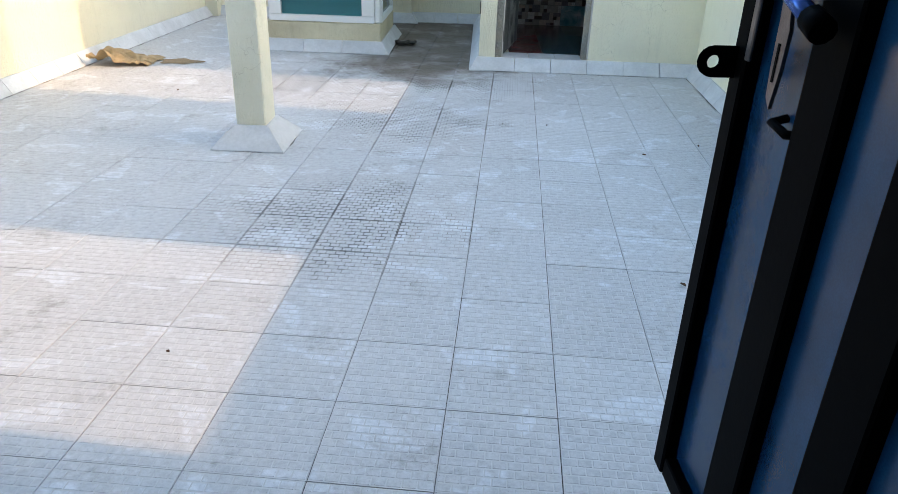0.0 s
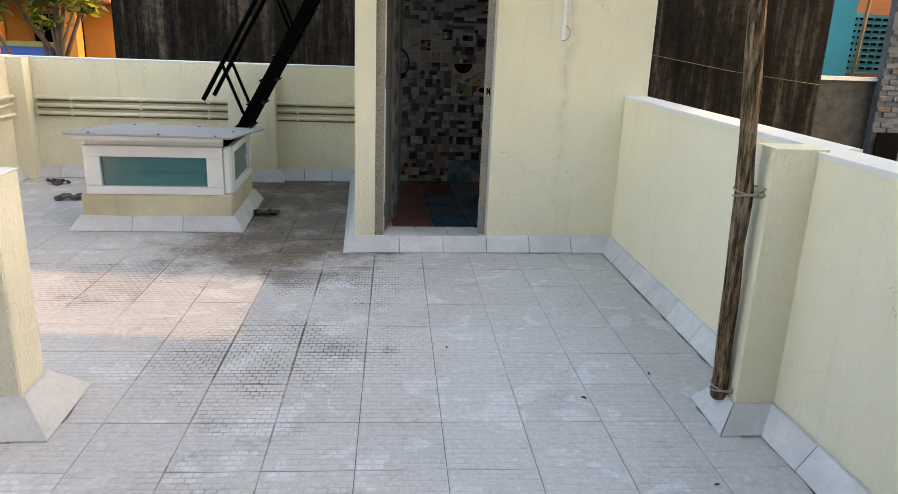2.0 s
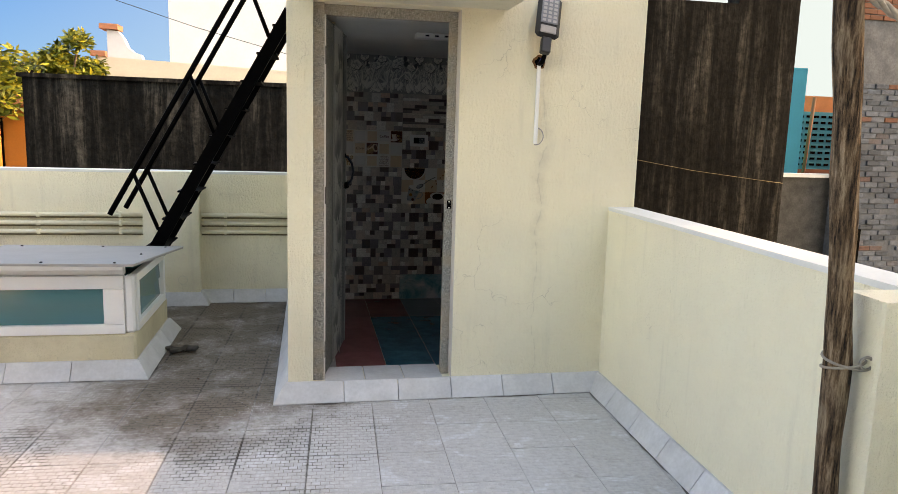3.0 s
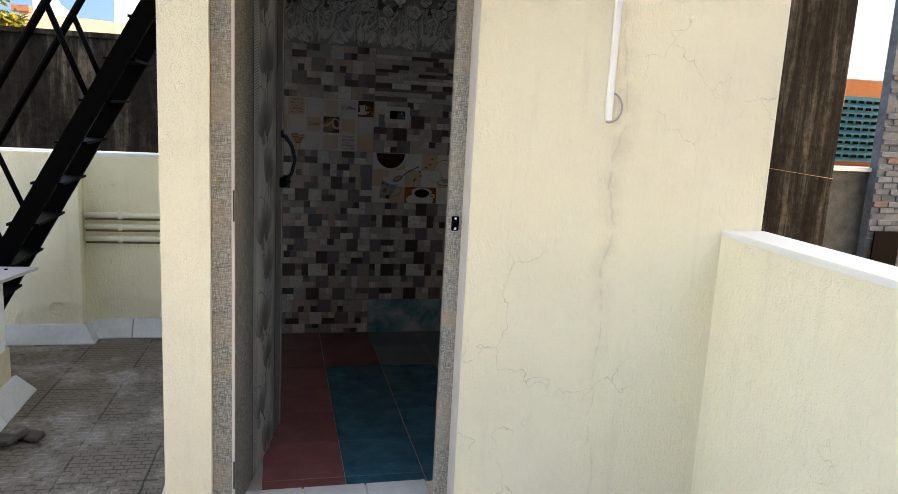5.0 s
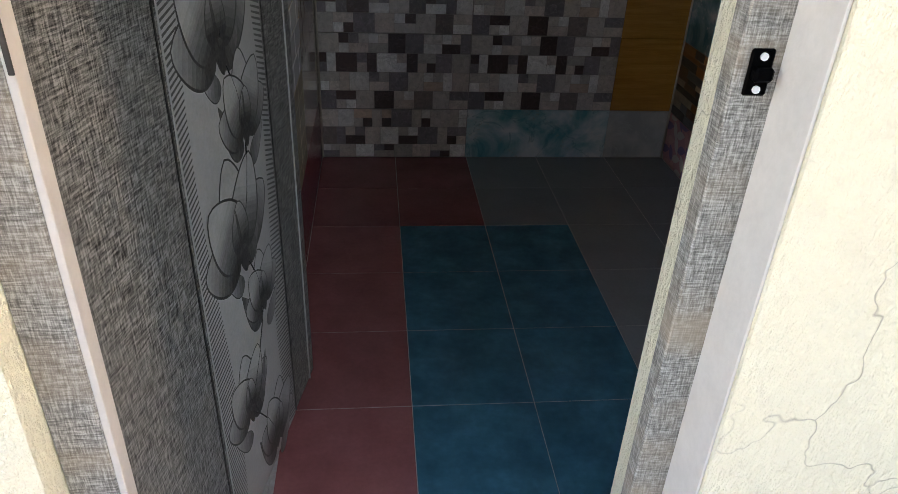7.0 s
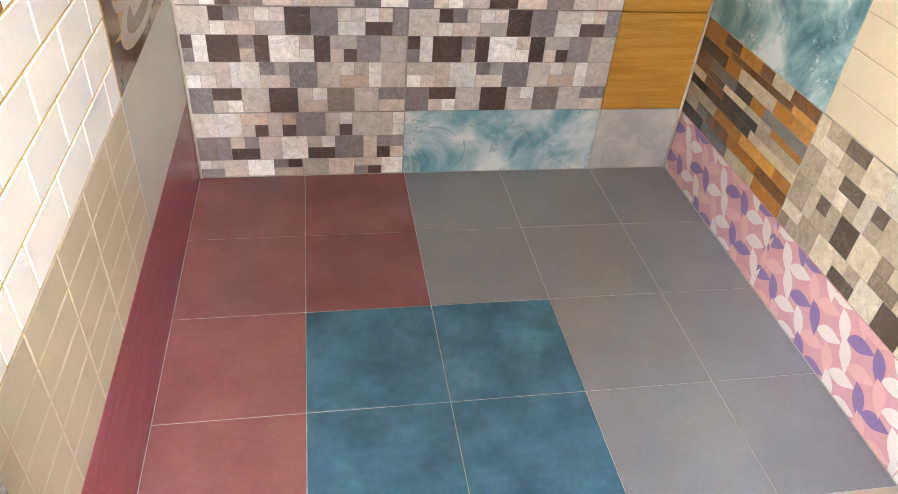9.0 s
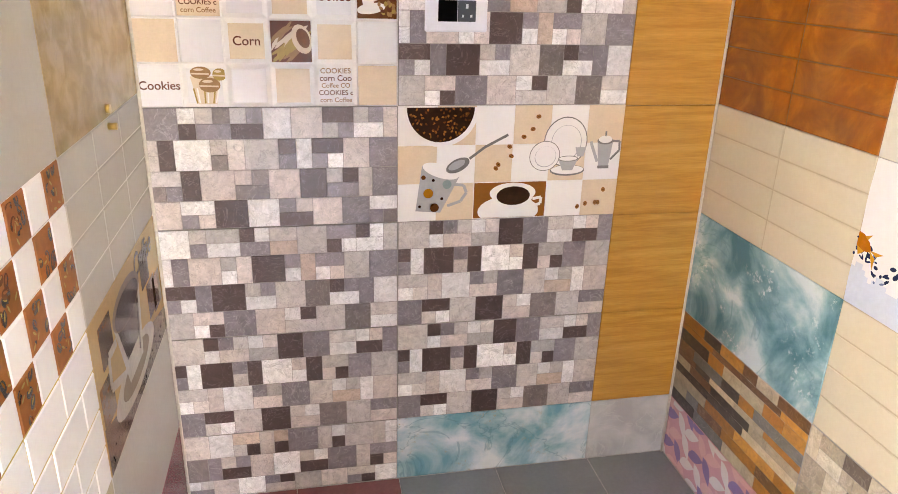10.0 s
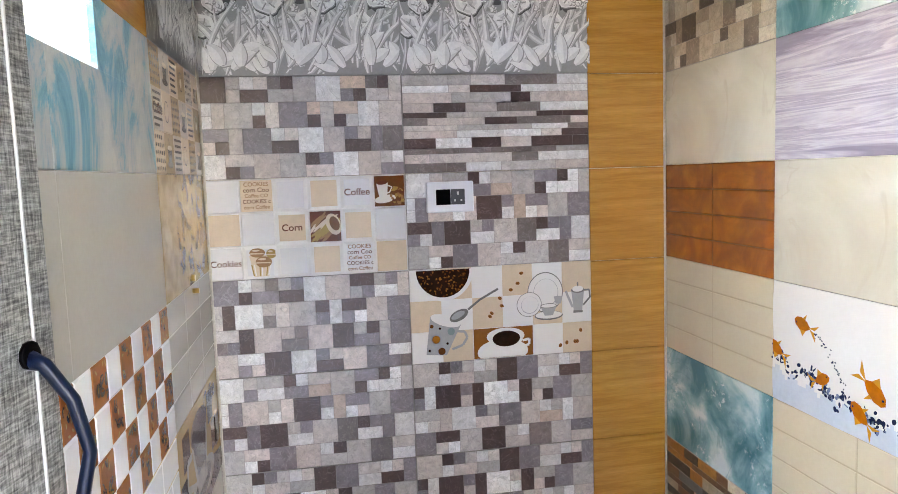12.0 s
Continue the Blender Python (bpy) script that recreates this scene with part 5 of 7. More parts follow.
# a bundle of pasta, a cup with beans, a glass of biscuits
bx, by = cw * 3, chh
cell = lambda m_: (bx + m_, by + m_, bx + cw - m_, by + chh - m_)
poly(bm, [(bx + 0.004, by + 0.004), (bx + cw - 0.004, by + 0.004), (bx + cw - 0.004, by + chh - 0.004), (bx + 0.004, by + chh - 0.004)], zf, 4)
for k in range(26):
    q, off = k / 26, rng.uniform(-0.008, 0.008)
    disc(bm, bx + 0.018 + 0.055 * q + off, by + 0.02 + 0.055 * ((k * 7) % 26) / 26, 0.030, 0.0042, zf + 0.0001 + 0.00002 * k, (3, 3, 1, 5)[k % 4], 10, rot=(0.75, 0.55, 0.95)[k % 3], clip=cell(0.004))
disc(bm, bx + 0.074, by + 0.056, 0.022, 0.034, zf + 0.001, 1, 18, rot=0.35, clip=cell(0.004))
disc(bm, bx + 0.077, by + 0.058, 0.014, 0.023, zf + 0.0011, 2, 16, rot=0.35, clip=cell(0.004))
bx, by = cw * 5, chh * 2
disc(bm, bx + 0.036, by + 0.026, 0.034, 0.012, zf + 0.0001, 0, 18, rot=0.15, clip=cell(0.004))
poly(bm, [(bx + 0.010, by + 0.074), (bx + 0.046, by + 0.078), (bx + 0.042, by + 0.032), (bx + 0.018, by + 0.030)], zf + 0.0002, 0)
disc(bm, bx + 0.028, by + 0.076, 0.018, 0.006, zf + 0.0003, 4, 14, rot=0.1)
line(bm, [(bx + 0.044, by + 0.068), (bx + 0.058, by + 0.062), (bx + 0.050, by + 0.046), (bx + 0.042, by + 0.044)], 0.004, zf + 0.0002, 0)
for k in range(34):
    disc(bm, bx + rng.uniform(0.05, 0.092), by + rng.uniform(0.010, 0.060), 0.006, 0.004, zf + 0.0003 + 0.00001 * k, (5, 4, 3)[k % 3], 8, rot=k, clip=cell(0.004))
bx, by = cw, 0
poly(bm, [(bx + 0.018, by + 0.072), (bx + 0.086, by + 0.072), (bx + 0.074, by + 0.008), (bx + 0.032, by + 0.008)], zf, 1)
for k in range(8):
    line(bm, [(bx + 0.030 + 0.006 * k, by + 0.010), (bx + 0.024 + 0.008 * k, by + 0.045)], 0.0035, zf + 0.0001, (3, 0, 1)[k % 3])
for x, y, rx, ry, sl in ((0.084, 0.076, 0.016, 0.014, 3), (0.042, 0.080, 0.023, 0.014, 5), (0.060, 0.052, 0.024, 0.017, 5)):
    disc(bm, bx + x, by + y, rx, ry, zf + 0.0003, sl, 18, clip=cell(0.004))
    line(bm, [(bx + x - rx * 0.95, by + y - 0.002), (bx + x + rx * 0.9 - 0.002, by + y - 0.003)], 0.0035, zf + 0.0004, 1)
    disc(bm, bx + x - 0.004, by + y + ry * 0.5, rx * 0.5, ry * 0.2, zf + 0.0005, 1, 10, clip=cell(0.004))
biscuit = lay("wall_tile", mesh_of("biscuit_tile", bm, M_PORC, M_PEACH, M_BROWNP, M_GOLDP, M_INK, gloss("biscuit_print", (0.45, 0.24, 0.11), 0.15, 30, 90, 0.16), gloss("dulled_square_glaze", (0.92, 0.92, 0.94), 0.03, 4, 90, 0.06)), W_BACK, BACK(X0, ZR[4]), "white and peach tile of pressed squares with biscuit prints")
for text, i, j in (("Coffee", 4, 0), ("Corn", 2, 1), ("Cookies", 0, 2)):
    lettering(text, 0.029 if text != "Cookies" else 0.027, Matrix.Translation((cw * (i + 0.5), (2 - j + 0.5) * chh, 0.0115)), biscuit, M_INK)

M_TANINK = gloss("tan_ink", (0.40, 0.20, 0.10), 0.1, 30, 90, 0.2)
for i, j in ((1, 0), (4, 2)):
    for k, (text, size) in enumerate((("COOKIES", 0.017), ("corn Coo", 0.019), ("Coffee CO", 0.015), ("COOKIES c", 0.0165), ("corn Coffee", 0.0155))):
        lettering(text, size, Matrix.Translation((cw * (i + 0.5), (2 - j) * chh + chh * (0.84 - 0.17 * k), 0.0115)), biscuit, M_TANINK if k % 2 == 0 else M_INK)

# coffee tile: cups, spoon, plates and pot
bm = bmesh.new()
W, Hh = X2 - X1, ZR[4] - ZR[3]
slab(bm, W, Hh, 0.0080)
cw2, ch2 = W / 6, Hh / 3
chk = ("wbwbwb", "bwbwbw", "wbwwwb")
for j, row in enumerate(chk):
    for i, c in enumerate(row):
        pad(bm, cw2 * i + 0.0003, (2 - j) * ch2 + 0.0003, cw2 * (i + 1) - 0.0003, (3 - j) * ch2 - 0.0003, 0.0079, 0.0088, 1 if c == "b" else 0, 0.001)
z = 0.0090
disc(bm, 0.108, Hh - 0.004, 0.098, 0.100, z, 0, 24, math.pi, 2 * math.pi)
disc(bm, 0.108, Hh - 0.004, 0.086, 0.088, z + 0.0001, 3, 24, math.pi, 2 * math.pi)
for k in range(120):
    a, q = rng.uniform(math.pi, 2 * math.pi), math.sqrt(rng.random()) * 0.082
    disc(bm, 0.108 + q * math.cos(a), Hh - 0.007 + q * math.sin(a), 0.004, 0.0027, z + 0.0002, rng.choice((2, 3, 5)), 6, rot=rng.uniform(0, 3))
# spoon
line(bm, [(0.185, 0.165), (0.225, 0.195), (0.285, 0.226)], 0.007, z + 0.0006, 4)
disc(bm, 0.155, 0.148, 0.033, 0.017, z + 0.0006, 4, 18, rot=0.45)
disc(bm, 0.152, 0.149, 0.024, 0.010, z + 0.0007, 6, 16, rot=0.45)
# spotted mug
poly(bm, [(0.062, 0.150), (0.160, 0.118), (0.112, 0.022), (0.046, 0.028)], z + 0.0003, 6)
disc(bm, 0.111, 0.134, 0.050, 0.018, z + 0.0004, 0, 20, rot=-0.32)
for x, y, r_, s in ((0.079, 0.075, 0.013, 7), (0.128, 0.098, 0.012, 8), (0.096, 0.036, 0.012, 5), (0.066, 0.118, 0.006, 5), (0.115, 0.06, 0.004, 3), (0.057, 0.04, 0.004, 3), (0.092, 0.11, 0.004, 3)):
    disc(bm, x, y, r_, r_, z + 0.0005, s, 14)
line(bm, [(0.145, 0.098), (0.172, 0.095), (0.180, 0.075), (0.165, 0.052), (0.130, 0.040)], 0.008, z + 0.0004, 6)
# cup on brown
pad(bm, cw2 * 2 + 0.001, 0.002, cw2 * 4 - 0.002, ch2 - 0.001, 0.0087, 0.0090, 2, 0.0004)
disc(bm, 0.296, 0.020, 0.084, 0.042, z + 0.0003, 0, 26, clip=(0.2, 0.003, 0.398, 0.1))
poly(bm, [(0.243, 0.070), (0.369, 0.070), (0.345, 0.022), (0.268, 0.022)], z + 0.0004, 0)
disc(bm, 0.306, 0.070, 0.063, 0.028, z + 0.0005, 0, 24)
disc(bm, 0.308, 0.062, 0.046, 0.026, z + 0.0006, 3, 24)
line(bm, [(0.362, 0.052), (0.385, 0.056), (0.384, 0.038), (0.352, 0.030)], 0.008, z + 0.0004, 0)
# plates, bowl, teacup
for x, y, rx, ry, rt in ((0.442, 0.205, 0.060, 0.066, 0), (0.387, 0.168, 0.042, 0.040, 0.3)):
    disc(bm, x, y, rx, ry, z + 0.0003, 4, 28, rot=rt)
    disc(bm, x, y, rx * 0.955, ry * 0.955, z + 0.0004, 0, 28, rot=rt)
    disc(bm, x + 0.002, y - 0.002, rx * 0.7, ry * 0.7, z + 0.0005, 6, 28, rot=rt)
    disc(bm, x + 0.002, y - 0.001, rx * 0.67, ry * 0.67, z + 0.0006, 0, 28, rot=rt)
    z += 0.0005
disc(bm, 0.452, 0.128, 0.048, 0.015, z + 0.0004, 4, 22)
disc(bm, 0.452, 0.130, 0.045, 0.012, z + 0.0005, 0, 22)
poly(bm, [(0.424, 0.160), (0.480, 0.160), (0.466, 0.128), (0.438, 0.128)], z + 0.0006, 6)
disc(bm, 0.452, 0.160, 0.028, 0.008, z + 0.0007, 4, 18)
disc(bm, 0.452, 0.160, 0.025, 0.006, z + 0.0008, 0, 18)
poly(bm, [(0.470, 0.190), (0.500, 0.190), (0.494, 0.165), (0.476, 0.165)], z + 0.0006, 6)
# pot
poly(bm, [(0.530, 0.205), (0.574, 0.205), (0.566, 0.135), (0.538, 0.135)], z + 0.0004, 6)
disc(bm, 0.552, 0.206, 0.023, 0.010, z + 0.0005, 4, 18)
disc(bm, 0.552, 0.210, 0.019, 0.010, z + 0.0006, 0, 18)
line(bm, [(0.552, 0.218), (0.552, 0.232)], 0.005, z + 0.0006, 4)
line(bm, [(0.534, 0.150), (0.515, 0.195), (0.512, 0.205)], 0.008, z + 0.0004, 6)
line(bm, [(0.572, 0.205), (0.592, 0.205), (0.594, 0.180), (0.570, 0.155)], 0.006, z + 0.0004, 4)
line(bm, [(0.536, 0.135), (0.568, 0.135)], 0.008, z + 0.0006, 4)
for x, y in ((0.363, 0.272), (0.350, 0.240), (0.327, 0.220), (0.290, 0.195), (0.296, 0.170), (0.262, 0.148), (0.256, 0.138), (0.560, 0.072), (0.540, 0.036), (0.548, 0.036), (0.512, 0.034), (0.490, 0.026)):
    disc(bm, x, y, 0.007, 0.0055, z, 2, 12, rot=x * 9)
    line(bm, [(x - 0.004, y - 0.002), (x + 0.004, y + 0.002)], 0.0012, z + 0.0002, 3)
lay("wall_tile", mesh_of("coffee_tile", bm, M_PORC, M_PEACH, gloss("tan_print", (0.42, 0.15, 0.03), 0.15, 20, 90, 0.12), M_DARKP, M_GREYP, M_BROWNP, M_SILVP, gloss("amber_print", (0.5, 0.2, 0.02), 0.1, 20, 90, 0.12), gloss("aqua_print", (0.3, 0.42, 0.43), 0.1, 20, 90, 0.12)), W_BACK, BACK(X1, ZR[3]), "chequered tile printed with coffee cups and plates")

# switch plate
sw = thing("switch_plate", "white switch plate with dark socket modules on the tiles", "switch")
S = lambda x, z: Matrix(((1, 0, 0, x), (0, 0, -1, RY1), (0, 1, 0, z), (0, 0, 0, 1)))
sm = S(0.888, 1.316)
part("plate", box((0, 0, -0.002), (0.150, 0.096, 0.011), 0.003, sm), surface("switch_white", (0.72, 0.75, 0.80), 0.03, 5, 90, 0.3, bump=0), sw)
part("module", box((0.030, 0.024, 0.0115), (0.076, 0.072, 0.014), 0.001, sm), M_BLACK, sw, "black rocker switch")
sock = part("module", box((0.077, 0.024, 0.0115), (0.121, 0.072, 0.014), 0.001, sm), surface("socket_grey", (0.06, 0.07, 0.08), 0.1, 9, 90, 0.3), sw, "dark grey socket")
for x, y, w_, h_ in ((0.096, 0.054, 0.006, 0.010), (0.087, 0.034, 0.005, 0.006), (0.107, 0.034, 0.005, 0.006)):
    part("pin_hole", box((x, y, 0.0142), (x + w_, y + h_, 0.0148), 0, sm), M_WHITE, sock)

# ---- side wall with the ventilator
Y0, Y1, Y2 = 7.82, 8.42, RY1
ZL = (RZ0, 0.275, 0.578, 0.88, 1.172, 1.456, 1.738, RZ1)


def put_left(col, row, mesh, label="", y=None):
    lay("wall_tile", mesh, W_LEFT, LEFT(y if y is not None else (Y0, Y1)[col], ZL[row]), label)


hz = lambda r_: ZL[r_ + 1] - ZL[r_]
cA = Y2 - Y1
redskirt = plain(0.6, hz(0), surface("oxblood_skirting", (0.25, 0.05, 0.07), 0.15, 7, 160, 0.22, local=True, stretch=(1, 8, 1), tint=(0.36, 0.085, 0.11)))
for y in (Y1, Y0):
    lay("skirting_tile", redskirt, W_LEFT, LEFT(y, ZL[0]))
lay("skirting_tile", redskirt, W_LEFT, LEFT(7.55, ZL[0]) @ Matrix.Diagonal(((Y0 - 7.55) / 0.6, 1, 1, 1)))
put_left(1, 1, plain(cA, hz(1), M_IVORY), "plain glossy ivory tile")
bg = grooved(0.6, hz(1), M_CREAM2, M_LINE, 4, 5)
put_left(0, 1, bg)
lay("wall_tile", bg, W_LEFT, LEFT(7.382, ZL[1]) @ Matrix.Diagonal((0.73, 1, 1, 1)))

bm = bmesh.new()
slab(bm, 0.6, hz(2), 0.0070, slot=1)
rows = 4
for j in range(rows):
    y0, y1 = hz(2) * j / rows, hz(2) * (j + 1) / rows
    xs = [0, 0.15, 0.30, 0.45, 0.6] if j % 2 else [0, 0.075, 0.225, 0.375, 0.525, 0.6]
    for a, b in zip(xs, xs[1:]):
        pad(bm, a + 0.002, y0 + 0.002, b - 0.002, y1 - 0.002, 0.0069, 0.0090, 0, 0.002)
brick_t = mesh_of("metro_tile", bm, M_PORC, M_YELLOWJ)
put_left(0, 2, brick_t, "white brick-pattern tile with yellow joints")
lay("wall_tile", brick_t, W_LEFT, LEFT(7.382, ZL[2]) @ Matrix.Diagonal((0.73, 1, 1, 1)))

# cup tile
bm = bmesh.new()
slab(bm, cA, hz(2), 0.0086)
z = 0.0089
h2 = hz(2)
poly(bm, [(0.005, 0.0015), (cA - 0.0015, 0.0015), (cA - 0.0015, 0.06), (0.40, 0.095), (0.1, 0.075), (0.005, 0.10)], z, 2)
for k in range(90):
    disc(bm, rng.uniform(0.01, cA - 0.01), rng.uniform(0.005, 0.07), 0.006, 0.004, z + 0.0002, rng.choice((3, 2)), 6, rot=rng.uniform(0, 3))
for x, y in ((0.01, 0.09), (0.05, 0.19), (0.40, 0.19), (0.50, 0.09), (0.44, 0.10)):
    pad(bm, x, y, x + 0.085, y + 0.085, 0.0085, 0.0088, 1, 0.0004)
disc(bm, 0.27, 0.075, 0.19, 0.050, z + 0.0004, 4, 28)
disc(bm, 0.27, 0.078, 0.13, 0.034, z + 0.0005, 5, 26)
poly(bm, [(0.14, 0.235), (0.38, 0.235), (0.335, 0.075), (0.205, 0.075)], z + 0.0006, 4)
disc(bm, 0.26, 0.235, 0.12, 0.042, z + 0.0007, 5, 26)
disc(bm, 0.26, 0.228, 0.105, 0.034, z + 0.0008, 3, 26)
line(bm, [(0.15, 0.20), (0.09, 0.20), (0.08, 0.14), (0.18, 0.11)], 0.018, z + 0.0006, 4)
poly(bm, [(0.165, 0.215), (0.355, 0.215), (0.325, 0.125), (0.21, 0.125)], z + 0.00065, 3)
line(bm, [(0.345, 0.20), (0.315, 0.095)], 0.012, z + 0.0009, 1)
cup = lay("wall_tile", mesh_of("cup_tile", bm, gloss("cup_ground", (0.56, 0.38, 0.19), 0.1, 5, 90, 0.12), gloss("cup_square", (0.26, 0.12, 0.04), 0.15, 8, 90, 0.12), M_BROWNP, M_DARKP, gloss("smoke_glass", (0.60, 0.54, 0.47), 0.2, 12, 90, 0.14), gloss("umber_print", (0.34, 0.27, 0.21), 0.2, 12, 90, 0.14)), W_LEFT, LEFT(Y1, ZL[2]), "brown tile printed with a large coffee cup")
lettering("Coffee", 0.07, Matrix.Translation((0.44, 0.262, 0.0090)), cup, M_DARKP, 0.3)
put_left(1, 3, grooved(cA, hz(3), M_IVORY, gloss("ivory_line", (0.55, 0.49, 0.40), 0.05, 9, 90, 0.3), 3, 4))

# chequered tile of coffee pictures
bm = bmesh.new()
slab(bm, 0.6, hz(3), 0.0070)
n = 8
for i in range(n):
    for j in range(4):
        dark = (i + j) % 2 == 0
        x0, y0, s, t = 0.6 * i / n, hz(3) * j / 4, 0.6 / n, hz(3) / 4
        pad(bm, x0 + 0.0008, y0 + 0.0008, x0 + s - 0.0008, y0 + t - 0.0008, 0.0069, 0.0090, 5 if dark else 0, 0.003)
        if dark:
            lim = (x0 + 0.004, y0 + 0.004, x0 + s - 0.004, y0 + t - 0.004)
            for k in range(14):
                bx_, by_, br_ = x0 + rng.uniform(0.006, s - 0.006), y0 + rng.uniform(0.006, t - 0.006), rng.uniform(0, 3)
                disc(bm, bx_, by_, 0.011, 0.0075, 0.0091 + 0.00005 * k, rng.choice((2, 5, 5, 1)), 12, rot=br_, clip=lim)
                disc(bm, bx_ + 0.001, by_ + 0.002, 0.007, 0.0022, 0.00912 + 0.00005 * k, rng.choice((5, 3)), 8, rot=br_, clip=lim)
chq = mesh_of("chequer_tile", bm, M_PORC, M_BROWNP, M_DARKP, M_GOLDP, M_PORC, gloss("rust_print", (0.48, 0.16, 0.045), 0.2, 20, 90, 0.14))
put_left(0, 3, chq, "brown and white chequered tile with coffee pictures")
lay("wall_tile", chq, W_LEFT, LEFT(7.382, ZL[3]) @ Matrix.Diagonal((0.73, 1, 1, 1)))
put_left(1, 4, plain(cA, hz(4), M_TAN), "mottled tan stone tile")
iv = plain(0.6, hz(4), M_IVORY)
put_left(0, 4, iv, "plain glossy ivory tile")
lay("wall_tile", iv, W_LEFT, LEFT(7.382, ZL[4]) @ Matrix.Diagonal((0.73, 1, 1, 1)))

# collage tile
bm = bmesh.new()
slab(bm, cA, hz(5), 0.0074)
for i in range(6):
    for j in range(3):
        x0, y0, s, t = cA * i / 6, hz(5) * j / 3, cA / 6, hz(5) / 3
        c = (i * 2 + j) % 3
        pad(bm, x0 + 0.0005, y0 + 0.0005, x0 + s - 0.0005, y0 + t - 0.0005, 0.0073, 0.0088, (0, 1, 4)[c], 0.001)
        kind = (i + 2 * j) % 4
        if kind == 0:
            for k in range(24):
                disc(bm, x0 + 0.012 + (k % 5) * 0.019, y0 + 0.012 + (k // 5) * 0.017, 0.006, 0.0045, 0.0091, 2, 8, rot=k)
        elif kind == 1:
            disc(bm, x0 + 0.05, y0 + 0.022, 0.030, 0.008, 0.0091, 2, 16)
            poly(bm, [(x0 + 0.025, y0 + 0.06), (x0 + 0.075, y0 + 0.06), (x0 + 0.066, y0 + 0.025), (x0 + 0.034, y0 + 0.025)], 0.0092, 2)
            disc(bm, x0 + 0.05, y0 + 0.06, 0.025, 0.006, 0.0093, 3, 14)
            line(bm, [(x0 + 0.05, y0 + 0.068), (x0 + 0.044, y0 + 0.078), (x0 + 0.054, y0 + 0.088)], 0.003, 0.0091, 2)
        elif kind == 2:
            for k in range(6):
                line(bm, [(x0 + 0.010, y0 + 0.012 + 0.014 * k), (x0 + rng.uniform(0.06, 0.092), y0 + 0.012 + 0.014 * k)], 0.006, 0.0091, 2)
        else:
            line(bm, [(x0 + 0.03 + 0.022 * math.cos(a) + 0.014, y0 + 0.048 + 0.024 * math.sin(a)) for a in np.linspace(0.5, 6.0, 16)], 0.003, 0.0091, 2)
            disc(bm, x0 + 0.044, y0 + 0.045, 0.012, 0.012, 0.0091, 3, 12)
col_t = lay("wall_tile", mesh_of("collage_tile", bm, M_SAND, gloss("pale_square", (0.68, 0.60, 0.50), 0.05, 9, 90, 0.14), M_BROWNP, M_PEACH, gloss("mocha_square", (0.52, 0.37, 0.22), 0.12, 20, 90, 0.14)), W_LEFT, LEFT(Y1, ZL[5]), "sand tile with a collage of coffee drawings")
lettering("Coffee", 0.034, Matrix.Translation((0.05, 0.142, 0.0093)), col_t, M_INK, 0.2)


def paint_tile():
    m, nt, b = mat("blue_brushwork", 0.35)
    v = coords(nt, (3.4, 1.9, 2), True)
    f = noise_tex(nt, v, 2.0, 7, 0.7, 0.8)
    col = ramp(nt, f, [(0.36, (0.02, 0.22, 0.34)), (0.44, (0.12, 0.36, 0.45)), (0.5, (0.42, 0.45, 0.44)), (0.62, (0.56, 0.55, 0.50))])
    nt.links.new(col, b.inputs["Base Color"])
    add_bump(nt, b, f, 0.4, 0.004)
    return m


M_BRUSH = paint_tile()
bm = bmesh.new()
top = VZ0 - ZL[5]
slab(bm, 0.6, top, 0.0088)
add_box(bm, (VY1 - Y0 + 0.0005, top - 0.001, -0.004), (0.5992, hz(5) - 0.0008, 0.0088))
put_left(0, 5, mesh_of("brush_tile", bm, M_BRUSH), "grey tile with blue painted brushwork")
bm = bmesh.new()
slab(bm, Y0 - 7.382, top, 0.0088)
lay("wall_tile", mesh_of("brush_tile", bm, M_BRUSH), W_LEFT, LEFT(7.382, ZL[5]))
bm = bmesh.new()
add_box(bm, (VY1 - Y0 + 0.0005, 0, -0.004), (0.5992, hz(6), 0.0088))
put_left(0, 6, mesh_of("wood_tile", bm, M_WOOD))
put_left(1, 6, relief_mesh(cA, hz(6), 21), "white tile printed with flowers, their relief shading drawn in")
bm = bmesh.new()
for r_ in ((0.007, 0.009, 1.156, 0.04), (0.009, 0.004, 1.19, 0.02)):
    tube(bm, [(RX0, 8.735, r_[2]), (RX0 + r_[3] * 0.4, 8.735, r_[2])], r_[0], 10)
tapstub = thing("pipe_stub", "small capped brass water outlet in the wall tiles", "pipe")
part("outlet", bm, surface("brass", (0.6, 0.4, 0.12), 0.2, 30, 90, 0.3, metal=0.9), tapstub)

vent = setting(new("window_1"), "small frosted ventilator window high in the side wall", "window")
for lo, hi in (((HX0 + 0.06, VY0, VZ0), (HX0 + 0.10, VY1, VZ0 + 0.03)), ((HX0 + 0.06, VY0, VZ1 - 0.03), (HX0 + 0.10, VY1, VZ1)), ((HX0 + 0.06, VY0, VZ0 + 0.0305), (HX0 + 0.10, VY0 + 0.03, VZ1 - 0.0305)), ((HX0 + 0.06, VY1 - 0.03, VZ0 + 0.0305), (HX0 + 0.10, VY1, VZ1 - 0.0305))):
    part("window_frame", box(lo, hi, 0.002), M_WHITE, vent)

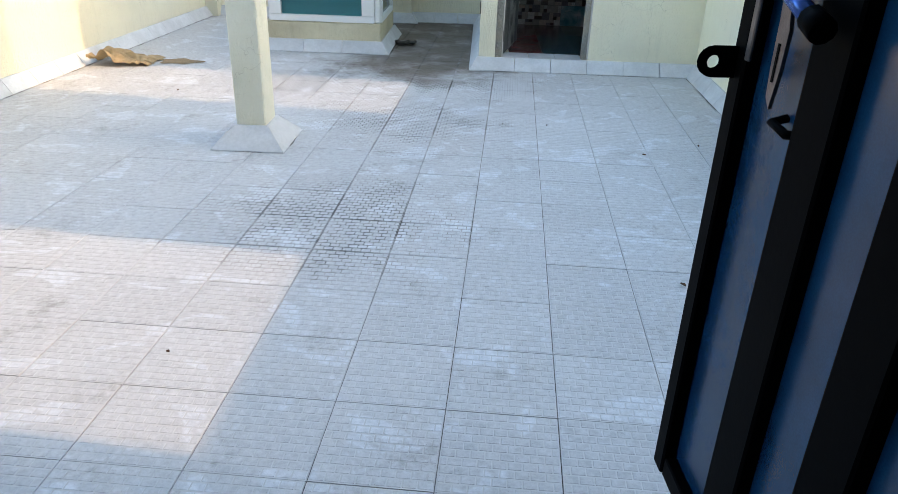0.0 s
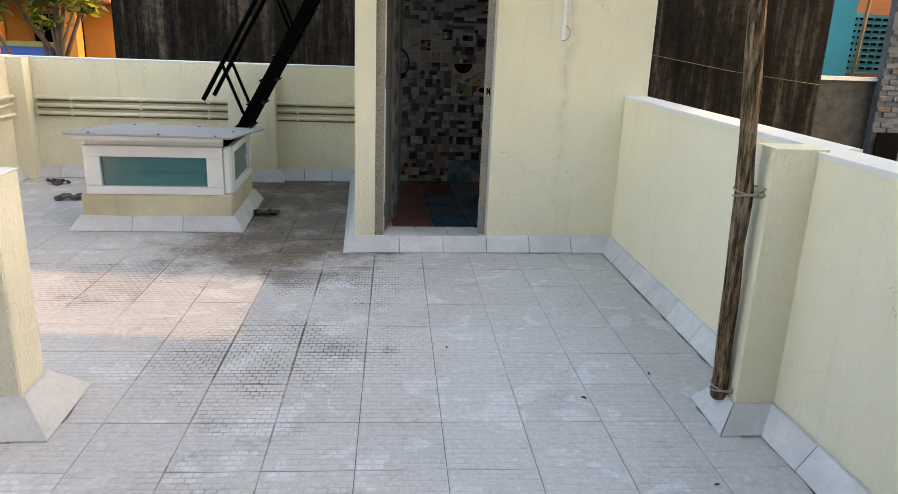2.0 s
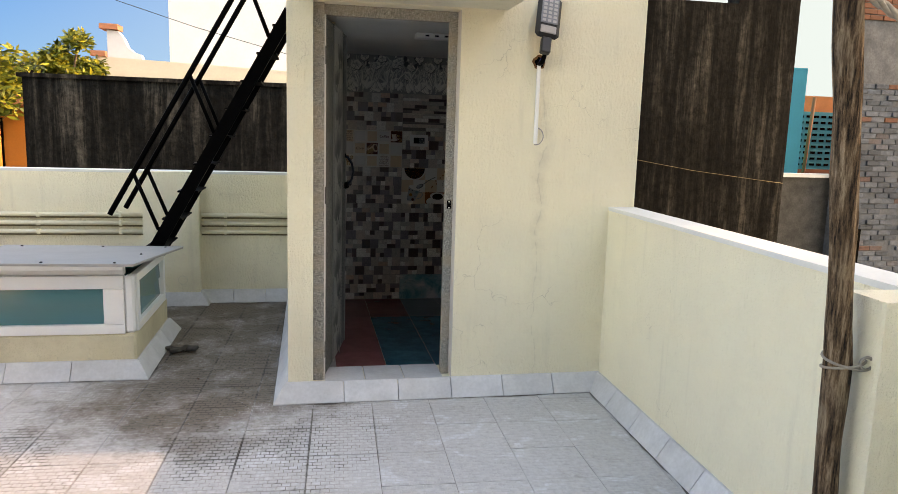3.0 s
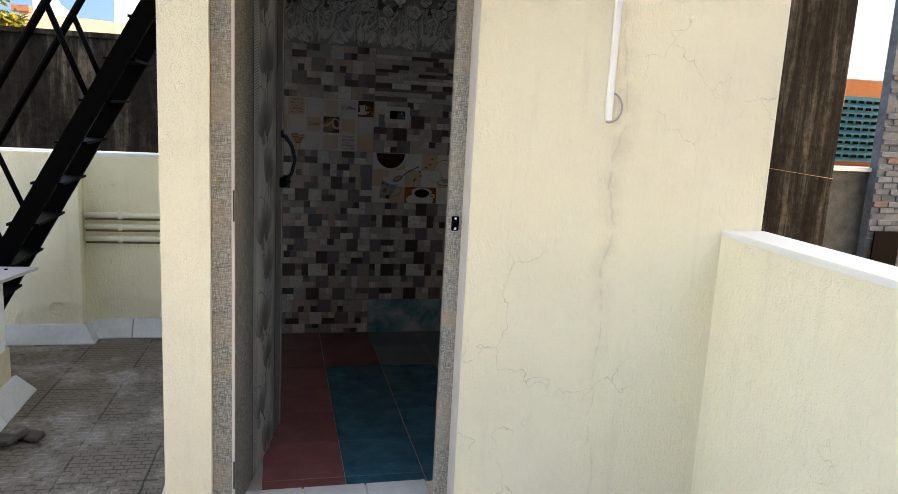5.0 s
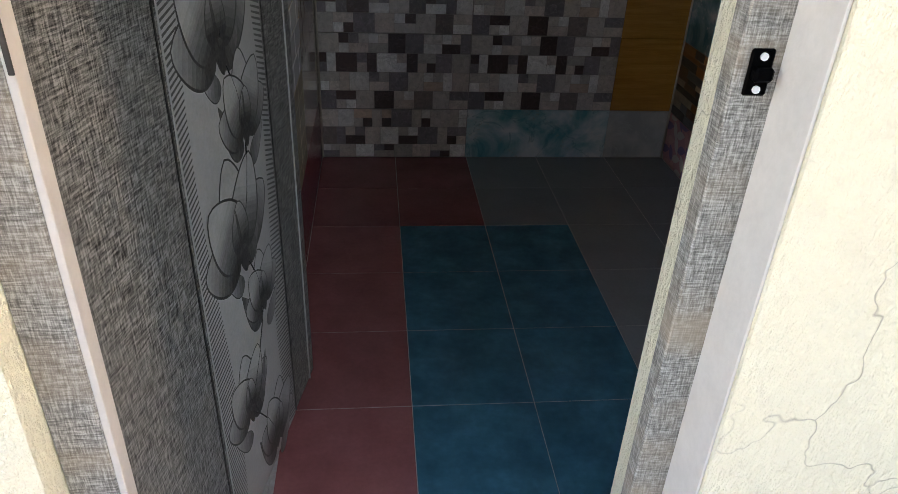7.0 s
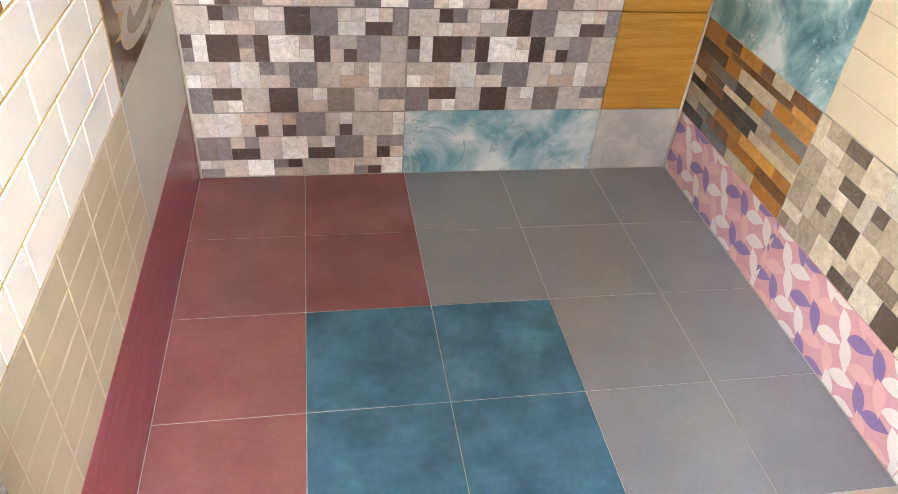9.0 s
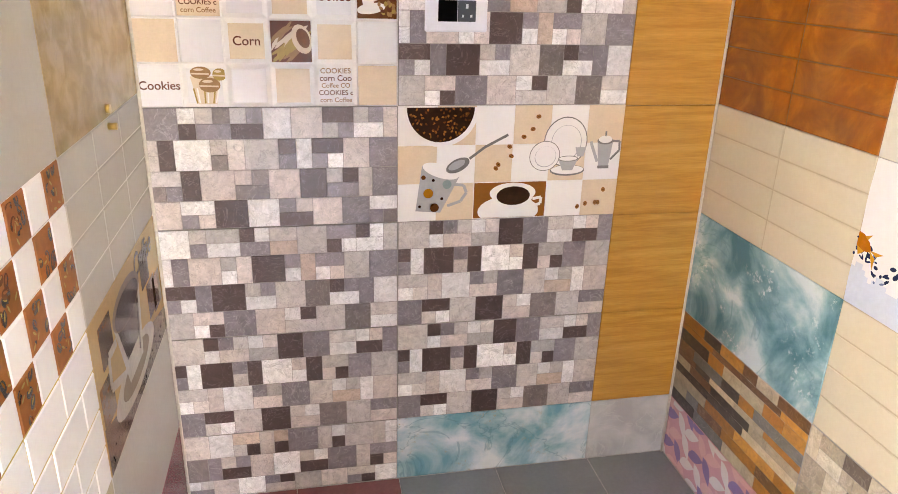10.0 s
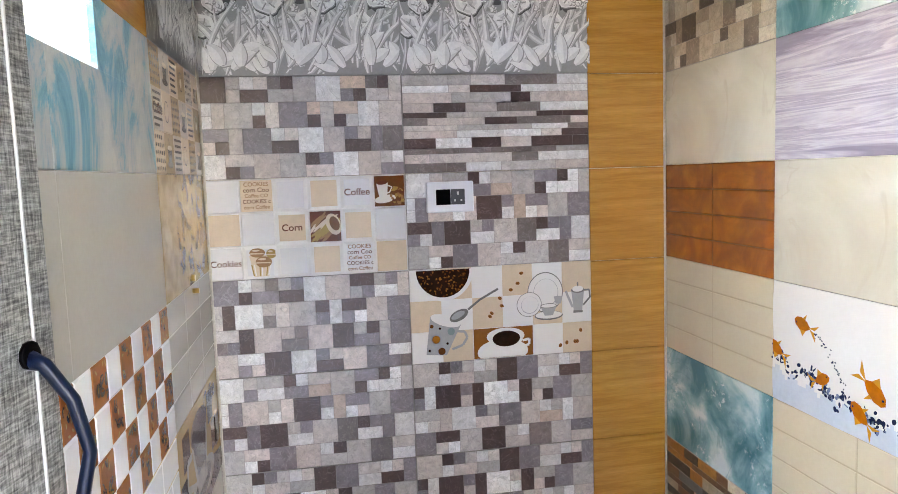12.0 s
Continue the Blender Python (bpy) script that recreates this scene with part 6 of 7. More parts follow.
m_frost = glass("frosted_glass", (0.9, 0.93, 0.95), 0.5)
pane = part("pane", box((HX0 + 0.074, VY0 + 0.0305, VZ0 + 0.031), (HX0 + 0.080, VY1 - 0.0305, VZ1 - 0.031)), m_frost, vent, "frosted glass pane")
pane.visible_shadow = False

# ---- opposite side wall
YR = (RY1, 8.44, 7.84, 7.24)
ZQ = (RZ0, 0.228, 0.525, 0.832, 1.139, 1.440, 1.738, RZ1)
hq = lambda r_: ZQ[r_ + 1] - ZQ[r_]


def put_right(col, row, mesh, label=""):
    lay("wall_tile", mesh, W_RIGHT, RIGHT(YR[col], ZQ[row]), label)


M_PINKS = [gloss("leaf_" + n_, c, 0.06, 12, 90, 0.3) for n_, c in (("rose", (0.68, 0.33, 0.36)), ("violet", (0.25, 0.16, 0.36)), ("white", (0.74, 0.68, 0.65)), ("blush", (0.78, 0.42, 0.40)), ("mauve", (0.45, 0.27, 0.42)))]
bm = bmesh.new()
slab(bm, 0.6, hq(0), 0.0078)
s = 0.060
for j in range(-1, 6):
    for i in range(-1, 13):
        cx, cy = (i + 0.4 * (j % 2)) * s, j * s * 0.85
        a = 0.35 if (i + j) % 2 else -0.95
        sl = (1, 2, 1, 3, 1, 2, 3)[(i * 3 + j * 5) % 7]
        top_ = [(t - 0.5, 0.26 * math.sin(math.pi * t ** 0.8)) for t in np.linspace(0, 1, 9)]
        low_ = [(t - 0.5, -0.17 * math.sin(math.pi * t ** 1.3) - 0.04 * math.sin(2 * math.pi * t)) for t in np.linspace(1, 0, 9)][1:-1]
        w_ = s * 1.42
        pp = [(cx + w_ * (x * math.cos(a) - y * math.sin(a)), cy + w_ * (x * math.sin(a) + y * math.cos(a))) for x, y in top_ + low_]
        pp = [(min(max(x, 0.0015), 0.5985), min(max(y, 0.0015), hq(0) - 0.0015)) for x, y in pp]
        xs_, ys_ = [p[0] for p in pp], [p[1] for p in pp]
        if max(xs_) - min(xs_) > 0.004 and max(ys_) - min(ys_) > 0.004:
            poly(bm, pp, 0.0081 + 0.00004 * ((i * 5 + j * 3) % 7), sl)
leafskirt = mesh_of("leaf_skirting", bm, M_PINKS[0], M_PINKS[2], M_PINKS[1], M_PINKS[3], M_PINKS[4])
for c in range(3):
    lay("skirting_tile", leafskirt, W_RIGHT, RIGHT(YR[c], ZQ[0]))
M_LEDGE = [stone("ledge_" + k, c) for k, c in zip(STONE_KEYS, ((0.035, 0.025, 0.02), (0.14, 0.055, 0.02), (0.12, 0.12, 0.13), (0.36, 0.30, 0.22), (0.48, 0.39, 0.28), (0.46, 0.20, 0.04), (0.54, 0.45, 0.34), (0.34, 0.12, 0.015)))]
put_right(0, 1, strip_mesh(YR[0] - YR[1], hq(1), M_LEDGE, 9, "kdgmpptbt", 10), "tile printed with brown ledge stone")
mB = mosaic_mesh(PRINT_M, 0.6, hq(1), M_BROWNS, flip=True)
put_right(1, 1, mB)
put_right(2, 1, mB)
put_right(0, 2, plain(YR[0] - YR[1], hq(2), M_MARB1), "teal marble tile")
cg = grooved(0.6, hq(2), M_CREAM2, M_LINE, 2, 4)
put_right(1, 2, cg)
put_right(2, 2, cg)
put_right(0, 3, grooved(YR[0] - YR[1], hq(3), M_CREAM2, M_LINE, 2, 4))
put_right(0, 4, grooved(YR[0] - YR[1], hq(4), M_BRWN, M_BRWN_L, 2, 4), "chestnut plank-pattern tile")
put_right(0, 5, plain(YR[0] - YR[1], hq(5), M_CREAM1))
put_right(0, 6, mosaic_mesh(PRINT_L, YR[0] - YR[1], hq(6), M_BROWNS))
put_right(1, 4, plain(0.6, hq(4), M_CREAM1))
put_right(1, 5, plain(0.6, hq(5), M_LAV), "lavender banded agate tile")
put_right(1, 6, plain(0.6, hq(6), M_MARB1), "teal marble tile")
put_right(2, 4, plain(0.6, hq(4), M_CREAM1))
put_right(2, 5, plain(0.6, hq(5), M_CREAM1))
put_right(2, 6, plain(0.6, hq(6), M_LAV))

# goldfish tile
bm = bmesh.new()
N = 60
verts = []
for i in range(N + 1):
    col = []
    for j in range(31):
        x, y = 0.001 + 0.598 * i / N, 0.001 + (hq(3) - 0.002) * j / 30
        zz = 0.0088 + 0.0012 * math.sin(38 * (y - 0.045 * math.sin(x * 14 + 0.6)) + 5 * x)
        col.append(bm.verts.new((x, y, zz)))
    verts.append(col)
for i in range(N):
    for j in range(30):
        f = bm.faces.new((verts[i][j], verts[i + 1][j], verts[i + 1][j + 1], verts[i][j + 1]))
        f.smooth = True
        f.material_index = 4 if verts[i][j].co.y < 0.075 - 0.05 * (i / N) + 0.01 * math.sin(i) else 0
add_box(bm, (0.001, 0.001, -0.004), (0.599, hq(3) - 0.001, 0.0074))
zf = 0.0104
for x, y, s_, a in ((0.12, 0.215, 0.034, 2.9), (0.02, 0.135, 0.034, 2.7), (0.185, 0.098, 0.03, 0.4), (0.345, 0.118, 0.042, -0.6), (0.31, 0.055, 0.036, 2.5), (0.54, 0.17, 0.03, 3.0), (0.56, 0.05, 0.03, 0.3)):
    d, sd = (math.cos(a), math.sin(a)), (-math.sin(a), math.cos(a))
    P = lambda u, v: (min(max(x + s_ * (u * d[0] + v * sd[0]), 0.002), 0.598), min(max(y + s_ * (u * d[1] + v * sd[1]), 0.002), hq(3) - 0.002))
    poly(bm, [P(u, v) for u, v in ((1.0, 0.0), (0.8, 0.3), (0.3, 0.5), (-0.3, 0.38), (-0.7, 0.08), (-0.7, -0.08), (-0.3, -0.35), (0.3, -0.45), (0.8, -0.28))], zf, 1)
    poly(bm, [P(u, v) for u, v in ((-0.6, 0.0), (-1.5, 0.75), (-1.2, 0.1))], zf + 0.0002, 2)
    poly(bm, [P(u, v) for u, v in ((-0.6, 0.0), (-1.2, -0.05), (-1.55, -0.55))], zf + 0.0002, 2)
    poly(bm, [P(u, v) for u, v in ((0.3, 0.45), (-0.1, 0.85), (-0.35, 0.36))], zf + 0.0002, 2)
    poly(bm, [P(u, v) for u, v in ((0.2, -0.4), (-0.2, -0.85), (-0.1, -0.36))], zf + 0.0002, 2)
    disc(bm, *P(0.72, 0.1), s_ * 0.07, s_ * 0.07, zf + 0.0004, 3, 8)
for k in range(200):
    t = rng.random()
    cx, cy = 0.59 * t, 0.125 - 0.075 * min(1, t * 1.6) + 0.03 * max(0, t - 0.6)
    if 0.36 < t < 0.42:
        cy -= rng.random() * 0.03
    cy += rng.gauss(0, 0.009) - (0.03 * rng.random() if int(t * 10) in (1, 7) else 0)
    disc(bm, cx, min(max(cy, 0.006), 0.28), rng.uniform(0.002, 0.009), rng.uniform(0.0015, 0.006), zf - 0.0003, 3 if rng.random() < 0.75 else 5, 8, rot=rng.uniform(0, 3))
for k in range(40):
    t = rng.random()
    disc(bm, 0.16 + 0.1 * t + rng.gauss(0, 0.004), 0.20 - 0.10 * t ** 1.5 + rng.gauss(0, 0.004), 0.0025, 0.002, zf, 3, 6)
put_right(1, 3, mesh_of("fish_tile", bm, gloss("fish_ground", (0.74, 0.73, 0.72), 0.03, 4, 90, 0.1), gloss("fish_orange", (0.55, 0.15, 0.006), 0.2, 40, 90, 0.14), gloss("fin_orange", (0.66, 0.28, 0.03), 0.15, 40, 90, 0.14), gloss("navy_print", (0.015, 0.03, 0.10), 0.3, 40, 90, 0.14), gloss("pale_water", (0.55, 0.62, 0.72), 0.08, 12, 90, 0.12), gloss("blue_print", (0.16, 0.22, 0.36), 0.2, 40, 90, 0.14)), "white wave-relief tile with orange goldfish")
put_right(2, 3, plain(0.6, hq(3), M_PORC))

# ---- floor tiles of the room
FLX = (RX0, 0.53, 0.83, 1.13, 1.43, RX1)
FLY = [RY1 - 0.3 * i for i in range(7)] + [RY0]
F_ROOM = ob_named("floor_hut")
share = {}
for j in range(7):
    for i in range(5):
        y1, y0 = FLY[j], FLY[j + 1]
        if i == 0 or (i == 1 and j < 2):
            k_, mt = "r", M_RED
        elif i in (1, 2) and j >= 2:
            k_, mt = "b", M_BLUEF
        elif i == 4 and j >= 4:
            k_, mt = "s", M_BEIGEF
        else:
            k_, mt = "g", M_GREYF
        w_, h_ = FLX[i + 1] - FLX[i], y1 - y0
        key = (k_, round(w_, 3), round(h_, 3))
        if key not in share:
            bm = bmesh.new()
            add_box(bm, (0.001, 0.001, -0.006), (w_ - 0.001, h_ - 0.001, 0), 0.0006)
            if k_ == "s":
                for q in range(12):
                    disc(bm, rng.uniform(0.03, w_ - 0.03), rng.uniform(0.03, h_ - 0.03), rng.uniform(0.014, 0.026), rng.uniform(0.012, 0.022), 0.0002 + 0.00001 * q, 1, 12)
            share[key] = mesh_of("floor_tile", bm, mt, M_SPOT)
        lay("floor_tile", share[key], F_ROOM, Matrix.Translation((FLX[i], y0, RZ0)))
M_CGROUT = surface("white_grout", (0.62, 0.58, 0.5), 0.15, 30, 120, 0.7)
for x, yb in ((RX0 + 0.004, RY1 - 0.004), (RX1 - 0.004, RY1 - 0.004)):
    setting(part("corner_grout", tube(bmesh.new(), [(x, yb, RZ0), (x, yb, RZ1)], 0.004, 6), M_CGROUT), "white grout bead in the corner of the room", "trim")
clamp = thing("ceiling_light", "small white ceiling batten, switched off", "lamp")
part("housing", box((0.72, 7.60, RZ1 - 0.035), (0.98, 7.68, RZ1), 0.006), M_WHITE, clamp)
for x in (0.79, 0.85, 0.91):
    part("slot", box((x - 0.012, 7.598, RZ1 - 0.022), (x + 0.012, 7.601, RZ1 - 0.012)), M_BLACK, clamp)


# ---------------------------------------------------------------- distance to the north and east
def backdrop_sky():
    m = bpy.data.materials.new("far_sky")
    m.use_nodes = True
    nt = m.node_tree
    nt.nodes.remove(nt.nodes["Principled BSDF"])
    em = nt.nodes.new("ShaderNodeEmission")
    sep = nt.nodes.new("ShaderNodeSeparateXYZ")
    geo = nt.nodes.new("ShaderNodeNewGeometry")
    nt.links.new(geo.outputs["Position"], sep.inputs[0])
    mr = node(nt, "ShaderNodeMapRange")
    mr.inputs["From Min"].default_value, mr.inputs["From Max"].default_value = -30, 40
    nt.links.new(sep.outputs["X"], mr.inputs["Value"])
    mz = node(nt, "ShaderNodeMapRange")
    mz.inputs["From Min"].default_value, mz.inputs["From Max"].default_value = 0, 30
    nt.links.new(sep.outputs["Z"], mz.inputs["Value"])
    blue = ramp(nt, mz.outputs[0], [(0.0, (0.26, 0.58, 1.0)), (0.5, (0.10, 0.36, 0.95)), (1.0, (0.06, 0.26, 0.85))])
    col = mix(nt, mr.outputs[0], blue, (0.58, 0.80, 1.0))
    nt.links.new(col, em.inputs["Color"])
    em.inputs["Strength"].default_value = 0.20
    nt.links.new(em.outputs[0], nt.nodes["Material Output"].inputs["Surface"])
    return m


bm = bmesh.new()
prev = None
for k in range(25):
    a = math.pi * (0.02 + 0.96 * k / 24)
    x, y = 95 * math.cos(a), 10 + 75 * math.sin(a)
    cur = (bm.verts.new((x, y, -3.2)), bm.verts.new((x, y, 40)))
    if prev:
        bm.faces.new((prev[0], cur[0], cur[1], prev[1]))
    prev = cur
setting(part("backdrop", bm, backdrop_sky()), "clear blue sky paling towards the sun", "sky")

M_BEIGEB = surface("beige_render", (0.58, 0.53, 0.43), 0.08, 1.5, 20, 0.85)
M_TOWER = surface("white_render", (0.50, 0.53, 0.57), 0.06, 1.2, 14, 0.85)
house = thing("far_house", "low beige house with a curved white parapet end", "house")
bm = bmesh.new()
vs = [(-4.4, 2.86), (2.5, 2.62), (2.5, -3.2), (-4.4, -3.2)]
f0 = [bm.verts.new((x, 20.0, z)) for x, z in vs]
f1 = [bm.verts.new((x, 26.0, z)) for x, z in vs]
bm.faces.new(f0)
bm.faces.new(f1[::-1])
for i in range(4):
    bm.faces.new((f0[i], f1[i], f1[(i + 1) % 4], f0[(i + 1) % 4]))
bmesh.ops.recalc_face_normals(bm, faces=bm.faces[:])
part("wall", bm, M_BEIGEB, house)
part("cornice", box((-4.45, 19.93, 2.45), (2.5, 19.999, 2.52)), M_BEIGEB, house)
bm = bmesh.new()
pts = [(-4.22, 2.84), (-4.22, 3.45), (-4.0, 3.42), (-3.9, 3.3), (-3.82, 3.1), (-3.7, 3.0), (-3.55, 2.95), (-3.5, 2.8)]
f0 = [bm.verts.new((x, 20.2, z)) for x, z in pts]
f1 = [bm.verts.new((x, 20.5, z)) for x, z in pts]
bm.faces.new(f0[::-1])
bm.faces.new(f1)
for i in range(len(pts)):
    j = (i + 1) % len(pts)
    bm.faces.new((f0[i], f0[j], f1[j], f1[i]))
bmesh.ops.recalc_face_normals(bm, faces=bm.faces[:])
part("parapet_end", bm, M_TOWER, house, "curved white parapet end")
M_TERRA = surface("terracotta_paint", (0.42, 0.17, 0.09), 0.12, 4, 40, 0.8)
part("coping", box((-4.35, 20.1, 3.45), (-3.98, 20.6, 3.56)), M_TERRA, house, "terracotta coping")
part("coping", box((-4.5, 19.9, 2.86), (-4.2, 20.1, 2.97)), M_TERRA, house, "terracotta coping")
tower = thing("tall_house", "tall plain white rendered house wall", "house")
part("wall", box((-4.0, 25.0 + 1.2, -3.2), (4.0, 32.0, 9.0)), M_TOWER, tower)
part("roof", box((-4.1, 26.1, 9.0), (4.1, 32.1, 9.2)), M_WALLTOP, tower)

# orange house and tree at the far corner
oh = thing("orange_house", "orange painted house with a blue banded balcony", "house")
M_ORANGE = surface("orange_paint", (0.62, 0.24, 0.05), 0.12, 2, 30, 0.8)
M_BLUEW = surface("blue_paint", (0.02, 0.09, 0.45), 0.12, 3, 30, 0.7)
part("wall", box((-12, 19.2, -3.2), (-5.2, 24, 1.75)), M_ORANGE, oh)
part("balcony", box((-12, 18.1, 0.2), (-6.1, 18.25, 0.85)), M_BLUEW, oh, "blue balcony front")
part("rail", box((-12, 18.08, 0.85), (-6.1, 18.27, 0.95)), surface("olive_paint", (0.2, 0.22, 0.08), 0.1, 3, 30, 0.7), oh)
part("balcony_floor", box((-12, 18.1, 0.05), (-6.1, 19.2, 0.199)), M_ORANGE, oh)
for x in (-9.2, -7.6, -6.1):
    part("pillar", box((x, 18.05, -3.2), (x + 0.35, 18.4, 1.7)), M_ORANGE, oh)
for x in (-8.6, -7.0):
    w = part("window", box((x, 19.15, 0.3), (x + 1.0, 19.199, 1.5)), M_BLACK, oh, "dark window opening")
    part("frame", box((x - 0.06, 19.12, 1.5), (x + 1.06, 19.2, 1.58)), M_ORANGE, w)
part("roof", box((-12.2, 17.9, 1.75), (-5.0, 24.2, 1.95)), M_TERRA, oh)
for i in range(10):
    part("ornament", box((-9.0 + 0.3 * i, 18.085, 0.42), (-8.92 + 0.3 * i, 18.099, 0.64), 0.006), M_TOWER, oh)
for x in (-11.5, -10.2, -8.9, -6.8):
    part("water_tank", box((x, 21, 1.95), (x + 0.8, 21.8, 2.7), 0.05), M_BLACK if x > -9 else M_TOWER, oh)


def leaf_mat():
    m, nt, b = mat("tree_leaf", 0.55, spec=0.3)
    geo = nt.nodes.new("ShaderNodeNewGeometry")
    col = ramp(nt, geo.outputs["Random Per Island"], [(0.0, (0.03, 0.05, 0.006)), (0.5, (0.10, 0.12, 0.012)), (1.0, (0.26, 0.24, 0.022))])
    nt.links.new(col, b.inputs["Base Color"])
    return m


M_LEAFT = leaf_mat()
M_BARK = surface("tree_bark", (0.10, 0.07, 0.05), 0.25, 6, 40, 0.9)


def tree(base, top, clumps, seed, leaves=2600):
    r = random.Random(seed)
    t = thing("tree", "leafy green tree rising over the far wall", "tree", "trees beyond the wall")
    base, top = Vector(base), Vector(top)
    bm = tube(bmesh.new(), [base, base.lerp(top, 0.5) + Vector((0.1, 0, 0)), top], [0.16, 0.11, 0.05], 8)
    for c, rad in clumps:
        c = Vector(c)
        s = base.lerp(top, r.uniform(0.45, 0.9))
        tube(bm, [s, s.lerp(c, 0.5) + Vector((r.uniform(-0.15, 0.15), 0, 0.1)), c], [0.05, 0.035, 0.012], 6)
        for k in range(4):
            e = c + Vector((r.uniform(-1, 1), r.uniform(-1, 1), r.uniform(-0.6, 0.8))) * rad * 0.8
            tube(bm, [c, e], [0.014, 0.005], 5)
    part("trunk", bm, M_BARK, t)
    vs_, fs_ = [], []
    total = sum(q ** 2 for _, q in clumps)
    for c, rad in clumps:
        c = Vector(c)
        for k in range(int(leaves * rad ** 2 / total)):
            d = Vector((r.gauss(0, 1), r.gauss(0, 1), r.gauss(0, 0.8))).normalized() * rad * (r.random() ** 0.45)
            p = c + d
            if noise.noise(p * 2.2) < -0.18:
                continue
            u = Vector((r.uniform(-1, 1), r.uniform(-1, 1), r.uniform(-0.6, 0.6))).normalized()
            w = u.orthogonal().normalized()
            s = r.uniform(0.05, 0.10)
            i0 = len(vs_)
            vs_ += [p, p + u * s + w * s * 0.4, p + u * s * 2, p + u * s - w * s * 0.4]
            fs_.append((i0, i0 + 1, i0 + 2, i0 + 3))
    me = bpy.data.meshes.new("crown")
    me.from_pydata(vs_, [], fs_)
    me.materials.append(M_LEAFT)
    ob = new("crown", me)
    ob.parent = t


tree((-5.7, 16.5, -3.2), (-5.5, 16.5, 1.9), [((-5.3, 16.4, 2.35), 0.5), ((-4.75, 16.6, 2.3), 0.38), ((-5.8, 16.5, 2.65), 0.5), ((-5.0, 16.3, 1.85), 0.42), ((-6.3, 16.2, 2.2), 0.6), ((-5.6, 16.4, 1.6), 0.4), ((-6.8, 16.4, 1.7), 0.5)], 5, 5200)
tree((-4.5, 18.4, -3.2), (-4.45, 18.4, 2.2), [((-4.5, 18.4, 2.6), 0.40), ((-4.15, 18.5, 2.45), 0.30), ((-4.75, 18.3, 2.55), 0.26), ((-4.25, 18.3, 2.98), 0.2), ((-4.3, 18.4, 2.2), 0.35)], 8, 3600)
wire = thing("overhead_wire", "thin dark wire crossing the sky", "wire")
part("strand", tube(bmesh.new(), [(-9, 17.5, 5.3), (-4.5, 17.5, 3.98), (-2, 17.5, 3.25), (1.5, 17.5, 2.4)], 0.007, 5), surface("dark_wire", (0.03, 0.05, 0.07), 0.1, 9, 90, 0.6), wire)

# turquoise house, ledge wall and brick house beyond the east parapet
tq = thing("turquoise_house", "bright turquoise rendered house with a pierced screen", "house")
M_TURQ = surface("turquoise_paint", (0.003, 0.50, 0.72), 0.08, 1.5, 30, 0.75)
part("wall", box((7.0, 13.6, -3.2), (7.92, 16, 2.64)), M_TURQ, tq)
part("side_wall", box((7.8, 14.2, -3.2), (10.5, 15, 1.3)), surface("brick_red_paint", (0.35, 0.1, 0.06), 0.12, 3, 30, 0.8), tq)
scr = part("screen", box((7.8, 14.0, 1.02), (9.2, 14.06, 1.98)), surface("teal_screen", (0.02, 0.36, 0.52), 0.12, 3, 30, 0.7), tq, "teal pierced block screen")
for i in range(9):
    for j in range(9):
        part("opening", box((7.86 + 0.14 * i, 13.99, 1.08 + 0.1 * j), (7.95 + 0.14 * i, 13.999, 1.12 + 0.1 * j)), M_BLACK, scr)
part("upper_wall", box((7.81, 14.8, 1.98), (11, 16, 2.30)), surface("brick_orange", (0.55, 0.2, 0.08), 0.15, 6, 60, 0.8), tq)
part("post", tube(bmesh.new(), [(8.15, 13.8, 0.5), (8.25, 13.8, 2.2)], 0.03, 6), M_TERRA, tq)
lw = thing("ledge_wall", "low mottled grey cement wall with a pale ledge", "wall")
part("wall", box((5.5, 12.6, -3.2), (8.3, 12.8, 0.95)), surface("mottled_cement", (0.085, 0.085, 0.08), 0.45, 7, 40, 0.95, bump=0.6), lw)
part("ledge", box((5.5, 12.55, 0.95), (8.3, 12.85, 1.0)), M_WALLTOP, lw)

bh = thing("brick_house", "unfinished brick house with patches of grey render", "house")


def old_brick():
    m, nt, b = mat("old_brick", 0.9, spec=0.15)
    oi = nt.nodes.new("ShaderNodeObjectInfo")
    v = coords(nt)
    col = ramp(nt, oi.outputs["Random"], [(0.0, (0.055, 0.068, 0.085)), (0.84, (0.12, 0.145, 0.18)), (0.93, (0.11, 0.10, 0.105)), (1.0, (0.14, 0.065, 0.045))])
    col = mix(nt, 0.6, col, grey(nt, noise_tex(nt, v, 14, 6, 0.7), 0.5, 1.3), "MULTIPLY")
    nt.links.new(col, b.inputs["Base Color"])
    add_bump(nt, b, noise_tex(nt, v, 40, 4), 0.5, 0.01)
    return m


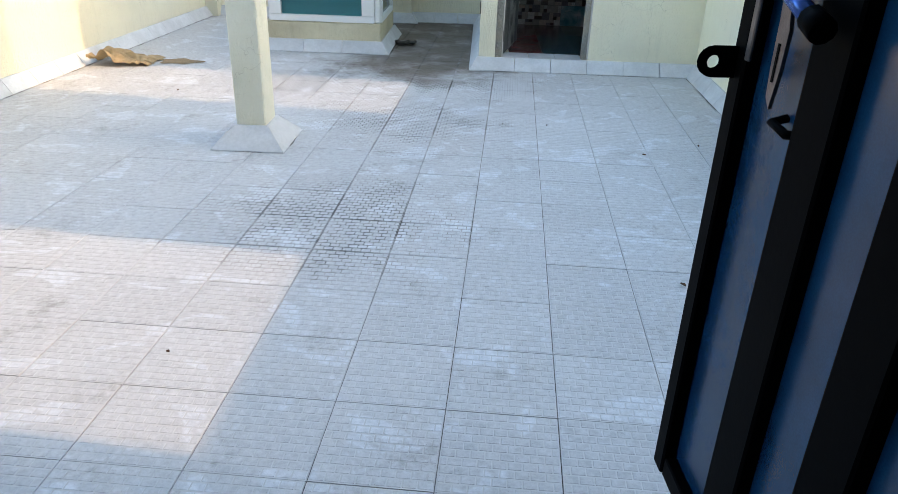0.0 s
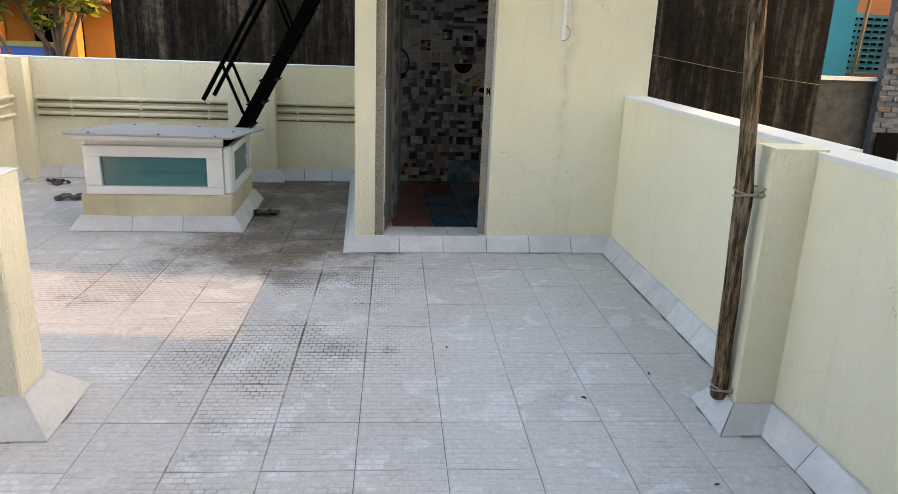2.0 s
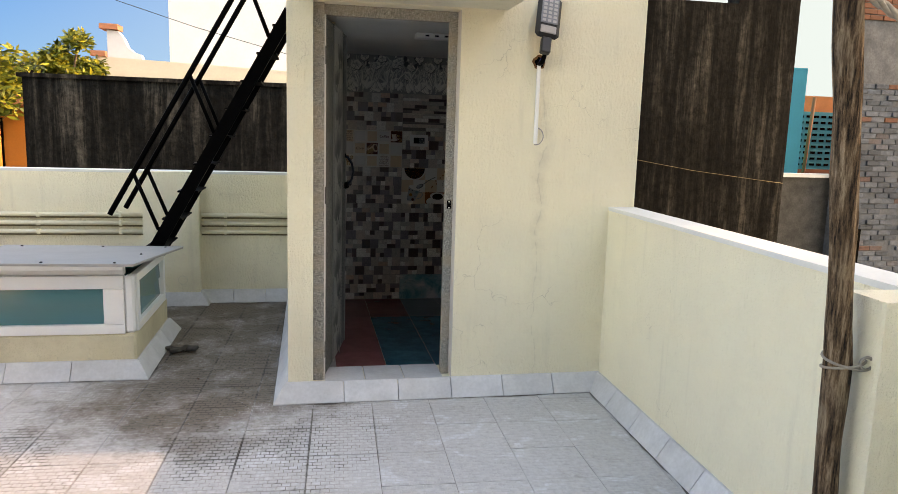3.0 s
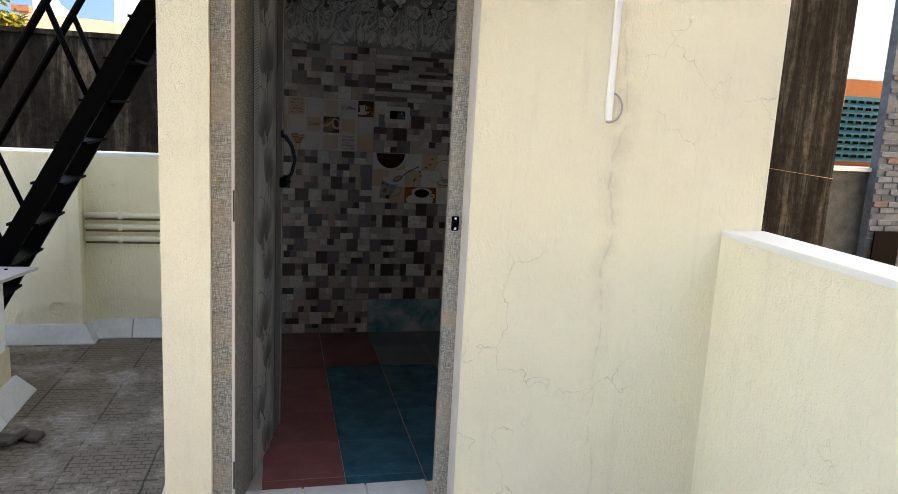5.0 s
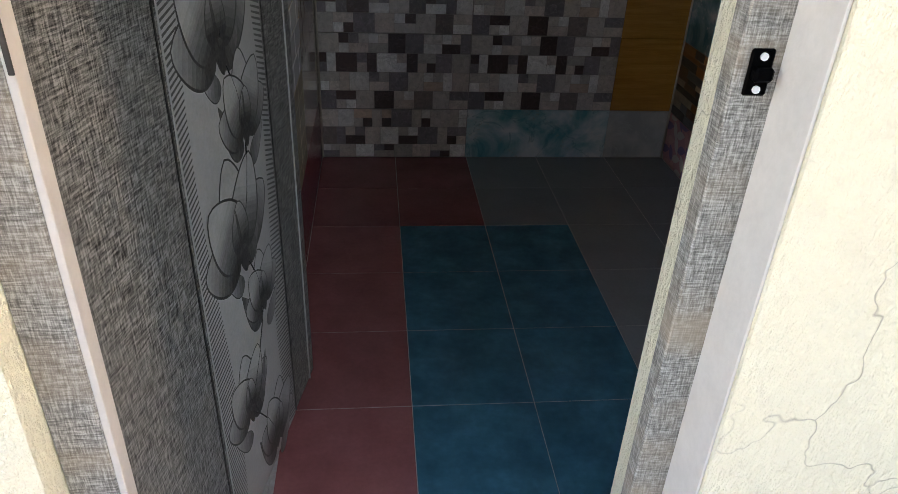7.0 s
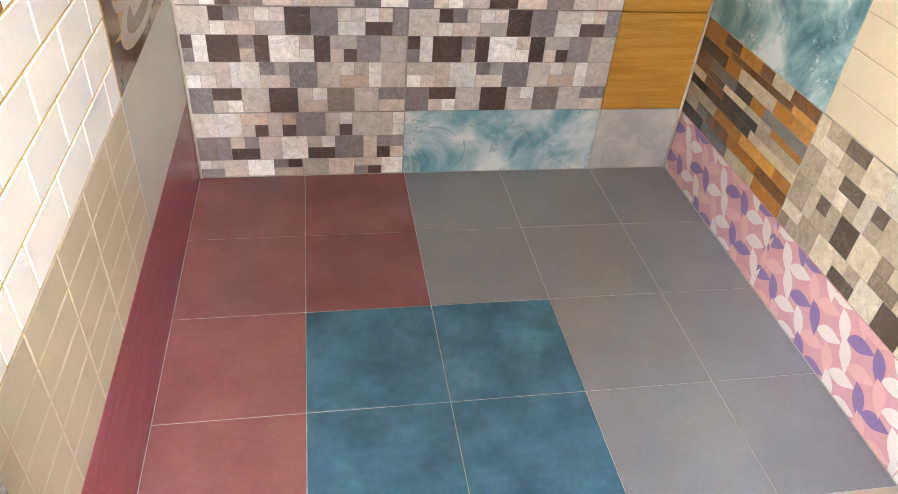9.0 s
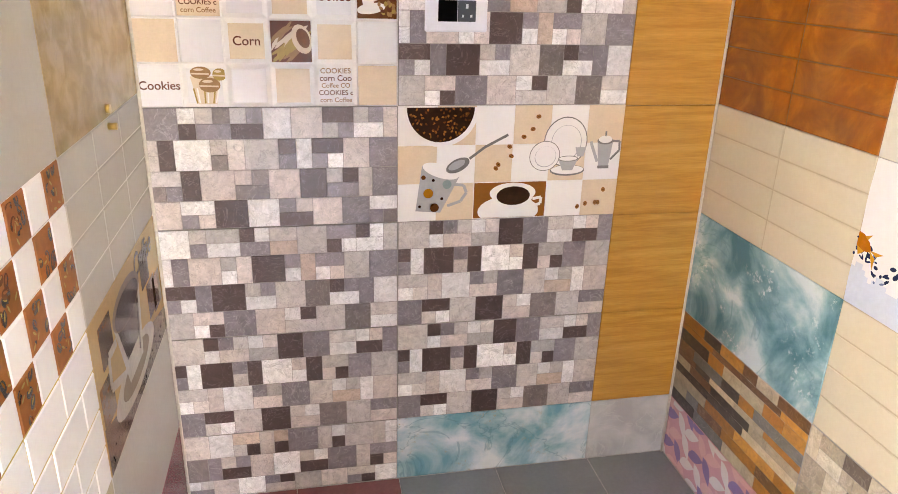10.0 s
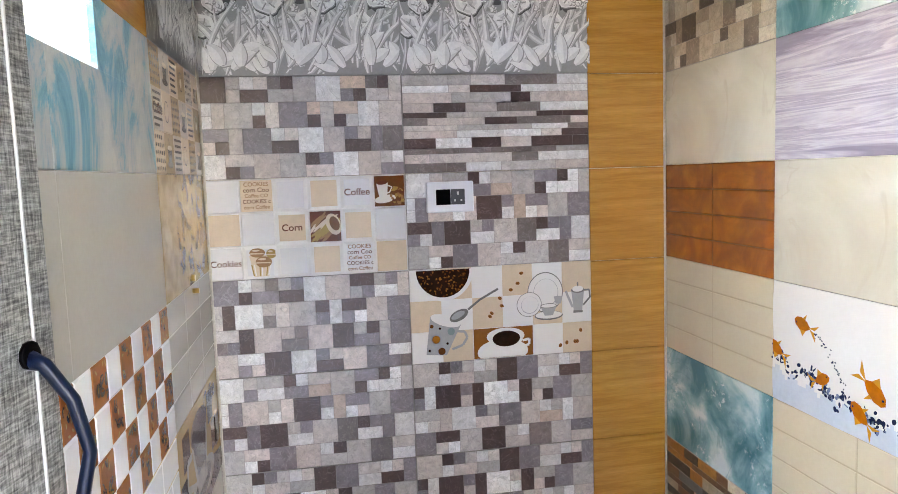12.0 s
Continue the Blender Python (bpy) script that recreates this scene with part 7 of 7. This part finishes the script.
part("wall", box((7.74, 12.46, -3.2), (14, 12.59, 6.0)), surface("grey_render", (0.12, 0.14, 0.165), 0.4, 5, 30, 0.95, bump=0.8), bh)
M_OLDB, M_NEWB = old_brick(), surface("new_brick", (0.19, 0.075, 0.045), 0.2, 9, 60, 0.9, piece=0.35)
brk = mesh_of("brick", box((0, -0.03, 0), (0.215, 0.02, 0.066), 0.004), M_OLDB)
brk2 = mesh_of("brick", box((0, -0.03, 0), (0.215, 0.02, 0.066), 0.004), M_NEWB)
rng = random.Random(6)
for j in range(60):
    zc = -0.45 + 0.08 * j
    if 2.3 < zc < 3.2:
        continue
    for i in range(7):
        if zc < 2.3 and rng.random() < 0.12:
            continue
        ob = new("brick", brk2 if zc >= 3.2 else brk)
        ob.parent = bh
        ob.matrix_basis = Matrix.Translation((7.75 + 0.226 * i + (0.113 if j % 2 else 0), 12.455 + rng.uniform(0.008, 0.03), zc))
part("opening", box((7.8, 12.40, -0.6), (8.2, 12.42, 0.2)), M_BLACK, bh, "dark opening")

# ---------------------------------------------------------------- litter on the terrace
card = thing("crumpled_sack", "crumpled flattened brown paper sack on the floor tiles", "sack")
bm = bmesh.new()
n, mth = 34, 22
grid = []
for i in range(n + 1):
    row = []
    for j in range(mth + 1):
        u, v = i / n, j / mth
        x, y = -3.03 + 0.42 * u, 6.28 + 0.34 * v
        hgt = (noise.noise(Vector((u * 3.2, v * 2.6, 1.3))) * 0.5 + 0.5) * 0.15 * (1 - u) ** 0.7 + abs(noise.noise(Vector((u * 6, v * 6, 4)))) * 0.09 * (1 - 0.7 * u)
        row.append(bm.verts.new((x + 0.03 * noise.noise(Vector((u * 5, v * 5, 9))), y + 0.03 * noise.noise(Vector((u * 5, v * 5, 2))) + 0.2 * u * 0.6, 0.004 + hgt)))
    grid.append(row)
for i in range(n):
    for j in range(mth):
        bm.faces.new((grid[i][j], grid[i + 1][j], grid[i + 1][j + 1], grid[i][j + 1]))
ex = bmesh.ops.extrude_face_region(bm, geom=bm.faces[:])
bmesh.ops.translate(bm, vec=(0, 0, -0.003), verts=[g for g in ex["geom"] if isinstance(g, bmesh.types.BMVert)])
bmesh.ops.recalc_face_normals(bm, faces=bm.faces[:])
part("sheet", bm, surface("sack_paper", (0.40, 0.29, 0.16), 0.25, 12, 90, 0.9), card)
stain = thing("dried_mud", "thin brown mud stain on the tiles", "mud")
bm = bmesh.new()
f = bm.faces.new([bm.verts.new((-2.45 + 0.17 * math.cos(a) * (1 + 0.25 * math.sin(3 * a + 1)), 6.62 + 0.10 * math.sin(a) * (1 + 0.2 * math.sin(5 * a)), 0.0035)) for a in np.linspace(0, 6.28, 28)[:-1]])
part("film", bm, surface("mud", (0.30, 0.21, 0.12), 0.3, 20, 90, 0.95), stain)


def debris(x, y, s, seed, label, name="rubble", c=(0.10, 0.085, 0.07)):
    r = random.Random(seed)
    t = thing(name, label, "litter", "litter on the terrace")
    bm = bmesh.new()
    for k in range(6):
        m = Matrix.Translation((x + r.uniform(-1, 1) * s, y + r.uniform(-1, 1) * s * 0.6, 0.012 + r.uniform(0, 0.02))) @ Euler((r.uniform(-0.5, 0.5), r.uniform(-0.5, 0.5), r.uniform(0, 3))).to_matrix().to_4x4()
        add_box(bm, (-s * 0.45, -s * 0.25, -0.008), (s * 0.45, s * 0.25, 0.012), 0.004, m)
    part("bits", bm, surface("litter_" + str(seed), c, 0.35, 20, 90, 0.9), t)


debris(-0.72, 7.70, 0.085, 3, "broken tile bits and twigs by the roof light", c=(0.09, 0.08, 0.07))
debris(-2.35, 8.2, 0.10, 4, "small heap of dark rags behind the roof light", "rag_heap", (0.14, 0.13, 0.12))
debris(-2.65, 8.75, 0.07, 5, "small heap of dark rags by the parapet", "rag_heap", (0.08, 0.07, 0.07))
leafm = surface("dry_leaf", (0.12, 0.06, 0.03), 0.3, 60, 90, 0.9)
rng = random.Random(15)
for x, y in ((-0.93, 2.62), (0.65, 2.75), (1.17, 4.1), (0.9, 4.7), (-0.55, 7.15), (-2.1, 5.7), (0.4, 5.2), (1.25, 4.9), (0.75, 3.2), (-0.3, 6.4)):
    lf = thing("dry_leaf", "small curled dry brown leaf on the tiles", "leaf", "dry leaves")
    bm = bmesh.new()
    a = rng.uniform(0, 6)
    s = rng.uniform(0.008, 0.016)
    rows = []
    for t in np.linspace(0, 1, 6):
        wd = s * 0.6 * math.sin(math.pi * min(0.98, t + 0.02))
        rows.append([bm.verts.new((x + (t - 0.5) * 2 * s * math.cos(a) - q * wd * math.sin(a), y + (t - 0.5) * 2 * s * math.sin(a) + q * wd * math.cos(a), 0.004 + 0.006 * abs(q) + 0.004 * t)) for q in (-1, 0, 1)])
    for p, q in zip(rows, rows[1:]):
        for k in range(2):
            bm.faces.new((p[k], p[k + 1], q[k + 1], q[k]))
    part("blade", bm, leafm, lf)

# ---------------------------------------------------------------- floor tiles of the terrace
P = 0.306
U, V = Vector((math.cos(SKEW), math.sin(SKEW), 0)), Vector((-math.sin(SKEW), math.cos(SKEW), 0))
O = Vector((-0.045, 3.344, 0))
bm = bmesh.new()
T = P - 0.0014
base = [bm.verts.new(p) for p in ((0.0014, 0.0014, -0.011), (T, 0.0014, -0.011), (T, T, -0.011), (0.0014, T, -0.011))]
mid = [bm.verts.new(p) for p in ((0.0014, 0.0014, -0.0012), (T, 0.0014, -0.0012), (T, T, -0.0012), (0.0014, T, -0.0012))]
f = bm.faces.new(mid)
f.material_index = 1
for i in range(4):
    bm.faces.new((base[i], base[(i + 1) % 4], mid[(i + 1) % 4], mid[i]))
NX, NY = 8, 10
sx, sy = (T - 0.0048) / NX, (T - 0.0048) / NY
for j in range(NY):
    cuts = [0.0] + [i + 0.5 for i in range(NX)] + [float(NX)] if j % 2 else [float(i) for i in range(NX + 1)]
    for a_, b_ in zip(cuts, cuts[1:]):
        y0 = 0.0033 + sy * j
        pad(bm, 0.0033 + sx * a_ + 0.0012, y0 + 0.0021, 0.0033 + sx * b_ - 0.0012, y0 + sy - 0.0021, -0.0016, -0.0003, 0, 0.0012)
tile_mesh = mesh_of("floor_tile", bm, M_TILE, M_GRIME)
rot = Matrix(((U.x, V.x, 0, 0), (U.y, V.y, 0, 0), (0, 0, 1, 0), (0, 0, 0, 1)))
spots = []
for i in range(-12, 7):
    for j in range(-9, 20):
        c = O + U * P * (i + 0.5) + V * P * (j + 0.5)
        if c.x < -3.45 or c.x > 1.78 or c.y > 9.25 or (c.x > 0.02 and c.y > 6.87):
            continue
        spots.append((c, O + U * P * i + V * P * j))
spots.sort(key=lambda s: (s[0].x - 0.1) ** 2 + ((s[0].y - 4.2) * 0.75) ** 2)
rng = random.Random(30)
for c, o in spots[:300]:
    ob = new("floor_tile", tile_mesh)
    ob.parent = floor
    ob.matrix_basis = Matrix.Translation(o + Vector((0, 0, rng.uniform(-0.0012, 0.0006)))) @ rot
src = [v.co.copy() for v in tile_mesh.vertices]
pol = [(tuple(p.vertices), p.material_index) for p in tile_mesh.polygons]
vs_, fs_, ms_ = [], [], []
for c, o in spots[300:]:
    m = Matrix.Translation(o) @ rot
    k = len(vs_)
    vs_ += [m @ v for v in src]
    fs_ += [tuple(q + k for q in p) for p, _ in pol]
    ms_ += [q for _, q in pol]
me = bpy.data.meshes.new("floor_tiles_far")
me.from_pydata(vs_, [], fs_)
me.materials.append(M_TILE)
me.materials.append(M_GRIME)
me.polygons.foreach_set("material_index", ms_)
far_tiles = new("floor_tiles", me)
far_tiles.parent = floor
tagged(far_tiles, kind="stuff")
